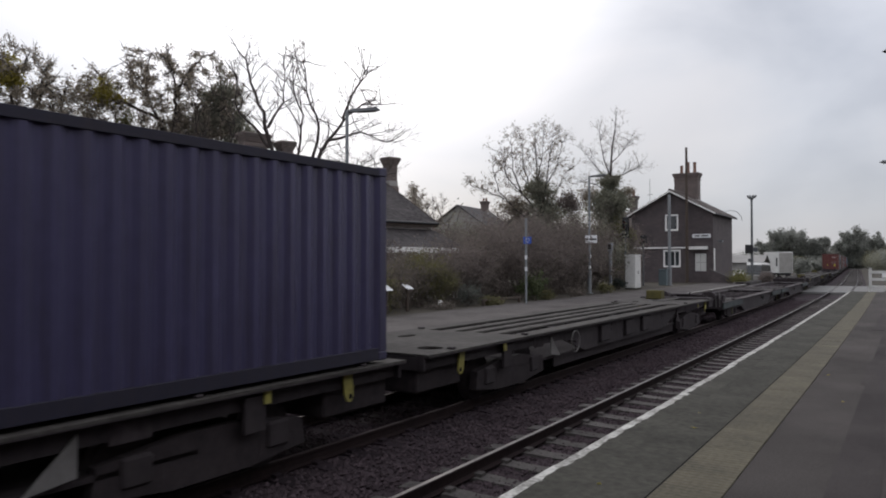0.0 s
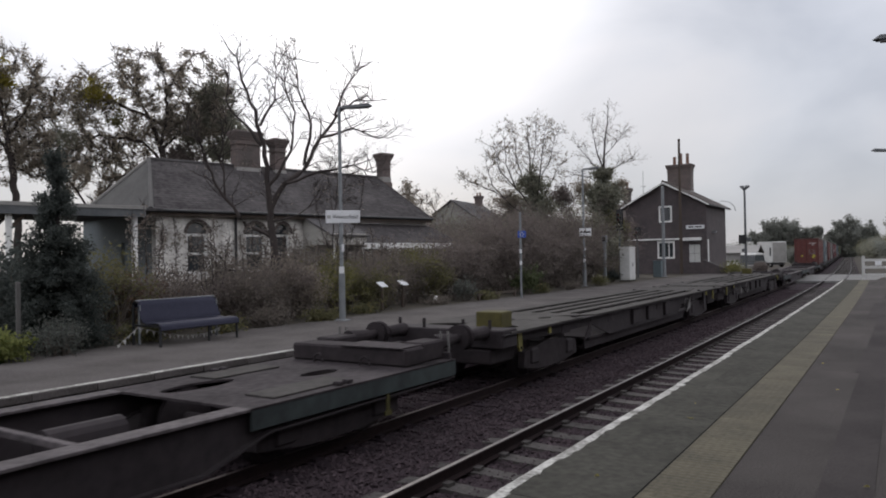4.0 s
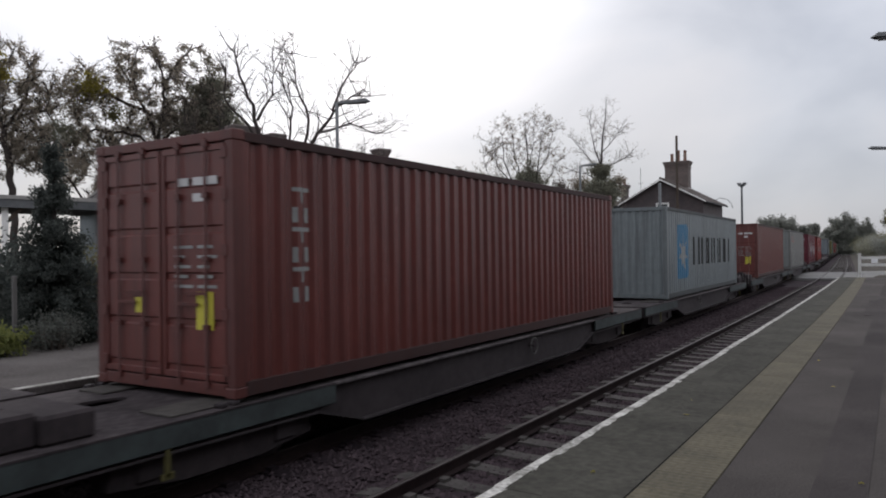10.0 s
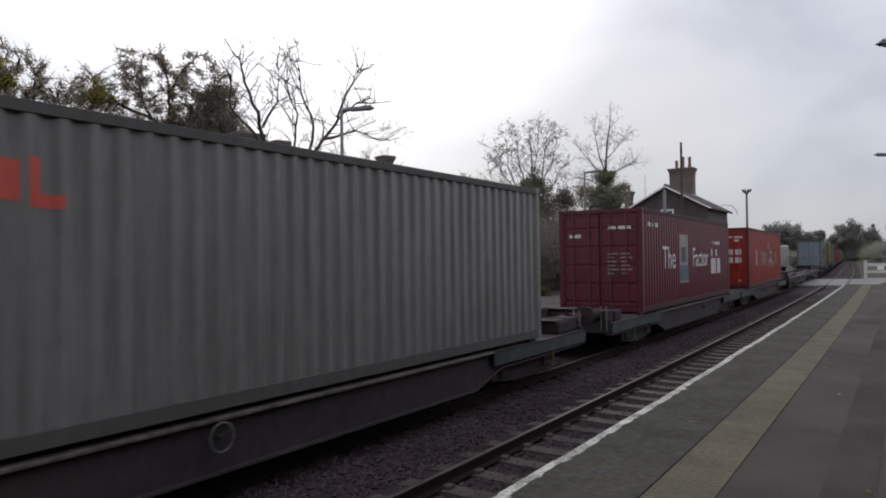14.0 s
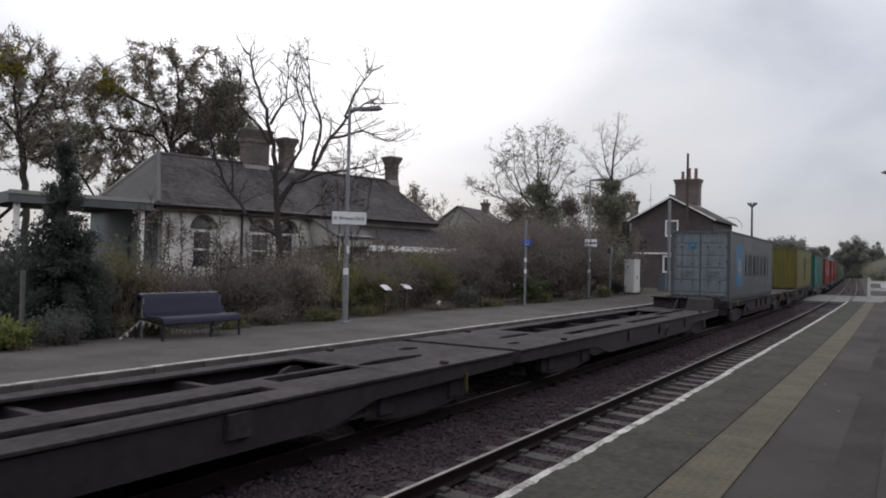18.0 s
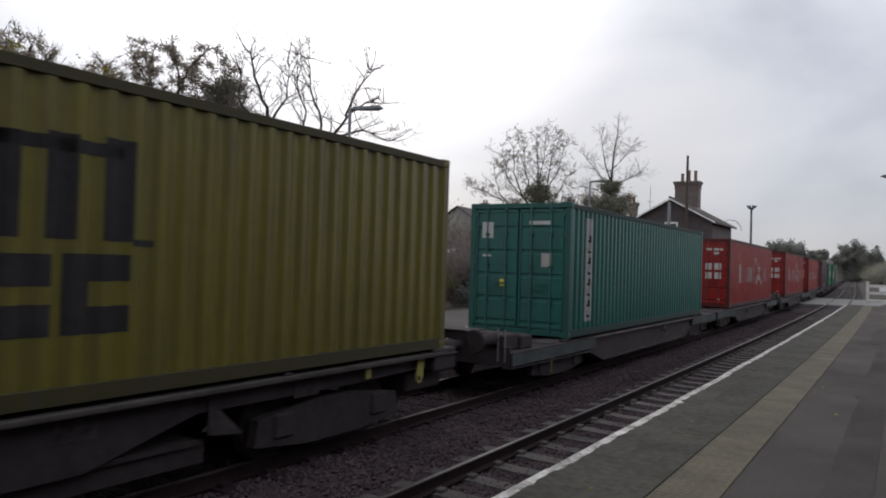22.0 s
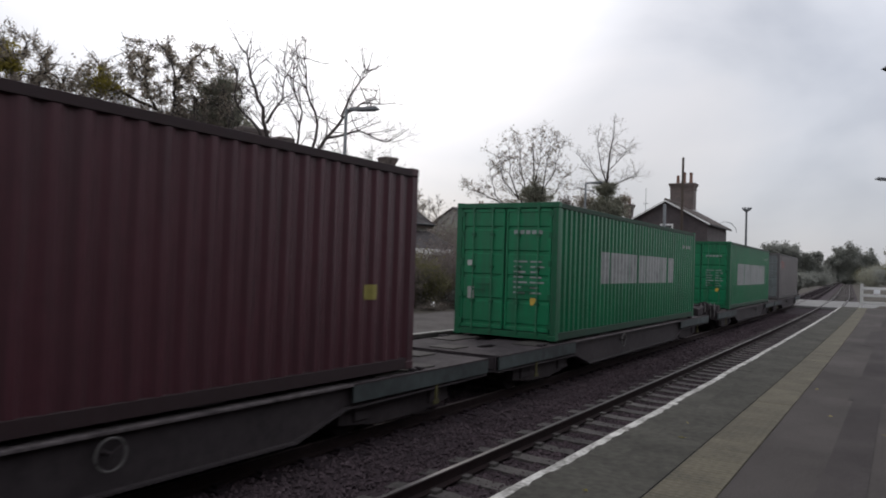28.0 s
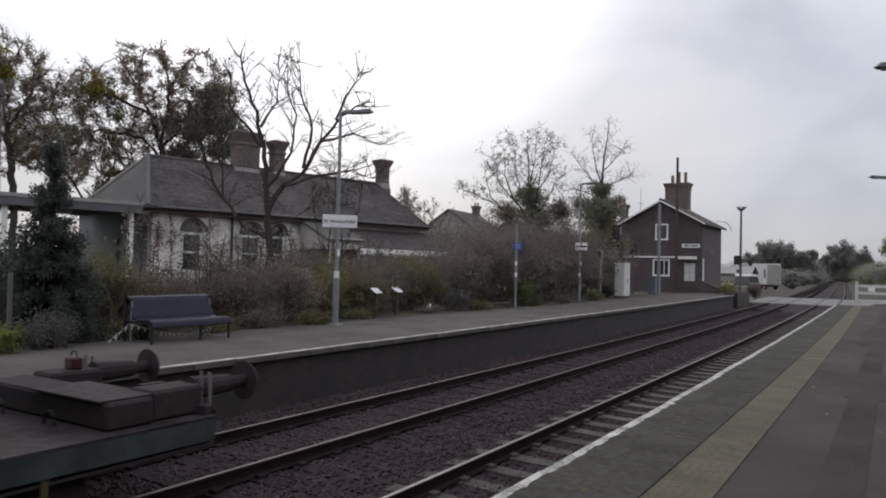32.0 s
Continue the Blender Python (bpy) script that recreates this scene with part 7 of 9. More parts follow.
def crossing_signal(x, y, z, h, label, heads):
    ob = thing("railway_signal", pose(x, y, z), label, "railway signal")
    part("post", Geo().tube([(0, 0, 0), (0, 0, h)], 0.06, 10), M["pole_dark"], ob)
    for zz in heads:
        b = part("signal_head", Geo().box(-0.16, 0.16, -0.12, 0.06, zz - 0.2, zz + 0.2), M["black"], ob, bevel=0.02)
        part("lamp_glass", Geo().tube([(0, -0.13, zz), (0, -0.12, zz)], 0.09, 12), M["lit_red"], b, "unlit red glass")
        part("hood", Geo().tube([(0, -0.12, zz + 0.02), (0, -0.32, zz)], [0.12, 0.11], 10, False), M["black"], b)
    part("back_board", Geo().box(-0.24, 0.24, 0.06, 0.08, heads[0] - 0.34, heads[-1] + 0.34), M["black"], ob, bevel=0.01)


crossing_signal(-15.64, 46.2, FAR_Z - 0.02, 4.4, "dark signal post with stacked lamps among the trees", (3.55, 3.9, 4.25))
crossing_signal(-15.73, 50.2, FAR_Z - 0.02, 3.5, "slim signal post beside the cabinet", (3.2,))

mast = thing("radio_mast", pose(-15.05, 59.3, -0.2), "tall dark timber mast beside the cottage", "mast")
part("pole", Geo().tube([(0, 0, 0), (0, 0, 10.9)], [0.13, 0.09], 10), M["wood_dark"], mast)
part("step_iron", Geo().tube([(0, 0, 9.4), (0.2, 0, 9.4)], 0.015, 6).tube([(0, 0, 9.0), (-0.2, 0, 9.0)], 0.015, 6), M["pole_dark"], mast)

flood = thing("floodlight_mast", pose(-12.9, 75.0, -1.0), "tall dark mast with a pair of floodlights", "mast")
part("pole", Geo().tube([(0, 0, 0), (0, 0, 8.75)], [0.13, 0.09], 10), M["pole_dark"], flood)
for s, lean in ((-1.0, 30), (-0.35, 12), (0.45, -18), (1.1, -38)):
    part("bracket", Geo().tube([(0, 0, 8.45), (s * 0.22, 0, 8.72)], 0.045, 8), M["pole_dark"], flood)
    part("floodlight", Geo().box(-0.07, 0.07, -0.14, 0.14, -0.16, 0.16), M["pole_dark"], flood, bevel=0.02, m=pose(s * 0.30, 0, 8.82, 0, -lean, 0))
part("relay_box", Geo().box(-0.6, 0.1, -0.15, 0.15, 3.35, 4.2), M["black"], flood, bevel=0.02)
part("relay_box", Geo().box(0.1, 0.5, -0.12, 0.12, 3.5, 3.9).box(-0.35, 0.12, -0.12, 0.12, 2.55, 2.85), M["pole_dark"], flood, bevel=0.02)


def gate(x, y, z, n, rz):
    ob = thing("fence", pose(x, y, z, 0, 0, rz), "white painted post and rail fence by the crossing", "fence")
    for k in range(n + 1):
        part("post", Geo().box(k * 1.5 - 0.07, k * 1.5 + 0.07, -0.07, 0.07, -0.6, 1.2), M["gate_white"], ob, bevel=0.012)
        part("post_cap", Geo().box(k * 1.5 - 0.09, k * 1.5 + 0.09, -0.09, 0.09, 1.2, 1.24), M["gate_white"], ob, bevel=0.01)
    for zz in (0.22, 0.62, 1.0):
        part("rail", Geo().box(0, n * 1.5, -0.1, -0.072, zz - 0.07, zz + 0.07), M["gate_white"], ob, bevel=0.008)
    part("notice", Geo().box(0.55, 0.85, -0.125, -0.101, 0.72, 0.96), M["sign_white"], ob, "small white notice")


gate(-1.85, 45.0, -0.02, 5, 0)

# lamps on the near platform, their heads reaching into view from the right
lamp_post(0.53, 14.5, 0.0, 5.11, "lamp post on the near platform, its dark head over the platform", (-0.9, 0.0), r0=0.09)
lamp_post(-0.03, 30.5, 0.0, 5.08, "lamp post further along the near platform", (-0.9, -0.1), r0=0.09)
lamp_post(0.9, -6.0, 0.0, 5.3, "plain grey lamp post at the near platform's other end", (-0.9, 0), r0=0.09)

# ---- vehicles and sheds beyond the crossing ----
def box_van(x, y, z, rz):
    ob = thing("van", pose(x, y, z, 0, 0, rz), "tall white box lorry parked beyond the crossing", "van")
    part("body", Geo().box(-1.2, 1.2, -2.2, 1.9, 0.75, 4.0), M["gate_white"], ob, bevel=0.06)
    cab = part("cab", Geo().prism([(1.95, 0.5), (3.6, 0.5), (3.6, 1.25), (3.1, 2.2), (1.95, 2.3)], "x", -0.98, 0.98), M["gate_white"], ob, bevel=0.04)
    part("windscreen", Geo().prism([(3.58, 1.32), (3.14, 2.12), (3.17, 2.14), (3.61, 1.34)], "x", -0.85, 0.85), M["glass_dark"], cab)
    for s in (-1, 1):
        part("side_window", Geo().box(*sorted((s * 0.97, s * 0.99)), 2.2, 3.0, 1.35, 2.0), M["glass_dark"], cab)
        for yy in (-1.3, 2.8):
            w = part("wheel", Geo().tube([(s * 0.75, yy, 0.38), (s * 1.0, yy, 0.38)], 0.38, 18), M["gasket"], ob)
            part("hub", Geo().tube([(s * 1.0, yy, 0.38), (s * 1.012, yy, 0.38)], 0.2, 14), M["plate_grey"], w)
    part("rear_door", Geo().box(-1.08, 1.08, -2.24, -2.2, 0.9, 3.85), M["plate_grey"], ob, bevel=0.01)
    part("side_vent", Geo().box(-1.215, -1.2, -1.9, -1.5, 1.8, 3.1).box(1.2, 1.215, -1.9, -1.5, 1.8, 3.1), M["black"], ob)
    part("chassis", Geo().box(-0.9, 0.9, -2.1, 3.5, 0.4, 0.75), M["black"], ob)


def car(x, y, z, rz, material, label):
    ob = thing("car", pose(x, y, z, 0, 0, rz), label, "car")
    part("body", Geo().prism([(-2.1, 0.3), (2.05, 0.3), (2.1, 0.62), (1.95, 0.82), (1.05, 0.92), (-1.9, 0.92), (-2.12, 0.7)], "x", -0.86, 0.86), M[material], ob, bevel=0.05)
    part("roof", Geo().prism([(-1.75, 0.9), (1.05, 0.9), (0.35, 1.42), (-1.3, 1.46)], "x", -0.74, 0.74), M[material], ob, bevel=0.05)
    for s in (-1, 1):
        part("side_window", Geo().prism([(-1.5, 0.95), (0.85, 0.95), (0.32, 1.35), (-1.22, 1.38)], "x", *sorted((s * 0.735, s * 0.752))), M["glass_dark"], ob)
        for yy in (-1.3, 1.3):
            w = part("wheel", Geo().tube([(s * 0.68, yy, 0.31), (s * 0.88, yy, 0.31)], 0.31, 18), M["gasket"], ob)
            part("rim", Geo().tube([(s * 0.88, yy, 0.31), (s * 0.89, yy, 0.31)], 0.2, 14), M["plate_grey"], w)


def minibus(x, y, z, rz):
    ob = thing("minibus", pose(x, y, z, 0, 0, rz), "dark minibus with a white roof beyond the crossing", "van")
    part("body", Geo().prism([(-2.4, 0.35), (2.5, 0.35), (2.55, 1.0), (2.2, 1.25), (-2.4, 1.25)], "x", -0.95, 0.95), M["pole_dark"], ob, bevel=0.05)
    part("window_band", Geo().prism([(-2.36, 1.25), (2.15, 1.25), (1.6, 2.05), (-2.3, 2.05)], "x", -0.9, 0.9), M["glass_dark"], ob, bevel=0.03)
    part("roof", Geo().prism([(-2.35, 2.05), (1.65, 2.05), (1.3, 2.3), (-2.2, 2.36)], "x", -0.92, 0.92), M["white_paint"], ob, "white roof", bevel=0.06)
    for s in (-1, 1):
        for yy in (-1.5, 1.6):
            w = part("wheel", Geo().tube([(s * 0.75, yy, 0.34), (s * 0.97, yy, 0.34)], 0.34, 18), M["gasket"], ob)
            part("rim", Geo().tube([(s * 0.97, yy, 0.34), (s * 0.98, yy, 0.34)], 0.2, 14), M["plate_grey"], w)


box_van(-17.6, 124.0, -0.95, 40)
minibus(-16.5, 101.0, -0.95, -6)
car(-19.6, 98, -0.92, 70, "plate_grey", "grey car parked beyond the crossing")
garden_wall = thing("garden_wall", pose(-14.0, 79.2, -0.95), "low pale rendered wall beside the crossing", "wall")
part("wall", Geo().box(-1.9, 1.25, -0.12, 0.12, -0.2, 1.08), M["render_grey"], garden_wall)
part("coping", Geo().box(-1.93, 1.28, -0.17, 0.17, 1.08, 1.15), M["gate_white"], garden_wall, "white coping", bevel=0.01)
for k in range(3):
    pot = thing("flower_pot", pose(-15.35 + 0.42 * k, 79.2, 0.195), "small white flower pot on the garden wall", "flower pot", "pots on the garden wall")
    part("pot", Geo().tube([(0, 0, 0), (0, 0, 0.26), (0, 0, 0.30)], [0.10, 0.15, 0.16], 12), M["white_paint"], pot)
    part("plant", Geo().tube([(0, 0, 0.29), (0.01, 0, 0.40), (0, 0.01, 0.5)], [0.13, 0.17, 0.05], 7), M["leaf_green"], pot, "small green plant")
shed = thing("shed", pose(-22.5, 104, -0.95), "pale low shed beyond the crossing", "shed")
part("shed_wall", Geo().box(-4, 6.2, -2.5, 2.5, 0, 2.4), M["render_grey"], shed)
slope("roof", (-4.3, -2.8, 2.3), (6.5, -2.8, 2.3), (6.5, 0, 3.3), (-4.3, 0, 3.3), 0.1, M["render_grey"], shed)
slope("roof", (-4.3, 2.8, 2.3), (6.5, 2.8, 2.3), (6.5, 0, 3.3), (-4.3, 0, 3.3), 0.1, M["render_grey"], shed)

# ---- plants ----
class Wood:
    """Tapered limbs that fork, collected as one mesh; keeps the places of its twigs."""

    def __init__(self, seed):
        self.r = random.Random(seed)
        self.v, self.f, self.twigs = [], [], []

    def limb(self, pts, radii, n):
        k = len(self.v)
        for i, (p, r) in enumerate(zip(pts, radii)):
            d = (pts[min(i + 1, len(pts) - 1)] - pts[max(i - 1, 0)]).normalized()
            s = d.orthogonal().normalized()
            t = d.cross(s)
            self.v += [tuple(p + (s * math.cos(2 * math.pi * j / n) + t * math.sin(2 * math.pi * j / n)) * r) for j in range(n)]
        for i in range(len(pts) - 1):
            self.f += [(k + i * n + j, k + i * n + (j + 1) % n, k + (i + 1) * n + (j + 1) % n, k + (i + 1) * n + j) for j in range(n)]

    def grow(self, p, d, length, radius, level, levels, fork, bend, lift, shrink=0.7, sides=7):
        r = self.r
        n = 5 if level < 2 else 4 if level < levels else 3
        pts, radii, w = [p.copy()], [radius], d.normalized()
        for i in range(n):
            w = (w + Vector((r.gauss(0, bend), r.gauss(0, bend), r.gauss(0, bend) + lift))).normalized()
            pts.append(pts[-1] + w * (length / n))
            radii.append(radius * (1 - 0.62 * (i + 1) / n))
        self.limb(pts, radii, max(3, sides - level))
        if level >= levels:
            self.twigs += pts[1:]
            return
        if level >= levels - 1:
            self.twigs += pts[2:]
        for k in range(fork[min(level, len(fork) - 1)]):
            at = r.uniform(0.35, 1.0) if level else r.uniform(0.45, 1.0)
            i = min(int(at * n), n - 1)
            q = pts[i].lerp(pts[i + 1], at * n - i)
            side = Vector((r.gauss(0, 1), r.gauss(0, 1), r.gauss(0, 0.5))).normalized()
            axis = (pts[i + 1] - pts[i]).normalized()
            out = (axis * r.uniform(0.35, 0.9) + side * r.uniform(0.6, 1.0)).normalized()
            self.grow(q, out, length * shrink * r.uniform(0.7, 1.15), max(radii[i + 1] * r.uniform(0.55, 0.8), 0.004), level + 1, levels, fork, bend * 1.05, lift, shrink, sides)

    def mesh(self, name, material):
        me = soup(name, self.v, self.f, material)
        me.polygons.foreach_set("use_smooth", [True] * len(me.polygons))
        return me


def leaf_cloud(points, count, spread, size, seed, flat=0.0, clump=0):
    """Small leaves strewn about the points, evenly or in clumps of so many."""
    g = np.random.default_rng(seed)
    pts = np.array([tuple(p) for p in points])
    if clump:
        pts = pts[g.integers(0, len(pts), max(1, count // clump))]
    c = pts[g.integers(0, len(pts), count)] + g.normal(0, spread, (count, 3)) * (1, 1, 1 - flat)
    a = g.normal(0, 1, (count, 3))
    a /= np.linalg.norm(a, axis=1)[:, None]
    b = np.cross(a, g.normal(0, 1, (count, 3)))
    b /= np.linalg.norm(b, axis=1)[:, None] + 1e-9
    s = size * g.uniform(0.6, 1.4, (count, 1))
    v = np.stack([c - a * s, c + b * s * 0.55, c + a * s, c - b * s * 0.55], 1).reshape(-1, 3)
    f = np.arange(count * 4).reshape(-1, 4)
    return v, f


class Crown:
    """Limbs that grow towards free space inside given ovals, so that a crown gets its outline and its gaps."""

    def __init__(self, seed, stems, ovals, step, kill, reach, wander=0.12, rounds=140, depth=0.0):
        g = np.random.default_rng(seed)
        pts, par = [], []
        for stem in stems:
            line = [np.array((q[0], q[1], q[2]) if len(q) > 2 else (q[0], 0.0, q[1]), float) for q in stem]
            if pts:
                k = int(np.argmin(np.linalg.norm(np.array(pts) - line[0], axis=1)))
                line[0] = np.array(pts[k])
            else:
                k = -1
                pts.append(tuple(line[0]))
                par.append(-1)
                k = 0
            side = g.uniform(-0.5, 0.5) * depth
            run, total = 0.0, sum(np.linalg.norm(q - p_) for p_, q in zip(line, line[1:]))
            for p_, q in zip(line, line[1:]):
                m = max(1, round(np.linalg.norm(q - p_) / step))
                for j in range(1, m + 1):
                    w = p_ + (q - p_) * j / m
                    run += np.linalg.norm(q - p_) / m
                    w = w + (0, side * (run / total) ** 1.3, 0) + g.normal(0, step * 0.12, 3)
                    pts.append(tuple(w))
                    par.append(k)
                    k = len(pts) - 1
        goal = []
        for cx, cy, cz, rx, ry, rz, n in ovals:
            d = g.normal(0, 1, (n, 3))
            d /= np.linalg.norm(d, axis=1)[:, None]
            goal.append(d * (g.uniform(0.05, 1.0, (n, 1)) ** 0.42) * (rx, ry, rz) + (cx, cy, cz))
        goal = np.concatenate(goal)
        best, who = np.full(len(goal), 1e9), np.zeros(len(goal), int)

        def look_at(k0):
            for k in range(k0, len(pts)):
                d = np.linalg.norm(goal - np.array(pts[k]), axis=1)
                m = d < best
                best[m], who[m] = d[m], k
        look_at(0)
        for _ in range(rounds):
            act = best < reach
            if not act.any():
                reach *= 1.6
                continue
            k0 = len(pts)
            for k in np.unique(who[act]):
                w = goal[act & (who == k)] - np.array(pts[k])
                w = (w / np.linalg.norm(w, axis=1)[:, None]).mean(0) + g.normal(0, wander, 3)
                q = np.array(pts[k]) + w / (np.linalg.norm(w) + 1e-9) * step
                pts.append(tuple(q))
                par.append(int(k))
            look_at(k0)
            keep = best > kill
            goal, best, who = goal[keep], best[keep], who[keep]
            if not len(goal):
                break
        self.p, self.par, self.g = [Vector(q) for q in pts], par, g

    def mesh(self, name, tip, base, material, twigs=0, twig_len=0.35, pipe=2.5):
        n = len(self.p)
        kids = [[] for _ in range(n)]
        for i, q in enumerate(self.par):
            if q >= 0:
                kids[q].append(i)
        r = [0.0] * n
        order = sorted(range(n), key=lambda i: -self.depth(i))
        for i in order:
            r[i] = max(tip, sum(r[k] ** pipe for k in kids[i]) ** (1 / pipe))
        top = max(r)
        r = [min(q, base) if top <= base else tip + (q - tip) * (base - tip) / (top - tip) for q in r]
        self.r, self.kids = r, kids
        w = Wood(1)
        for i in range(n):
            if self.par[i] >= 0 and max(kids[self.par[i]], key=lambda k: r[k]) == i:
                continue
            chain = ([self.par[i]] if self.par[i] >= 0 else []) + [i]
            while kids[chain[-1]]:
                chain.append(max(kids[chain[-1]], key=lambda k: r[k]))
            rad = [r[k] for k in chain]
            if self.par[i] >= 0:
                rad[0] = rad[1]
            if len(chain) > 1:
                w.limb([self.p[k] for k in chain], rad, 8 if rad[0] > base * 0.4 else 5 if rad[0] > base * 0.12 else 3)
        thin = [i for i in range(n) if r[i] < max(base * 0.16, tip * 1.8)]
        for _ in range(twigs):
            i = thin[int(self.g.integers(len(thin)))]
            d = Vector(self.g.normal(0, 1, 3)) + (self.p[i] - self.p[max(self.par[i], 0)]).normalized() * 3.4 + Vector((0, 0, 0.5))
            a = self.p[i]
            L = twig_len * float(self.g.uniform(0.4, 1.2))
            b = a + d.normalized() * L * 0.5
            c = b + (d.normalized() + Vector(self.g.normal(0, 0.35, 3))).normalized() * L * 0.5
            w.limb([a, b, c], [tip, tip * 0.8, tip * 0.4], 3)
        return w.mesh(name, material)

    def depth(self, i):
        if not hasattr(self, "dep"):
            self.dep = []
            for k, q in enumerate(self.par):
                self.dep.append(0 if q < 0 else self.dep[q] + 1)
        return self.dep[i]

    def thin(self, limit, gaps=0.0, seed=0):
        """The places of the thin wood, in clumps with gaps between them."""
        ok = [p for p, r in zip(self.p, self.r) if r < limit]
        return [p for p in ok if math.sin(p.x * 2.3 + seed) + math.sin(p.y * 2.1 + seed * 2) + math.sin(p.z * 2.6 + seed * 3) > gaps * 3 - 3] or ok


def leaf_masses(ob, seed, extra):
    """Lumpy clouds of leaves: name, centre, radii, count, size, material."""
    for nm, cx, cy, cz, rx, ry, rz_, count, sz, lf in extra:
        g = np.random.default_rng(seed + 5)
        k = 240
        d = g.normal(0, 1, (k, 3))
        d /= np.linalg.norm(d, axis=1)[:, None]
        lump = 0.62 + 0.38 * np.sin(d[:, :1] * 4.1 + seed + cz) * np.sin(d[:, 1:2] * 3.3 + cx) + 0.3 * np.sin(d[:, 2:] * 5.2 + seed * 2)
        base_ = d * g.uniform(0.15, 1.0, (k, 1)) ** 0.6 * np.clip(lump, 0.3, 1.15) * (rx, ry, rz_) * 1.12 + (cx, cy, cz)
        part(nm, soup(nm, *leaf_cloud(base_, count, (0.13 if rx < 4 else 0.08) * max(rx, 0.8), sz, seed + 6), M[lf]), None, ob)


def tree(name, label, x, y, z, seed, stems, ovals, step, kill, reach, tip, base, leaves=0, spread=0.2, size=0.07, leaf="leaf_brown", twigs=0, twig_len=0.35, extra=(), wander=0.12, depth=0.0, gaps=0.0, clump=0, pipe=2.5):
    """A tree whose own x looks to the right as seen from the platform, y away from it."""
    n = Vector((x, y, 0)).normalized()
    ob = thing(name, pose(x, y, z, 0, 0, math.degrees(math.atan2(-n.x, n.y))), label, "tree")
    c = Crown(seed, stems, ovals, step, kill, reach, wander, depth=depth)
    part("trunk", c.mesh("trunk", tip, base, M["bark"], twigs, twig_len, pipe), None, ob, "dark trunk, limbs and twigs")
    if leaves:
        part("crown", soup("crown", *leaf_cloud(c.thin(max(base * 0.2, tip * 1.8), gaps, seed), leaves, spread, size, seed, 0.0, clump), M[leaf]), None, ob, "thin autumn leaves with gaps")
    leaf_masses(ob, seed, extra)
    return ob


def bush(name, label, category, x, y, z, seed, rx, ry, h, count, size, leaf, stems=8):
    ob = thing(name, pose(x, y, z), label, category)
    r = random.Random(seed)
    g = np.random.default_rng(seed)
    w = Wood(seed)
    for k in range(stems):
        a = r.uniform(0, 2 * math.pi)
        w.grow(Vector((r.uniform(-rx, rx) * 0.3, r.uniform(-ry, ry) * 0.3, -0.05)), Vector((math.cos(a) * 0.5 * rx / h, math.sin(a) * 0.5 * ry / h, 1)), h * 0.62, 0.02 + 0.004 * h, 0, 2, (3, 3), 0.2, 0.04, 0.6, 5)
    part("stem", w.mesh("stem", M["twig"]), None, ob, "thin dark branching stem")
    n = 150
    d = g.normal(0, 1, (n, 3))
    d /= np.linalg.norm(d, axis=1)[:, None]
    lump = 1 + 0.25 * np.sin(d[:, :1] * 5 + seed) * np.cos(d[:, 1:2] * 4 + seed)
    base = d * g.uniform(0.5, 1.0, (n, 1)) * lump * (rx, ry, h * 0.5) + (0, 0, h * 0.52)
    base = np.concatenate([base, np.array([tuple(p) for p in w.twigs])]) if w.twigs else base
    base = base[base[:, 2] > 0.02]
    v, f = leaf_cloud(base, count, 0.11 * max(rx, ry), size, seed + 1)
    v[:, 2] = np.maximum(v[:, 2], 0.01)
    part("foliage", soup("foliage", v, f, M[leaf]), None, ob)
    return ob


# the large trees behind the station
tree("oak_tree", "tall oak thinly covered in brown autumn leaves", -36.2, 19.0, -0.2, 11,
     [[(-0.3, 0.0), (-0.3, 2.5), (-0.31, 4.5), (-0.52, 6.5), (-0.67, 7.5), (-0.58, 8.6)], [(-0.58, 7.7), (0.0, 9.2), (0.54, 10.6), (0.65, 11.7)], [(-0.63, 7.7), (-0.95, 9.4), (-0.8, 11.1)],
      [(-0.44, 6.5), (0.38, 6.1), (1.2, 6.0)], [(-0.63, 7.4), (-1.6, 8.4), (-2.2, 9.7)], [(-0.5, 8.4), (0.6, 8.9), (1.3, 9.0)]],
     [(-1.1, 0, 10.0, 2.7, 2.4, 2.7, 460), (0.5, 0, 9.6, 1.3, 1.8, 2.4, 260), (0.5, 0, 7.1, 1.4, 2.0, 1.1, 150), (-2.6, 0, 7.0, 1.6, 2.0, 1.2, 120)], 0.28, 0.44, 1.8, 0.014, 0.34, 20000, 0.12, 0.06, "leaf_brown", 2600, 0.6,
     [("yellow_leaves", -1.1, -1.0, 10.6, 1.0, 1.0, 0.9, 1700, 0.075, "leaf_yellow"), ("brown_leaves", 0.0, 0.3, 7.5, 1.8, 1.2, 1.1, 1700, 0.058, "leaf_brown"), ("brown_leaves", 1.7, 0.2, 8.2, 1.3, 1.0, 1.0, 1300, 0.058, "leaf_ivy"), ("brown_leaves", 1.8, 0.2, 10.2, 0.9, 1.0, 1.1, 900, 0.058, "leaf_brown"), ("brown_leaves", 2.2, 0.2, 6.5, 1.4, 1.0, 0.7, 1100, 0.058, "leaf_brown")], 0.16, 1.6, 0.3, 20, pipe=2.1)
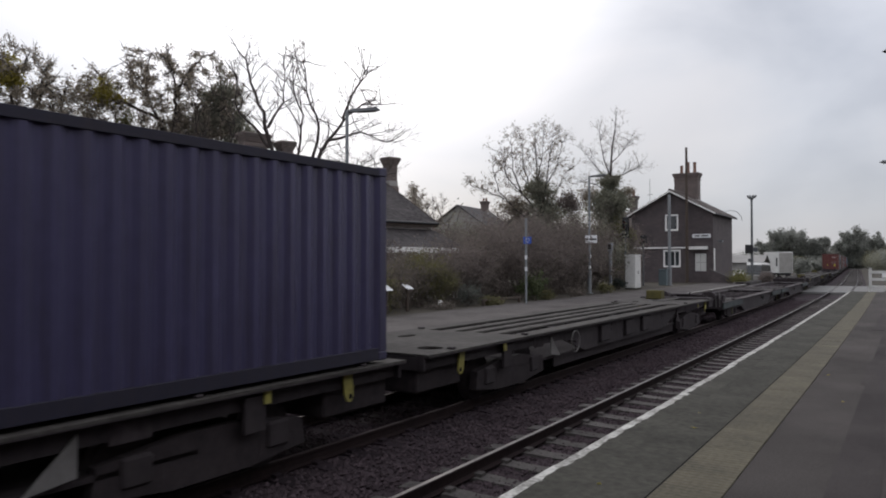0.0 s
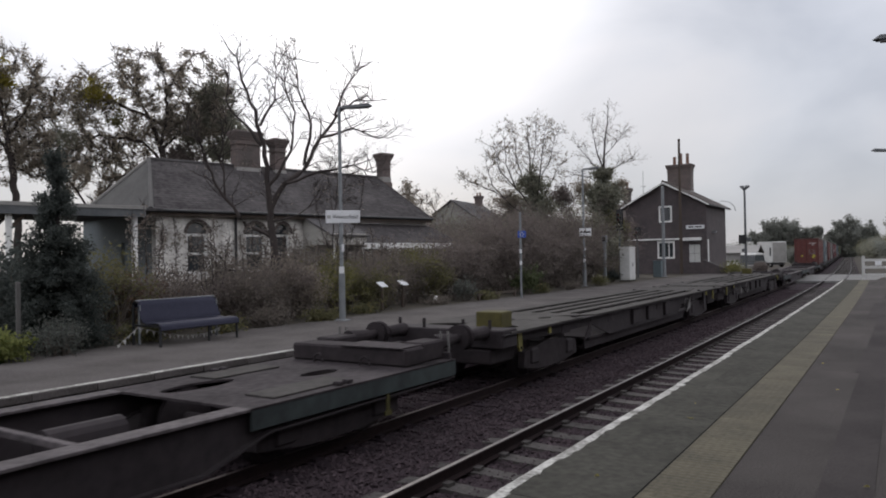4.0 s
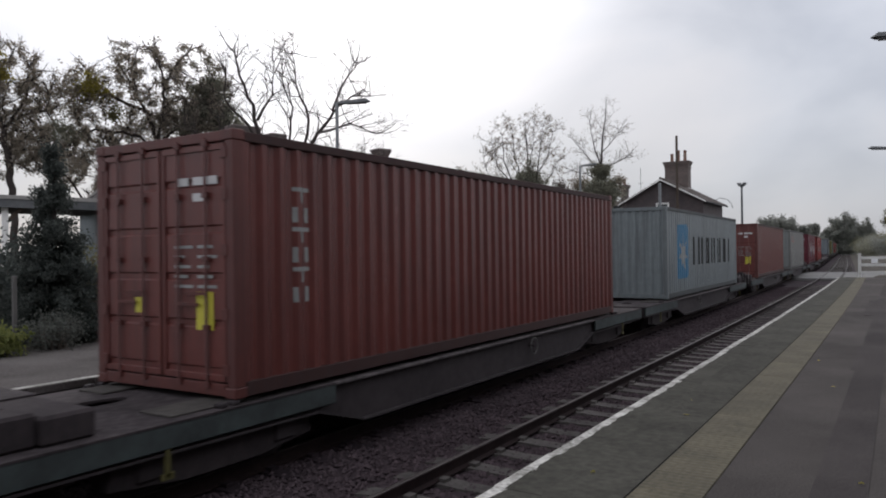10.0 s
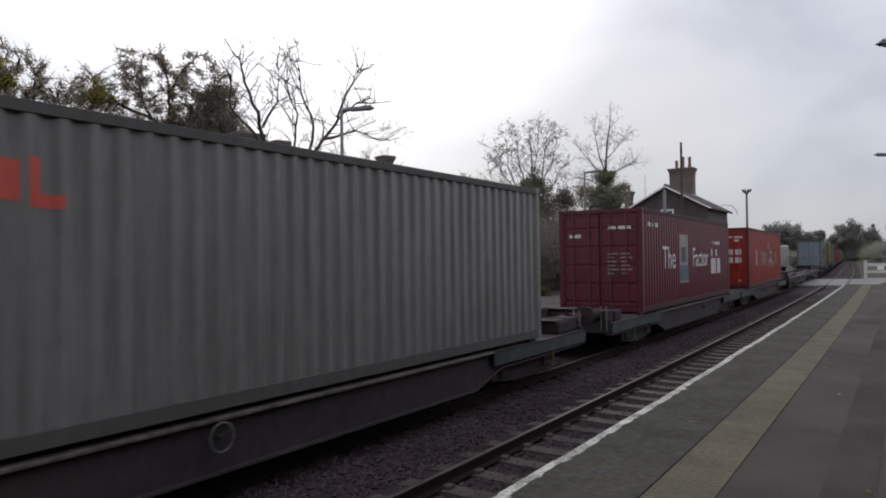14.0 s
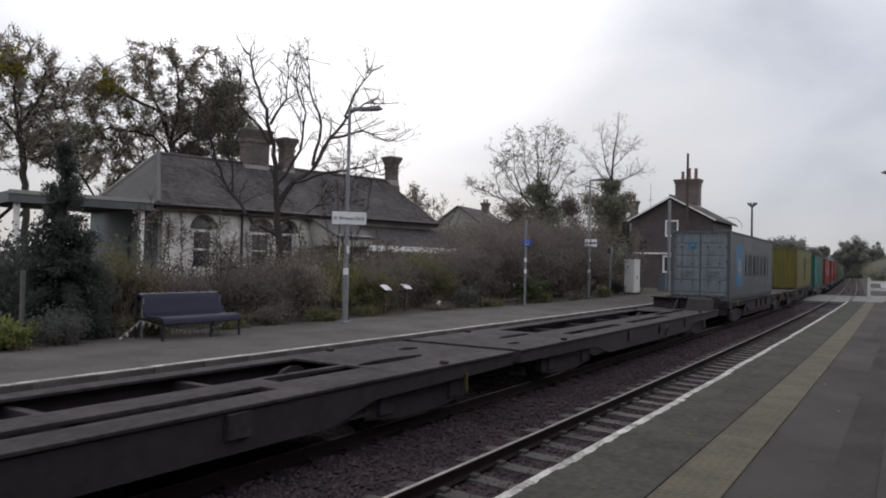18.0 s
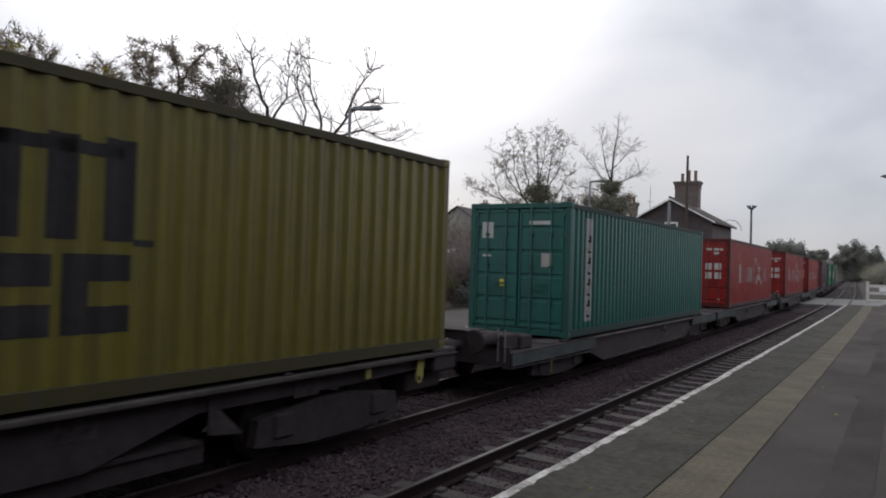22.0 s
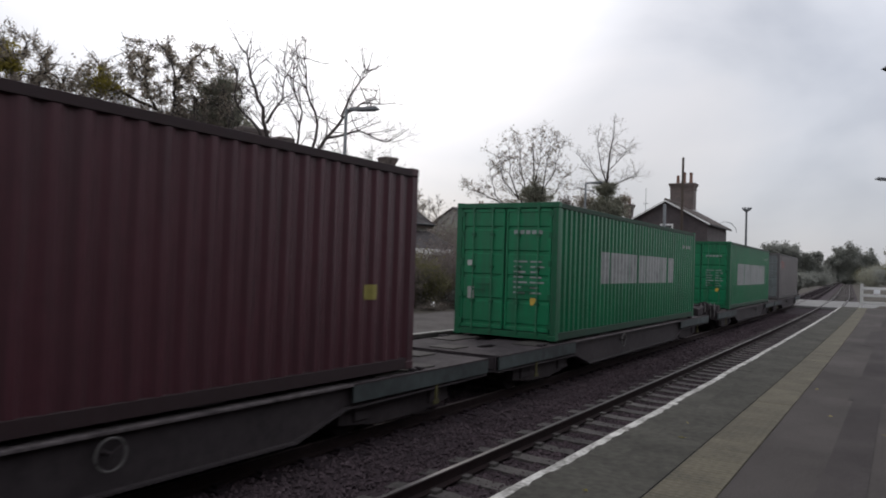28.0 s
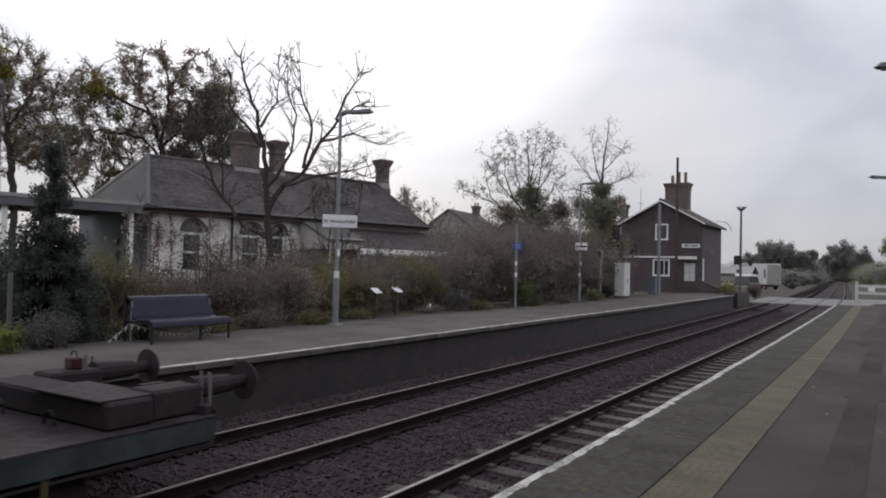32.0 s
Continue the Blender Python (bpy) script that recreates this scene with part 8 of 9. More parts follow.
tree("oak_tree", "broad oak with twisting limbs and an ivied side", -34.0, 24.7, -0.2, 23,
     [[(0.45, 0.0), (0.5, 3.5), (0.52, 6.9), (0.47, 7.5), (0.42, 8.2)], [(0.4, 7.8), (-0.04, 9.1), (-0.96, 10.9), (-1.7, 12.2), (-1.88, 12.8)], [(0.45, 7.9), (0.66, 9.4), (0.69, 11.3), (0.2, 13.0)],
      [(0.7, 10.5), (1.12, 11.9), (1.99, 13.0), (2.6, 13.3)], [(0.3, 7.3), (-0.2, 7.8), (-0.7, 8.25), (-1.4, 8.5)], [(0.6, 7.9), (1.2, 8.7), (2.1, 9.5), (3.1, 10.8)], [(-0.2, 9.6), (-1.6, 10.1), (-2.7, 10.9), (-3.4, 12.0)],
      [(-0.9, 8.3), (-2.2, 8.5), (-3.4, 8.2), (-4.0, 7.6)], [(-0.7, 10.4), (-0.9, 11.8), (-0.6, 12.9)], [(1.2, 8.7), (2.2, 8.6), (3.2, 8.8)]],
     [(0.2, 0, 11.3, 3.2, 2.6, 2.2, 330), (0.6, 0, 9.3, 2.4, 1.8, 1.4, 190), (-3.0, 0, 10.3, 1.4, 1.6, 1.7, 260), (3.2, 0, 10.6, 1.5, 1.5, 2.0, 170), (-2.7, 0, 7.6, 2.0, 1.5, 1.2, 230)], 0.26, 0.42, 1.7, 0.014, 0.36, 21000, 0.12, 0.06, "leaf_brown", 3000, 0.6,
     [("ivy", 3.3, 0.4, 11.2, 1.15, 1.2, 1.3, 3200, 0.07, "leaf_ivy"), ("ivy", 2.5, 0.5, 9.8, 1.35, 1.2, 1.5, 4600, 0.075, "leaf_ivy"), ("ivy", 3.7, 0.3, 9.5, 1.2, 1.1, 1.3, 4200, 0.075, "leaf_ivy"), ("ivy", 4.7, 0.2, 8.8, 0.8, 0.8, 0.6, 1200, 0.075, "leaf_ivy"), ("ivy", 1.6, 0.6, 7.6, 1.5, 1.0, 0.9, 4200, 0.07, "leaf_plum"), ("ivy", 3.6, 0.5, 8.0, 1.6, 1.0, 1.0, 4800, 0.07, "leaf_ivy"), ("ivy", 2.2, 0.4, 8.8, 1.2, 1.0, 0.9, 3000, 0.07, "leaf_ivy"),
      ("yellow_leaves", -2.8, -0.8, 10.4, 1.1, 0.9, 0.75, 1900, 0.066, "leaf_yellow"), ("yellow_leaves", -1.7, -0.7, 9.2, 0.7, 0.7, 0.8, 700, 0.06, "leaf_moss"), ("brown_leaves", -3.5, 0.2, 9.5, 1.1, 1.2, 1.2, 1300, 0.06, "leaf_brown"), ("brown_leaves", 0.9, 0.6, 9.2, 1.7, 1.2, 1.4, 2600, 0.066, "leaf_brown"), ("brown_leaves", -0.6, 0.6, 8.6, 1.6, 1.0, 0.9, 1100, 0.066, "leaf_brown")], 0.16, 1.8, 0.35, 20, pipe=2.1)
tree("oak_tree", "brown oak branches hanging behind the station roof", -37.5, 23.2, -0.2, 37, [[(0, 0.0), (0, 3), (0.1, 5)], [(0.1, 4.6), (-1.0, 6.2), (-2.0, 7.4)], [(0.1, 4.8), (1.2, 6.4), (2.4, 7.0)]],
     [(0.0, 0, 7.5, 3.2, 2.2, 1.7, 300), (0.2, 0, 6.0, 2.6, 1.6, 0.8, 120)], 0.28, 0.44, 2.0, 0.014, 0.34, 9500, 0.12, 0.064, "leaf_brown", 1800, 0.6, (), 0.16, 1.2, 0.35, 20)
# the bare tree before the station: long limbs with slender forking shoots
def twiggy_tree(name, label, x, y, z, seed, limbs, girths, low=3.2, shoots=(0.5, 0.95), leaves=900, size=0.022, leaf="leaf_brown", extra=()):
    n = Vector((x, y, 0)).normalized()
    ob = thing(name, pose(x, y, z, 0, 0, math.degrees(math.atan2(-n.x, n.y))), label, "tree")
    w = Wood(seed)
    r = w.r
    for limb, girth in zip(limbs, girths):
        side = r.uniform(-0.9, 0.9) if girth < 0.1 else 0.0
        pts = []
        for k in range(len(limb) - 1):
            for q in range(3):
                u = (k + q / 3) / (len(limb) - 1)
                a, b = limb[k], limb[k + 1]
                pts.append(Vector((a[0] + (b[0] - a[0]) * q / 3 + r.gauss(0, 0.025), side * u, a[1] + (b[1] - a[1]) * q / 3 + r.gauss(0, 0.02))))
        pts.append(Vector((limb[-1][0], side, limb[-1][1])))
        w.limb(pts, [girth * (1 - 0.82 * k / (len(pts) - 1)) for k in range(len(pts))], 8)
        for k in range(max(2, len(pts) // 3), len(pts)):
            if pts[k].z < low:
                continue
            way = (pts[k] - pts[k - 1]).normalized()
            for _ in range(2 if k < len(pts) - 1 else 3):
                out = Vector((r.gauss(0, 0.75), r.gauss(0, 0.5), r.gauss(0.25, 0.45)))
                w.grow(pts[k], way * 0.8 + out, r.uniform(*shoots), 0.016, 0, 2, (4, 3), 0.16, 0.05, 0.62, 5)
    part("trunk", w.mesh("trunk", M["bark"]), None, ob, "dark trunk, limbs and long bare twigs")
    v, f = leaf_cloud(w.twigs, leaves, 0.03, size, seed)
    part("last_leaves", soup("last_leaves", v, f, M[leaf]), None, ob, "small thin autumn leaves")
    leaf_masses(ob, seed, extra)


twiggy_tree("bare_tree", "leafless spreading tree with fine twigs by the platform", -15.4, 15.2, -0.15, 5,
     [[(-0.02, 0.0), (-0.05, 1.75), (-0.1, 2.75), (-0.14, 3.2), (-0.21, 4.1), (-0.32, 5.0), (-0.51, 6.0), (-0.88, 6.9), (-1.0, 7.55)], [(-0.14, 3.2), (0.29, 3.9), (0.87, 4.45), (1.36, 5.3), (1.85, 6.05), (2.4, 6.55), (3.0, 6.6)],
      [(0.87, 4.45), (1.05, 5.6), (0.72, 6.6), (0.6, 7.4)], [(1.75, 5.95), (2.24, 7.0), (2.49, 7.5)], [(-0.08, 2.35), (-0.86, 2.75), (-1.36, 3.5), (-1.76, 4.2), (-2.02, 5.0), (-2.37, 5.4)],
      [(-0.32, 5.0), (-0.84, 5.7), (-1.35, 6.3), (-1.28, 7.1)], [(-0.4, 5.6), (0.02, 6.45), (0.09, 7.4)], [(1.36, 5.3), (2.28, 5.55), (3.1, 5.3)], [(-0.15, 3.8), (0.46, 4.85), (0.58, 5.9), (0.31, 6.6)],
      [(0.29, 3.9), (1.3, 4.3), (2.3, 4.5), (2.9, 4.3)], [(-0.1, 2.8), (0.6, 3.0), (1.2, 3.4)], [(-1.36, 3.5), (-1.5, 4.6), (-1.3, 5.6)]],
     (0.125, 0.085, 0.05, 0.04, 0.065, 0.05, 0.045, 0.045, 0.05, 0.045, 0.035, 0.035))
tree("bare_tree", "thin bare sapling with many rising stems", -16.4, 19.3, -0.15, 9,
     [[(-0.25, 0, 0), (-0.3, 0, 1.6), (-0.25, 0, 3.2), (-0.45, 0, 4.6)], [(-0.28, 0, 1.2), (-0.1, 0, 2.6), (0.1, 0, 4.0), (0.35, 0, 5.2)], [(-0.3, 0, 1.5), (-0.7, 0, 2.8), (-0.9, 0, 4.2)], [(-0.25, 0, 0.8), (0.3, 0, 2.2), (0.7, 0, 3.6), (0.8, 0, 4.4)], [(-0.26, 0, 2.6), (-0.1, 0, 4.2), (-0.2, 0, 5.6)]],
     [(-0.1, 0, 4.4, 0.9, 0.7, 1.3, 150)], 0.14, 0.22, 1.0, 0.0055, 0.07, 380, 0.06, 0.025, "leaf_brown", 900, 0.4, (), 0.1)
# the dark conifer
con = thing("conifer", pose(-14.02, 7.97, -0.15), "dark bushy conifer beside the platform", "tree")
part("trunk", Geo().tube([(0, 0, -0.1), (0, 0, 1.5), (0.05, 0, 3.8)], [0.1, 0.07, 0.01], 8), M["bark"], con)
gg = np.random.default_rng(3)
boughs = []
for k in range(150):
    h_ = 3.7 * (1 - math.sqrt(gg.uniform(0, 1))) + 0.1
    out_, a_ = (0.10 + 0.98 * (1 - h_ / 3.95) ** 0.95) * gg.uniform(0.55, 1.15), gg.uniform(0, 2 * math.pi)
    for q in range(7):
        w_ = (q + 1) / 7
        boughs.append((out_ * w_ * math.cos(a_), out_ * w_ * math.sin(a_), max(h_ + 0.16 * w_ - 0.34 * w_ * w_ * out_, 0.03)))
for k in range(30):
    boughs.append((gg.normal(0, 0.035), gg.normal(0, 0.035), 2.9 + 1.0 * k / 30))
v_, f_ = leaf_cloud(np.array(boughs), 64000, 0.07, 0.03, 3)
v_[:, 2] = np.maximum(v_[:, 2], 0.02)
part("crown", soup("crown", v_, f_, M["leaf_dark"]), None, con, "drooping dark needle boughs")

# middle distance
twiggy_tree("birch_tree", "half-bare tree with small leaves and dark ivy low down", -19.2, 39.0, -0.2, 51,
     [[(0.85, 0.0), (0.9, 2.0), (0.9, 4.0), (0.8, 5.2), (0.6, 6.6), (0.5, 8.8)], [(0.8, 5.2), (0.1, 6.4), (-0.2, 7.6), (-0.25, 9.0)], [(0.85, 4.4), (-0.3, 5.8), (-0.8, 7.2), (-0.9, 8.6)], [(-0.3, 5.8), (-1.2, 6.8), (-1.5, 8.1)], [(0.9, 3.6), (-0.6, 4.8), (-1.6, 5.9), (-2.0, 7.3)],
      [(-1.3, 5.5), (-2.3, 6.0), (-3.0, 6.2)], [(0.85, 5.0), (1.2, 6.4), (1.3, 7.8), (1.5, 9.1)], [(1.2, 6.4), (1.8, 7.4), (2.1, 8.8)], [(0.9, 4.6), (1.7, 5.8), (2.4, 7.2)], [(0.6, 6.6), (0.9, 7.8), (0.95, 8.9)]],
     (0.13, 0.055, 0.06, 0.04, 0.06, 0.04, 0.05, 0.035, 0.045, 0.035), 4.2, (0.5, 1.0), 6500, 0.04, "leaf_brown",
     [("ivy", 0.7, 0.2, 6.0, 1.0, 0.8, 1.35, 5200, 0.07, "leaf_ivy"), ("ivy", 1.0, 0.3, 4.7, 1.3, 1.0, 1.3, 5200, 0.07, "leaf_ivy"), ("brown_leaves", 2.5, 0.6, 5.2, 1.0, 0.9, 1.2, 2600, 0.06, "leaf_plum"), ("brown_leaves", -0.7, 0.4, 5.0, 1.3, 1.0, 1.1, 3000, 0.055, "leaf_brown")])
twiggy_tree("ash_tree", "ivy-clad tree with a bare twiggy top", -17.0, 47.2, -0.2, 63,
     [[(0, 0.0), (0, 3.0), (-0.05, 6.0), (-0.05, 7.6), (0.15, 9.4), (0.35, 10.9)], [(-0.05, 7.0), (-0.9, 8.2), (-1.6, 9.0)], [(-0.05, 7.2), (0.9, 7.6), (1.8, 8.0)], [(-0.05, 7.6), (-0.5, 9.0), (-0.7, 10.3)], [(0.05, 8.4), (0.8, 9.2), (1.3, 9.9)], [(0, 6.4), (-1.0, 7.0), (-1.9, 7.3)]],
     (0.15, 0.05, 0.05, 0.05, 0.04, 0.05), 6.6, (0.6, 1.1), 1800, 0.03, "leaf_brown",
     [("ivy", 0.0, 0, 2.8, 1.55, 1.4, 3.1, 13000, 0.075, "leaf_moss"), ("ivy", -0.05, 0, 5.4, 1.5, 1.2, 2.1, 12000, 0.075, "leaf_ivy"), ("ivy", -0.05, 0, 7.1, 0.85, 0.7, 1.0, 3200, 0.07, "leaf_ivy"), ("brown_leaves", -1.5, 0.2, 6.2, 0.9, 0.8, 1.2, 1500, 0.06, "leaf_brown"), ("brown_leaves", 1.2, 0.2, 6.4, 0.5, 0.5, 0.9, 500, 0.06, "leaf_brown")])
tree("small_tree", "thin half-bare tree beside the house roofs", -24.5, 37.5, -0.2, 71, [[(0, 0, 0), (0, 0, 2.0), (0.1, 0, 3.2)]], [(0.1, 0, 4.6, 1.3, 1.2, 1.4, 130)], 0.18, 0.3, 1.5, 0.008, 0.09, 700, 0.1, 0.05, "leaf_brown", 600, 0.35)
tree("small_tree", "small leafy treetop behind the station roof", -29.5, 38.5, -0.2, 77, [[(1.9, 0, 0), (1.9, 0, 2.5), (2.0, 0, 4.2)]], [(2.0, 0, 5.6, 1.0, 1.0, 1.5, 120)], 0.2, 0.34, 1.5, 0.01, 0.12, 2400, 0.14, 0.065, "leaf_brown", 400, 0.35)

# the hedge along the back of the far platform
rng = random.Random(20)
hedge = ["leaf_hedge", "leaf_plum", "leaf_hedge", "leaf_brown", "leaf_hedge", "leaf_moss", "leaf_plum", "leaf_hedge"]
SHRUB = {"leaf_moss": "olive-green shrub behind the platform", "leaf_lime": "yellow-green autumn shrub behind the platform", "leaf_plum": "dark plum-brown twiggy shrub behind the platform", "leaf_brown": "brown autumn shrub behind the platform"}


def hedge_top(y):
    return float(np.interp(y, (10, 13.5, 15, 17, 22, 24, 27.4, 29, 32, 37, 41, 45), (1.3, 1.5, 2.0, 2.15, 2.25, 2.6, 2.95, 3.6, 4.2, 4.7, 4.5, 2.9)))


yy = 10.6
k = 0
while yy < 44.5:
    lf = hedge[k % len(hedge)] if yy < 25 else ("leaf_plum", "leaf_plum", "leaf_hedge")[k % 3]
    h = hedge_top(yy) * rng.uniform(0.8, 1.1)
    near = yy < 24
    bush("shrub", SHRUB.get(lf, "dark twiggy overgrown shrub behind the platform"), "shrub",
         (-16.6 if yy > 38.5 else -15.4 if yy > 16.0 else -14.4) - rng.uniform(0.0, 0.9), yy, -0.15, 100 + k, rng.uniform(0.8, 1.2), rng.uniform(1.0, 1.4), h, 6500 if near else 8500, 0.032 if near else 0.045, lf, 16)
    if k % 2:
        bush("shrub", "tall dark bush in the old station garden", "shrub", -17.6 - rng.uniform(0, 1.5), yy + 0.8, -0.15, 200 + k, 1.3, 1.5, h * 1.08, 5000, 0.05, "leaf_plum" if yy > 24 else "leaf_hedge")
    yy += rng.uniform(1.3, 1.9)
    k += 1
for i, (x, y, rx, h, lf, n) in enumerate(((-14.75, 16.9, 0.55, 2.0, "leaf_lime", 2600), (-15.3, 22.2, 0.8, 2.35, "leaf_lime", 2600), (-15.0, 22.9, 0.7, 1.7, "leaf_moss", 3600), (-14.7, 9.6, 0.5, 2.2, "leaf_moss", 2600), (-14.6, 18.9, 0.8, 1.5, "leaf_moss", 3600), (-14.6, 14.6, 0.9, 1.9, "leaf_plum", 5200), (-14.6, 13.2, 0.8, 1.5, "leaf_plum", 4200))):
    bush("shrub", SHRUB[lf], "shrub", x, y, -0.15, 800 + i, rx, rx * 1.15, h, n, 0.034, lf, 12)
for i, (x, y, h) in enumerate(((-22.5, 37, 4.6), (-20.5, 38.5, 5.0), (-19.0, 40.5, 5.0), (-18.2, 43.5, 5.4), (-17.4, 46, 5.4), (-16.6, 48.5, 4.6), (-18.3, 37.5, 4.3), (-21.5, 33, 3.8), (-23.5, 36, 4.0), (-20.2, 36.5, 3.4), (-19.0, 43, 4.4), (-18.0, 51, 3.6), (-22.5, 42, 4.6), (-26, 40, 4.2), (-21, 29.5, 2.8), (-19.3, 31.5, 3.0))):
    bush("large_shrub", "large dense dark shrub beside the station", "shrub", x, y, -0.2, 300 + i, 1.9, 2.0, h, 9500, 0.055, "leaf_plum" if i % 3 else "leaf_ivy", 6)
# low weeds along the back of the platform, and bare upright stems before the white wall
for i, (x, y, h) in enumerate(((-13.4, 11.6, 0.4), (-13.5, 13.1, 0.55), (-13.4, 14.9, 0.35), (-13.9, 17.3, 0.3), (-13.9, 21.4, 0.3), (-13.6, 24.6, 0.35), (-13.6, 29.5, 0.5), (-13.6, 33, 0.45), (-13.7, 37, 0.6), (-13.4, 9.4, 0.5))):
    bush("weed_clump", "low green weeds at the platform's back", "plant", x, y, -0.15, 700 + i, 0.45, 0.7, h, 1300, 0.034, ("leaf_olive", "leaf_hedge", "leaf_moss")[i % 3], 5)
for i, (x, y, h) in enumerate(((-15.4, 10.9, 3.0), (-15.6, 11.9, 2.7), (-15.2, 12.7, 2.4), (-15.8, 13.3, 2.8), (-16.2, 16.8, 2.6), (-16.4, 21.0, 2.7), (-15.5, 14.4, 2.6), (-15.9, 15.5, 2.9), (-15.9, 18.0, 2.5), (-16.3, 19.4, 2.8))):
    tree("sapling", "thin upright leafy stems before the white wall", x, y, -0.15, 720 + i, [[(0, 0.0), (0.05, h * 0.4), (0.0, h)], [(0, 0.0), (0.3, h * 0.5), (0.4, h * 0.85)], [(0, 0.0), (-0.25, h * 0.5), (-0.3, h * 0.9)]],
         [(0.05, 0, h * 0.7, 0.5, 0.4, h * 0.3, 40)], 0.12, 0.22, 0.7, 0.006, 0.022, 420, 0.07, 0.035, "leaf_hedge", 120, 0.3)
# left-hand garden
bush("grass_clump", "bright yellow-green ornamental grass clump", "plant", -13.0, 6.35, -0.15, 401, 0.5, 0.5, 0.55, 3000, 0.045, "leaf_grass", 4)
bush("lavender_bush", "low grey-green lavender bush", "plant", -13.1, 7.45, -0.15, 402, 0.65, 0.7, 0.75, 4200, 0.026, "leaf_grey", 26)
bush("shrub", "dark garden shrub behind the conifer", "shrub", -16.2, 8.3, -0.15, 403, 1.4, 1.5, 2.0, 5000, 0.06, "leaf_dark")
bush("shrub", "dark garden shrub under the canopy", "shrub", -18.5, 9.5, -0.15, 404, 1.6, 1.6, 2.0, 5000, 0.06, "leaf_dark")
bush("shrub", "dark ragged shrub at the end of the garden", "shrub", -16.4, 6.4, -0.15, 405, 1.3, 1.4, 1.5, 4000, 0.06, "leaf_hedge")
bush("shrub", "twiggy shrub behind the bench", "shrub", -15.2, 10.4, -0.15, 406, 0.8, 0.9, 1.5, 2400, 0.045, "leaf_red", 14)
bush("flowering_plant", "small pale green plant at the platform's back", "plant", -13.95, 23.5, -0.15, 407, 0.4, 0.6, 1.0, 900, 0.045, "leaf_grey", 12)
bush("flowering_plant", "green bush beside the sign post", "plant", -13.75, 28.6, -0.15, 408, 0.55, 0.6, 1.3, 1700, 0.055, "leaf_green", 8)
post_ = thing("garden_post", pose(-13.6, 7.0, -0.15), "weathered grey wooden post among garden plants", "post")
part("post", Geo().box(-0.035, 0.035, -0.035, 0.035, -0.1, 1.38), M["hip_grey"], post_, bevel=0.01)
stone = thing("white_stone", pose(-14.05, 21.6, -0.15), "upright white painted stone at the hedge", "stone")
part("stone", Geo().tube([(0, 0, -0.05), (0, 0, 0.2), (0.02, 0, 0.33)], [0.09, 0.1, 0.05], 8), M["white_paint"], stone, smooth=True)
hurdle = thing("low_rail", pose(-13.6, 23.8, -0.15), "low dark timber rail along the platform's back", "rail")
part("rail", Geo().box(-0.03, 0.03, 0, 3.2, 0.2, 0.28), M["wood_dark"], hurdle, bevel=0.01)
for yq in (0.1, 1.6, 3.1):
    part("post", Geo().box(-0.05, 0.05, yq - 0.05, yq + 0.05, -0.05, 0.3), M["wood_dark"], hurdle, bevel=0.01)

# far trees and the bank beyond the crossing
tree("far_tree", "rounded dark tree beyond the crossing", -28.4, 226, -1.0, 81, [[(0, 0, 0), (0, 0, 3)]], [(0, 0, 7.0, 7.2, 5, 4.4, 160)], 0.7, 1.2, 5, 0.05, 0.4, 5000, 0.4, 0.24, "leaf_haze", 0, 0.3,
     [("leaf_mass", -0.4, 0, 7.4, 6.0, 4.5, 4.9, 24000, 0.24, "leaf_haze"), ("leaf_mass", -5.6, 0, 4.4, 4.4, 3.5, 4.2, 15000, 0.24, "leaf_haze"), ("leaf_mass", 5.2, 0, 5.2, 4.8, 3.5, 4.6, 16000, 0.24, "leaf_haze"), ("leaf_mass", 8.3, 0, 8.0, 1.9, 1.6, 1.5, 3000, 0.22, "leaf_haze"), ("leaf_mass", 8.2, 0, 3.6, 2.2, 2.0, 3.4, 5000, 0.24, "leaf_haze"), ("leaf_mass", 0.6, -3, 2.2, 5.0, 2.5, 2.6, 5000, 0.24, "leaf_olive")])
tree("far_tree", "rounded dark tree further along the railway", -17.5, 300, -1.0, 83, [[(0, 0, 0), (0, 0, 3)]], [(0, 0, 8.0, 7.4, 5, 4.4, 160)], 0.7, 1.2, 5, 0.05, 0.4, 5000, 0.4, 0.26, "leaf_haze", 0, 0.3,
     [("leaf_mass", 0, 0, 8.2, 7.0, 4.5, 5.6, 26000, 0.28, "leaf_haze"), ("leaf_mass", -4.6, 0, 4.4, 5.0, 3.5, 5.0, 15000, 0.28, "leaf_haze"), ("leaf_mass", 6.4, 0, 6.4, 5.2, 3.5, 5.4, 17000, 0.28, "leaf_haze"), ("leaf_mass", 1.0, -1, 2.2, 6.4, 3.0, 3.0, 14000, 0.28, "leaf_haze")])
tree("far_tree", "dark tree beside the far end of the line", -22.0, 240, -1.0, 85, [[(0, 0, 0), (0, 0, 2)]], [(0, 0, 4, 3, 3, 2.5, 90)], 0.7, 1.2, 5, 0.05, 0.35, 3000, 0.6, 0.28, "leaf_haze", 0, 0.3, [("leaf_mass", 0, 0, 3.4, 3.4, 3.0, 3.2, 7000, 0.28, "leaf_haze")])
for i_, (x_, y_, w_, h_) in enumerate(((-25, 150, 5, 3.0), (-31, 165, 6, 3.6), (-22, 190, 5, 3.2), (-19.5, 215, 5, 3.0), (-29, 125, 5, 2.6), (-17.2, 170, 2.0, 2.2), (-26, 260, 9, 4.6), (-14.85, 132, 1.3, 2.7), (-27.5, 140, 4.0, 3.0), (-40, 255, 9, 6.0), (-20.0, 320, 9, 6.0))):
    bush("field_hedge", "distant dark hedge beside the railway", "hedge", x_, y_, -1.0, 600 + i_, w_, w_ * 0.6, h_, 6500, 0.15, "leaf_haze" if y_ > 126 else "leaf_plum", 4)
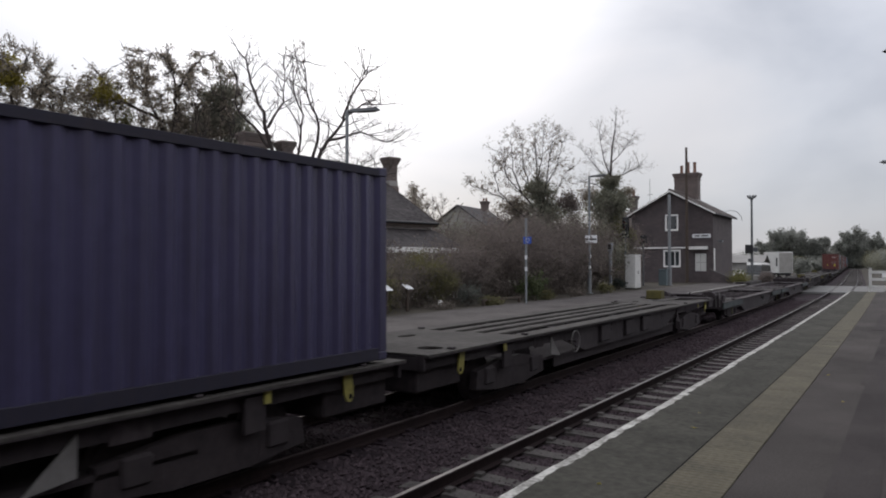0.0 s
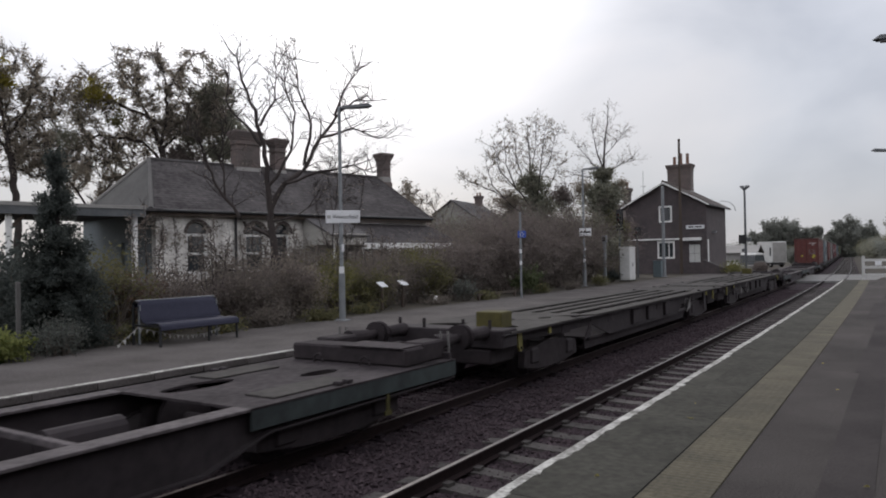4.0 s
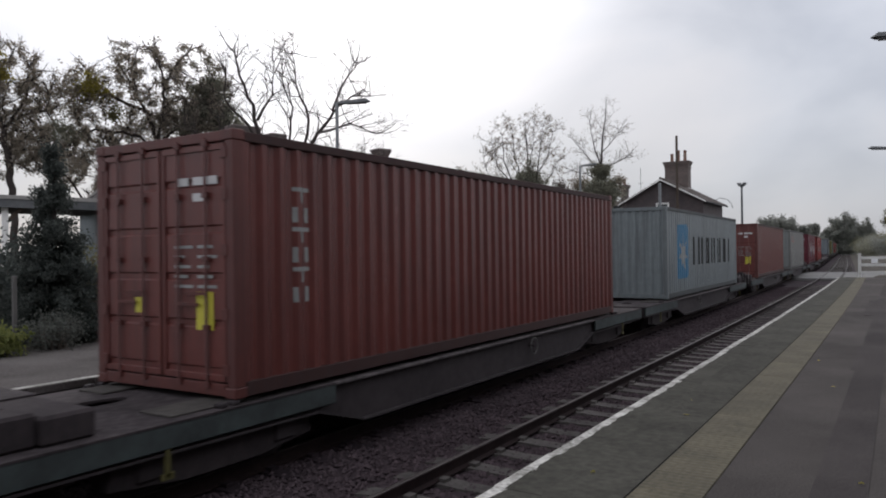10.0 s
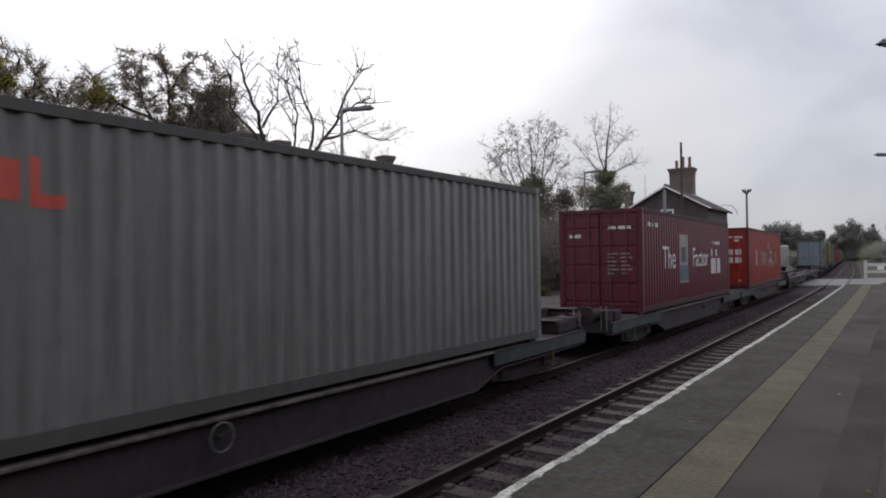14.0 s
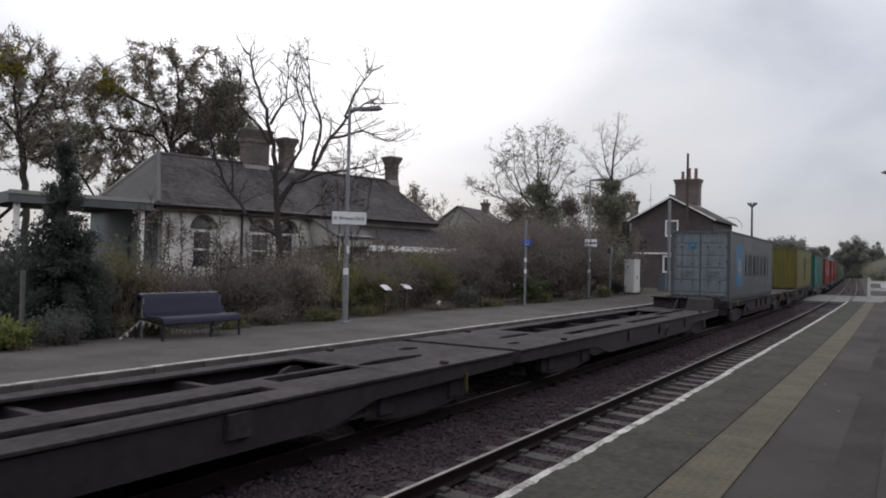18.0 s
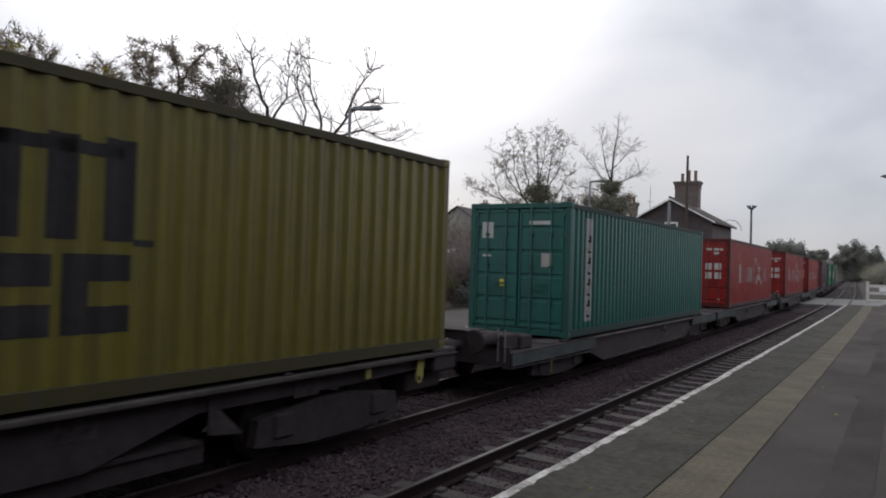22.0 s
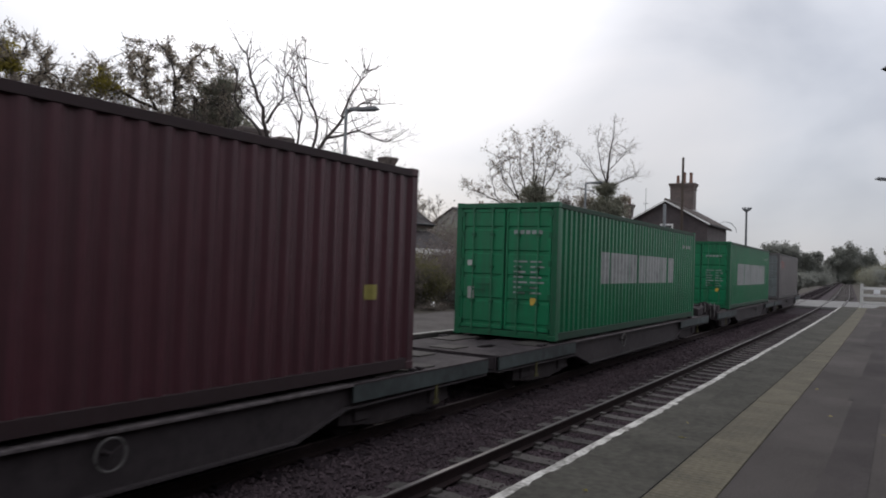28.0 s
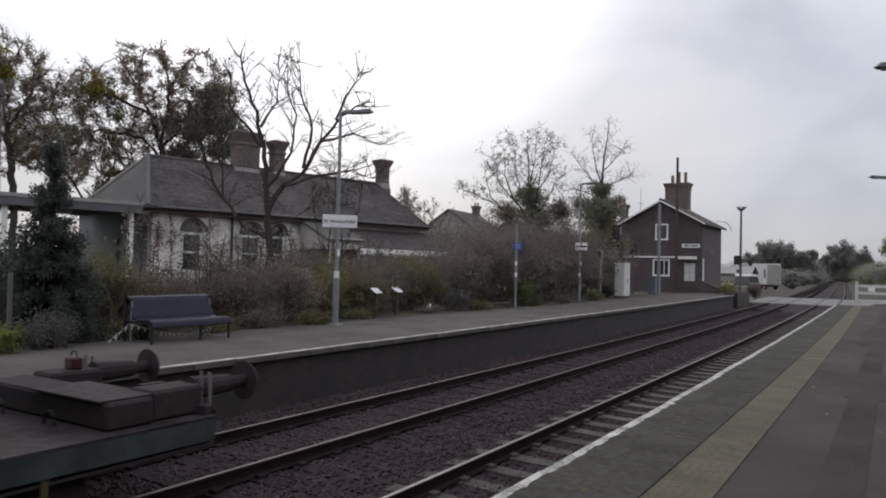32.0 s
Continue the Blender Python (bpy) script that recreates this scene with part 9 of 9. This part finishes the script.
bush("shrub", "small round dark shrub beside the white cabinet", "shrub", -14.9, 42.5, FAR_Z, 642, 0.42, 0.42, 0.7, 2600, 0.04, "leaf_dark", 8)
bush("hedge", "low dark clipped hedge beside the crossing", "hedge", -12.1, 78.4, -0.95, 640, 0.62, 1.2, 1.45, 6500, 0.05, "leaf_plum", 8)
bush("weed_clump", "yellow-green weeds at the platform's far end", "plant", -11.1, 59.6, FAR_Z + 0.08, 641, 0.5, 2.4, 0.5, 3400, 0.045, "leaf_lime", 8)
for i, (x, y, rx, h) in enumerate(((1.5, 118, 2.6, 3.4), (4.0, 135, 3.0, 4.2), (-2.0, 160, 3.0, 3.4), (3.0, 100, 2.2, 2.6), (-6.0, 200, 3.5, 4.0), (6.5, 90, 2.4, 3.2), (-4.0, 240, 5, 5), (2, 190, 4, 5), (-6.2, 215, 3.2, 4.6), (-9.0, 255, 4.0, 5.0), (-4.6, 182, 2.6, 3.4))):
    bush("bank_shrub", "olive scrub on the railway bank", "shrub", x, y, ground_height(x, y) - 0.1, 500 + i, rx, rx * 1.3, h, 5200, 0.13, ("leaf_olive", "leaf_ivy", "leaf_haze")[i % 3], 5)
tree("bank_tree", "leafy tree on the bank at the railway's side", 1.0, 112, 0.0, 91, [[(0, 0, 0), (0, 0, 2.5), (-0.2, 0, 4)]], [(-0.6, 0, 5.6, 2.6, 2.2, 2.2, 180)], 0.3, 0.5, 2.5, 0.02, 0.16, 4200, 0.25, 0.12, "leaf_olive", 500, 0.5)


def far_woods():
    """A belt of woods round the fields, out to the horizon, in the haze-pale leaf colour."""
    g = np.random.default_rng(8)
    n = 900
    a = g.uniform(0, 2 * math.pi, n)
    d = g.uniform(330, 620, n)
    x, y = d * np.sin(a), d * np.cos(a)
    keep = ~((y > 0) & (np.abs(x + 0.054 * y) < 16))
    base = np.stack([x, y, g.uniform(-1, 7, n)], 1)[keep]
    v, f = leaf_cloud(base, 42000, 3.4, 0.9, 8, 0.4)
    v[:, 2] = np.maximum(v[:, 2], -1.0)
    tagged(part("far_woods", soup("far_woods", v, f, M["leaf_haze"]), None), "distant belt of woods on the horizon", "woods", kind="stuff")


far_woods()

# ---- pieces: sleepers, coping stones, paving slabs, ballast ----
def sleeper_mesh(name, material):
    g = Geo()
    g.prism([(-1.25, 0), (1.25, 0), (1.25, 0.185), (1.0, 0.2), (0.5, 0.2), (0.35, 0.19), (-0.35, 0.19), (-0.5, 0.2), (-1.0, 0.2), (-1.25, 0.185)], "y", -0.13, 0.13)
    for s in (-0.7525, 0.7525):
        g.box(s - 0.17, s - 0.075, -0.06, 0.06, 0.2, 0.24)
        g.box(s + 0.075, s + 0.17, -0.06, 0.06, 0.2, 0.24)
    return g.mesh(name, material)


for line, rails, me in ((near_line, NEAR_TRACK, sleeper_mesh("sleeper", M["sleeper"])), (far_line, FAR_TRACK, sleeper_mesh("sleeper", M["sleeper_dark"]))):
    mid = sum(rails) / 2
    y = -4.0
    rr_ = random.Random(6)
    while y < 110:
        if not 56.3 < y < 71.6:
            p = on_line(mid + rr_.uniform(-0.02, 0.02), y, RAIL_Z - 0.358 + rr_.uniform(-0.006, 0.004))
            part("sleeper", me, None, line, m=pose(p.x, p.y, p.z, 0, 0, turn(y) + rr_.uniform(-0.6, 0.6)))
        y += 0.68
    far = Geo()
    while y < 420:
        p = on_line(mid, y, 0)
        far.box(p.x - 1.25, p.x + 1.25, p.y - 0.125, p.y + 0.125, RAIL_Z - 0.358, RAIL_Z - 0.16)
        y += 0.68
    tagged(part("far_sleepers", far, me.materials[0], line), kind="stuff")

coping_near = Geo().box(0.0, 0.42, -0.4499, 0.4499, -0.09, 0.006).mesh("coping_stone", M["coping"])


def ragged_line(x0, x1, wobble, seed):
    """A worn painted line with an uneven inner edge."""
    r = random.Random(seed)
    cuts = [-0.45 + 0.9 * (k + (r.uniform(-0.35, 0.35) if 0 < k < 9 else 0)) / 9 for k in range(10)]
    return Geo().prism([(x0, cuts[0]), (x0, cuts[-1])][::-1] + [(x1 + r.uniform(-wobble, wobble), y_) for y_ in cuts], "z", 0.006, 0.0095).mesh("edge_line", M["white_line"])


line_near = [ragged_line(0.0, 0.08, 0.018, k) for k in range(9)]
coping_far = Geo().box(-0.42, 0.0, -0.447, 0.447, -0.10, 0.006).mesh("coping_stone", M["far_asphalt"], 0.012)
line_far = [ragged_line(-0.15, -0.02, 0.012, 10 + k) for k in range(4)]
rr_ = random.Random(2)
for body, edge, z, cm, lm, y0, y1 in ((near_platform, EDGE_NEAR, 0.0, coping_near, line_near, -12.0, 43.0), (far_platform, EDGE_FAR, FAR_Z, coping_far, line_far, -4.0, 57.0)):
    y = y0 + 0.45
    while y < y1:
        p = on_line(edge + rr_.uniform(-0.008, 0.008), y, z + rr_.uniform(-0.003, 0.003))
        c = part("coping_stone", cm, None, body, m=pose(p.x, p.y, p.z, 0, 0, turn(y) + rr_.uniform(-0.15, 0.15)))
        part("edge_line", lm[rr_.randrange(len(lm))], None, c, "worn white edge line")
        y += 0.9
slab = Geo().box(-0.205, 0.205, -0.2005, 0.2005, -0.03, 0.010).mesh("tactile_slab", M["tactile"], 0.002)
y = -12.0
while y < 43.0:
    p = on_line(-1.255, y, rr_.uniform(-0.001, 0.002))
    part("tactile_slab", slab, None, near_platform, m=pose(p.x, p.y, p.z, 0, 0, turn(y)))
    y += 0.402
joint = [(-1.487 + shift(yy_) + dx, yy_, 0.0055) for yy_ in steps(-8, 43, 2.0) for dx in (-0.012, 0.026)]
part("joint", Geo().add(joint, [(2 * i, 2 * i + 1, 2 * i + 3, 2 * i + 2) for i in range(len(joint) // 2 - 1)]), M["gasket"], near_platform, "dark open joint")


def stones():
    g = np.random.default_rng(12)
    n = 90000
    y = 1.0 + 52.0 * g.uniform(0, 1, n) ** 1.7
    x = g.uniform(-9.2, -2.5, n)
    keep = np.ones(n, bool)
    for r in (*NEAR_TRACK, *FAR_TRACK):
        keep &= np.abs(x - r) > 0.09
    x, y = x[keep], y[keep]
    n = len(x)
    x = x + CURVE * y * y
    s = g.uniform(0.02, 0.04, (n, 1, 1))
    oct_ = np.array([(1, 0, 0), (0, 1, 0), (-1, 0, 0), (0, -1, 0), (0, 0, 0.8), (0, 0, -0.8)], float)
    v = oct_[None] * s * g.uniform(0.6, 1.4, (n, 6, 1)) + np.stack([x, y, np.where(x - CURVE * y * y < -5.7, -1.035, -1.052) + g.uniform(-0.012, 0.03, n)], 1)[:, None]
    f0 = np.array([(0, 1, 4), (1, 2, 4), (2, 3, 4), (3, 0, 4), (1, 0, 5), (2, 1, 5), (3, 2, 5), (0, 3, 5)])
    f = (f0[None] + 6 * np.arange(n)[:, None, None]).reshape(-1, 3)
    tagged(part("ballast_stones", soup("ballast_stones", v.reshape(-1, 3), f, M["ballast"]), None), "loose brown ballast stones", "ballast", kind="stuff")


stones()


def fallen_leaves():
    g = np.random.default_rng(31)
    pts = np.stack([g.uniform(-2.0, 2.5, 70), 3 + 30 * g.uniform(0, 1, 70) ** 1.4, np.full(70, 0.018)], 1)
    v, f = leaf_cloud(pts, 70, 0.001, 0.035, 31, 1.0)
    v[:, 2] = 0.014 + np.abs(v[:, 2] - 0.018) * 0.5
    tagged(part("fallen_leaves", soup("fallen_leaves", v, f, M["leaf_yellow"]), None), "a few fallen autumn leaves on the platform", "leaves", kind="stuff")


fallen_leaves()

motions()
